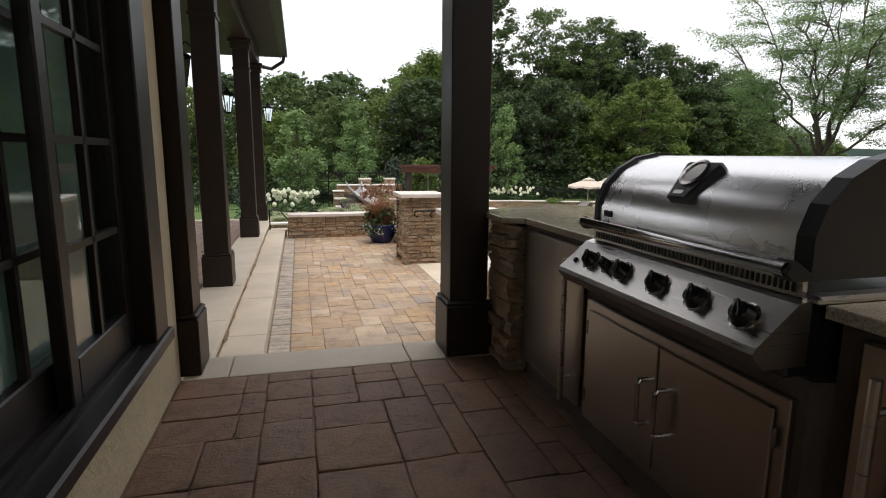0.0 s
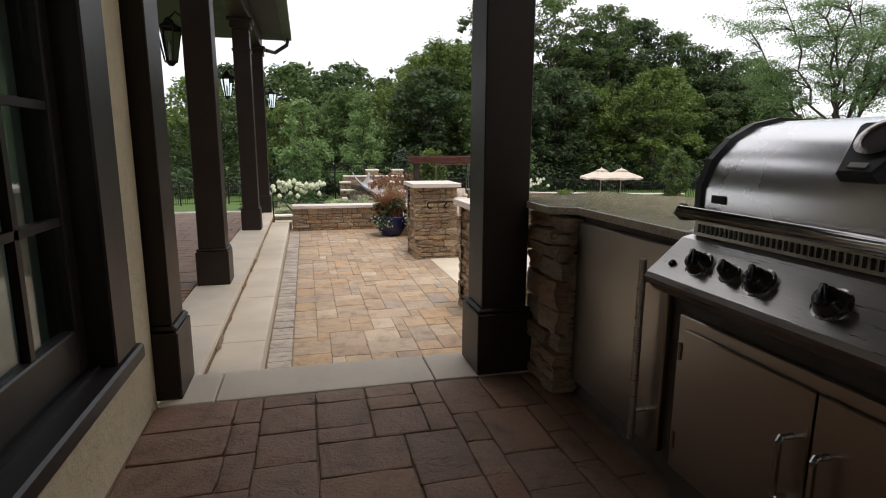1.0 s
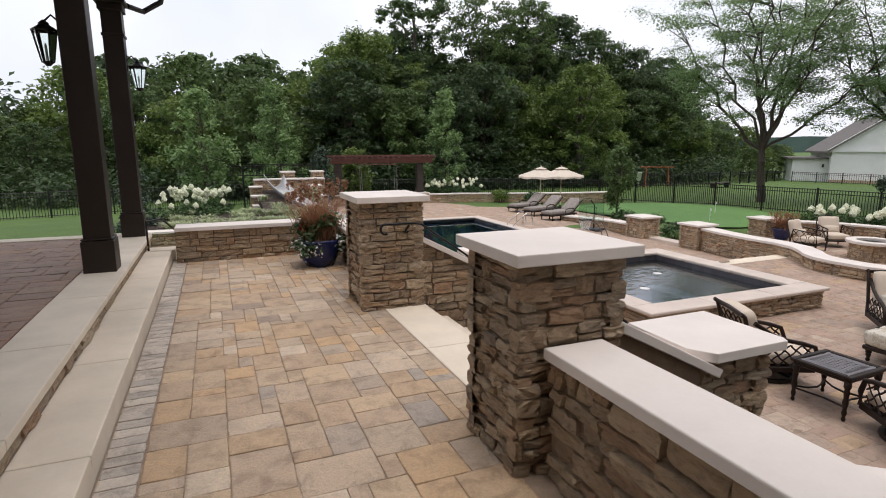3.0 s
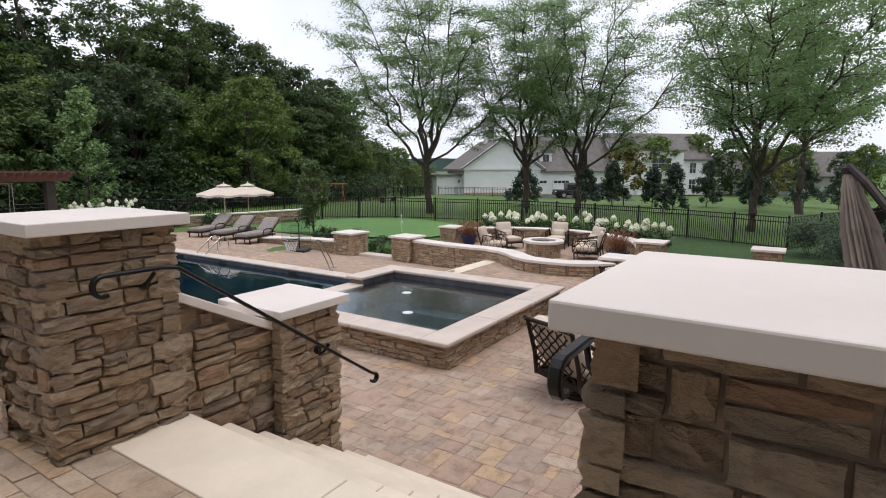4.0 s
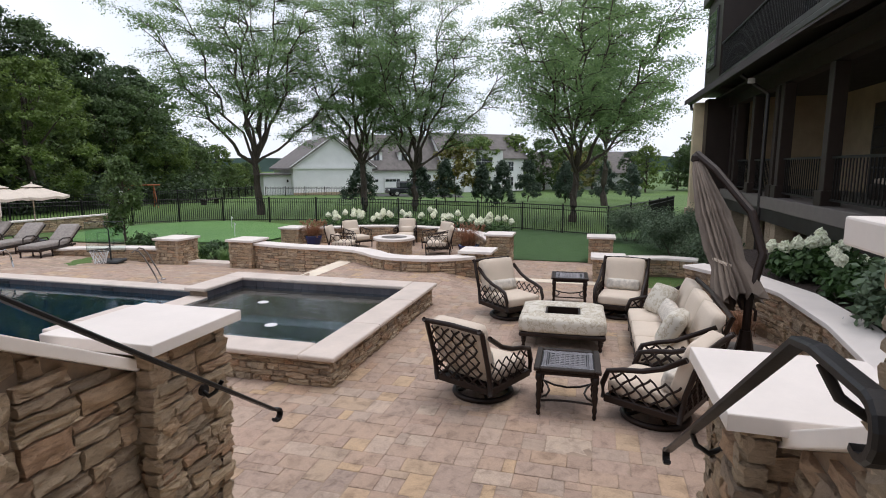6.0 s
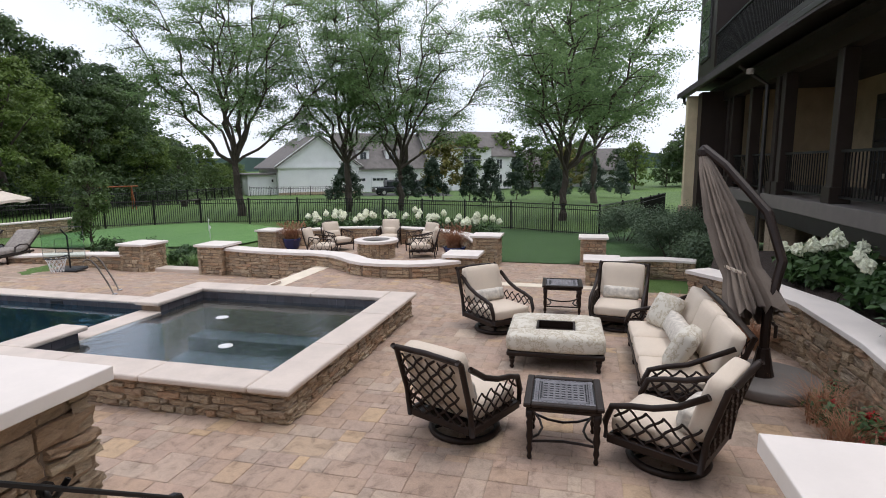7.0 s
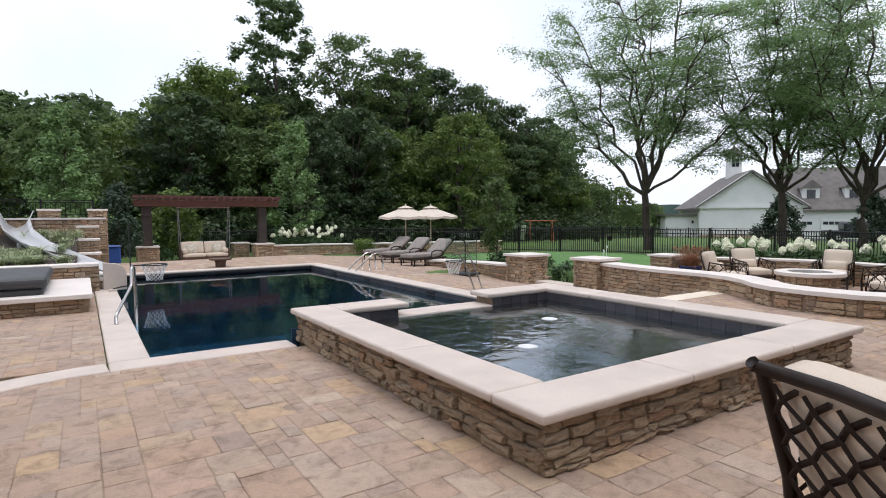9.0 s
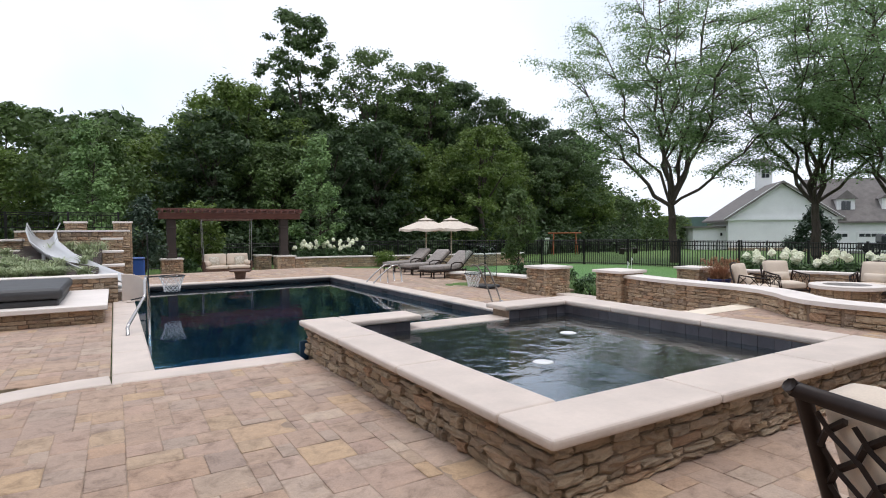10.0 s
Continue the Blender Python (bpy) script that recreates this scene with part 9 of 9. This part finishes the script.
for x in (11, 14.5, 20.2):
    fr_ = wpart("upper_window", box(x - 0.7, -0.02, 4.6, x + 0.7, 0.06, 6.6), M_TRIM)
    for i in range(2):
        for j in range(3):
            wpart("pane", box(x - 0.6 + i * 0.62, 0.06, 4.7 + j * 0.62, x - 0.04 + i * 0.62, 0.075, 5.26 + j * 0.62), M_GLASSDARK, "", fr_)
wpart("end_mansard", box(21.8, -5.9, 3.1, 22.3, 0.0, 7.5), M_ROOF)
wpart("flood_light", lathe([(0.05, 2.9), (0.09, 2.86), (0.08, 2.98)], 10, cx=16.9, cy=2.2), M_WHITEPLASTIC)
wt = tagged(empty("porch_bench", 15.0, -0.6, 0), "dark porch sofa with pale cushions", "bench")
part("frame", box(-0.9, -0.4, 0, 0.9, 0.4, 0.35, 0.02), M_BRONZE, wt)
part("back", box(-0.9, -0.42, 0.35, 0.9, -0.3, 0.85, 0.02), M_BRONZE, wt)
part("cushion", turned(cushion(1.7, 0.65, 0.14, 0.2, 4), Matrix.Translation((0, 0.02, 0.43))), M_CUSHION, wt, "", True)


# ---- pavers, laid last ----
BIG = [(3, 2), (2, 3), (3, 3), (2, 2), (4, 3), (3, 2), (2, 3), (2, 2), (3, 4), (2, 1)]
blocks = []
for i, r in enumerate(DECK_RECTS):
    blocks += paver_blocks(*r, 800 + i, 0.098, None, BIG)
blocks += paver_blocks(14.2, 8.9, 20.6, 16.6, 830, 0.098, lambda x, y: math.hypot(x - 16.65, y - 12.8) < 3.75 and x > 14.3 - 0.25 * (y > 13), BIG)
lay_pavers(deck, blocks, deck_z, M_PAVER, M_PAVER_FAR, (4.7, 8.2), 300, 0.001, 1)
blocks = paver_blocks(-0.17, 2.83, 1.6, 11.2, 840, 0.105, None, BIG)
blocks += paver_blocks(1.6, 5.36, 1.785, 7.8, 841, 0.105, None, BIG)
blocks += paver_blocks(1.6, 8.48, 1.92, 11.1, 842, 0.105, None, BIG)
lay_pavers(patio, blocks, Z_PATIO, M_PAVER_WARM, M_PAVER_WARM_FAR, (0.8, 5.2), 300, 0.0012, 2)
border = []
y = 2.83
while y < 11.3:
    h = 0.105
    border.append((-0.365, y, -0.175, y + h))
    y += h
lay_pavers(patio, border, Z_PATIO, M_BORDER, M_BORDER, (-0.3, 2.8), 100, 0.006, 4)
blocks = paver_blocks(-0.74, -1.2, 1.22, 2.44, 850, 0.125, None, BIG)
blocks += paver_blocks(-0.74, -5.0, 1.22, -1.2, 851, 0.125, None, BIG)
far_deck = paver_blocks(4.7, 26.02, 11.6, 31.15, 870, 0.12, None, BIG)
lay_pavers(deck, far_deck, lambda x, y: ground_z(x, y) + 0.045, M_PAVER_FAR, M_PAVER_FAR, (8, 26), 0, 0.0025, 6)
lay_pavers(cook, blocks, 0.0, M_PAVER_SHADED, M_PAVER_SHADED_FAR, (0, 1.4), 220, 0.002, 3)
blocks = paver_blocks(-5.5, 2.85, -1.13, 11.95, 860, 0.12, None, [(4, 1), (3, 1), (3, 2), (4, 2), (5, 1)])
lay_pavers(porch, blocks, -0.155, M_PAVER_SHADED, M_PAVER_SHADED_FAR, (-1.5, 5), 30, 0.006, 5)
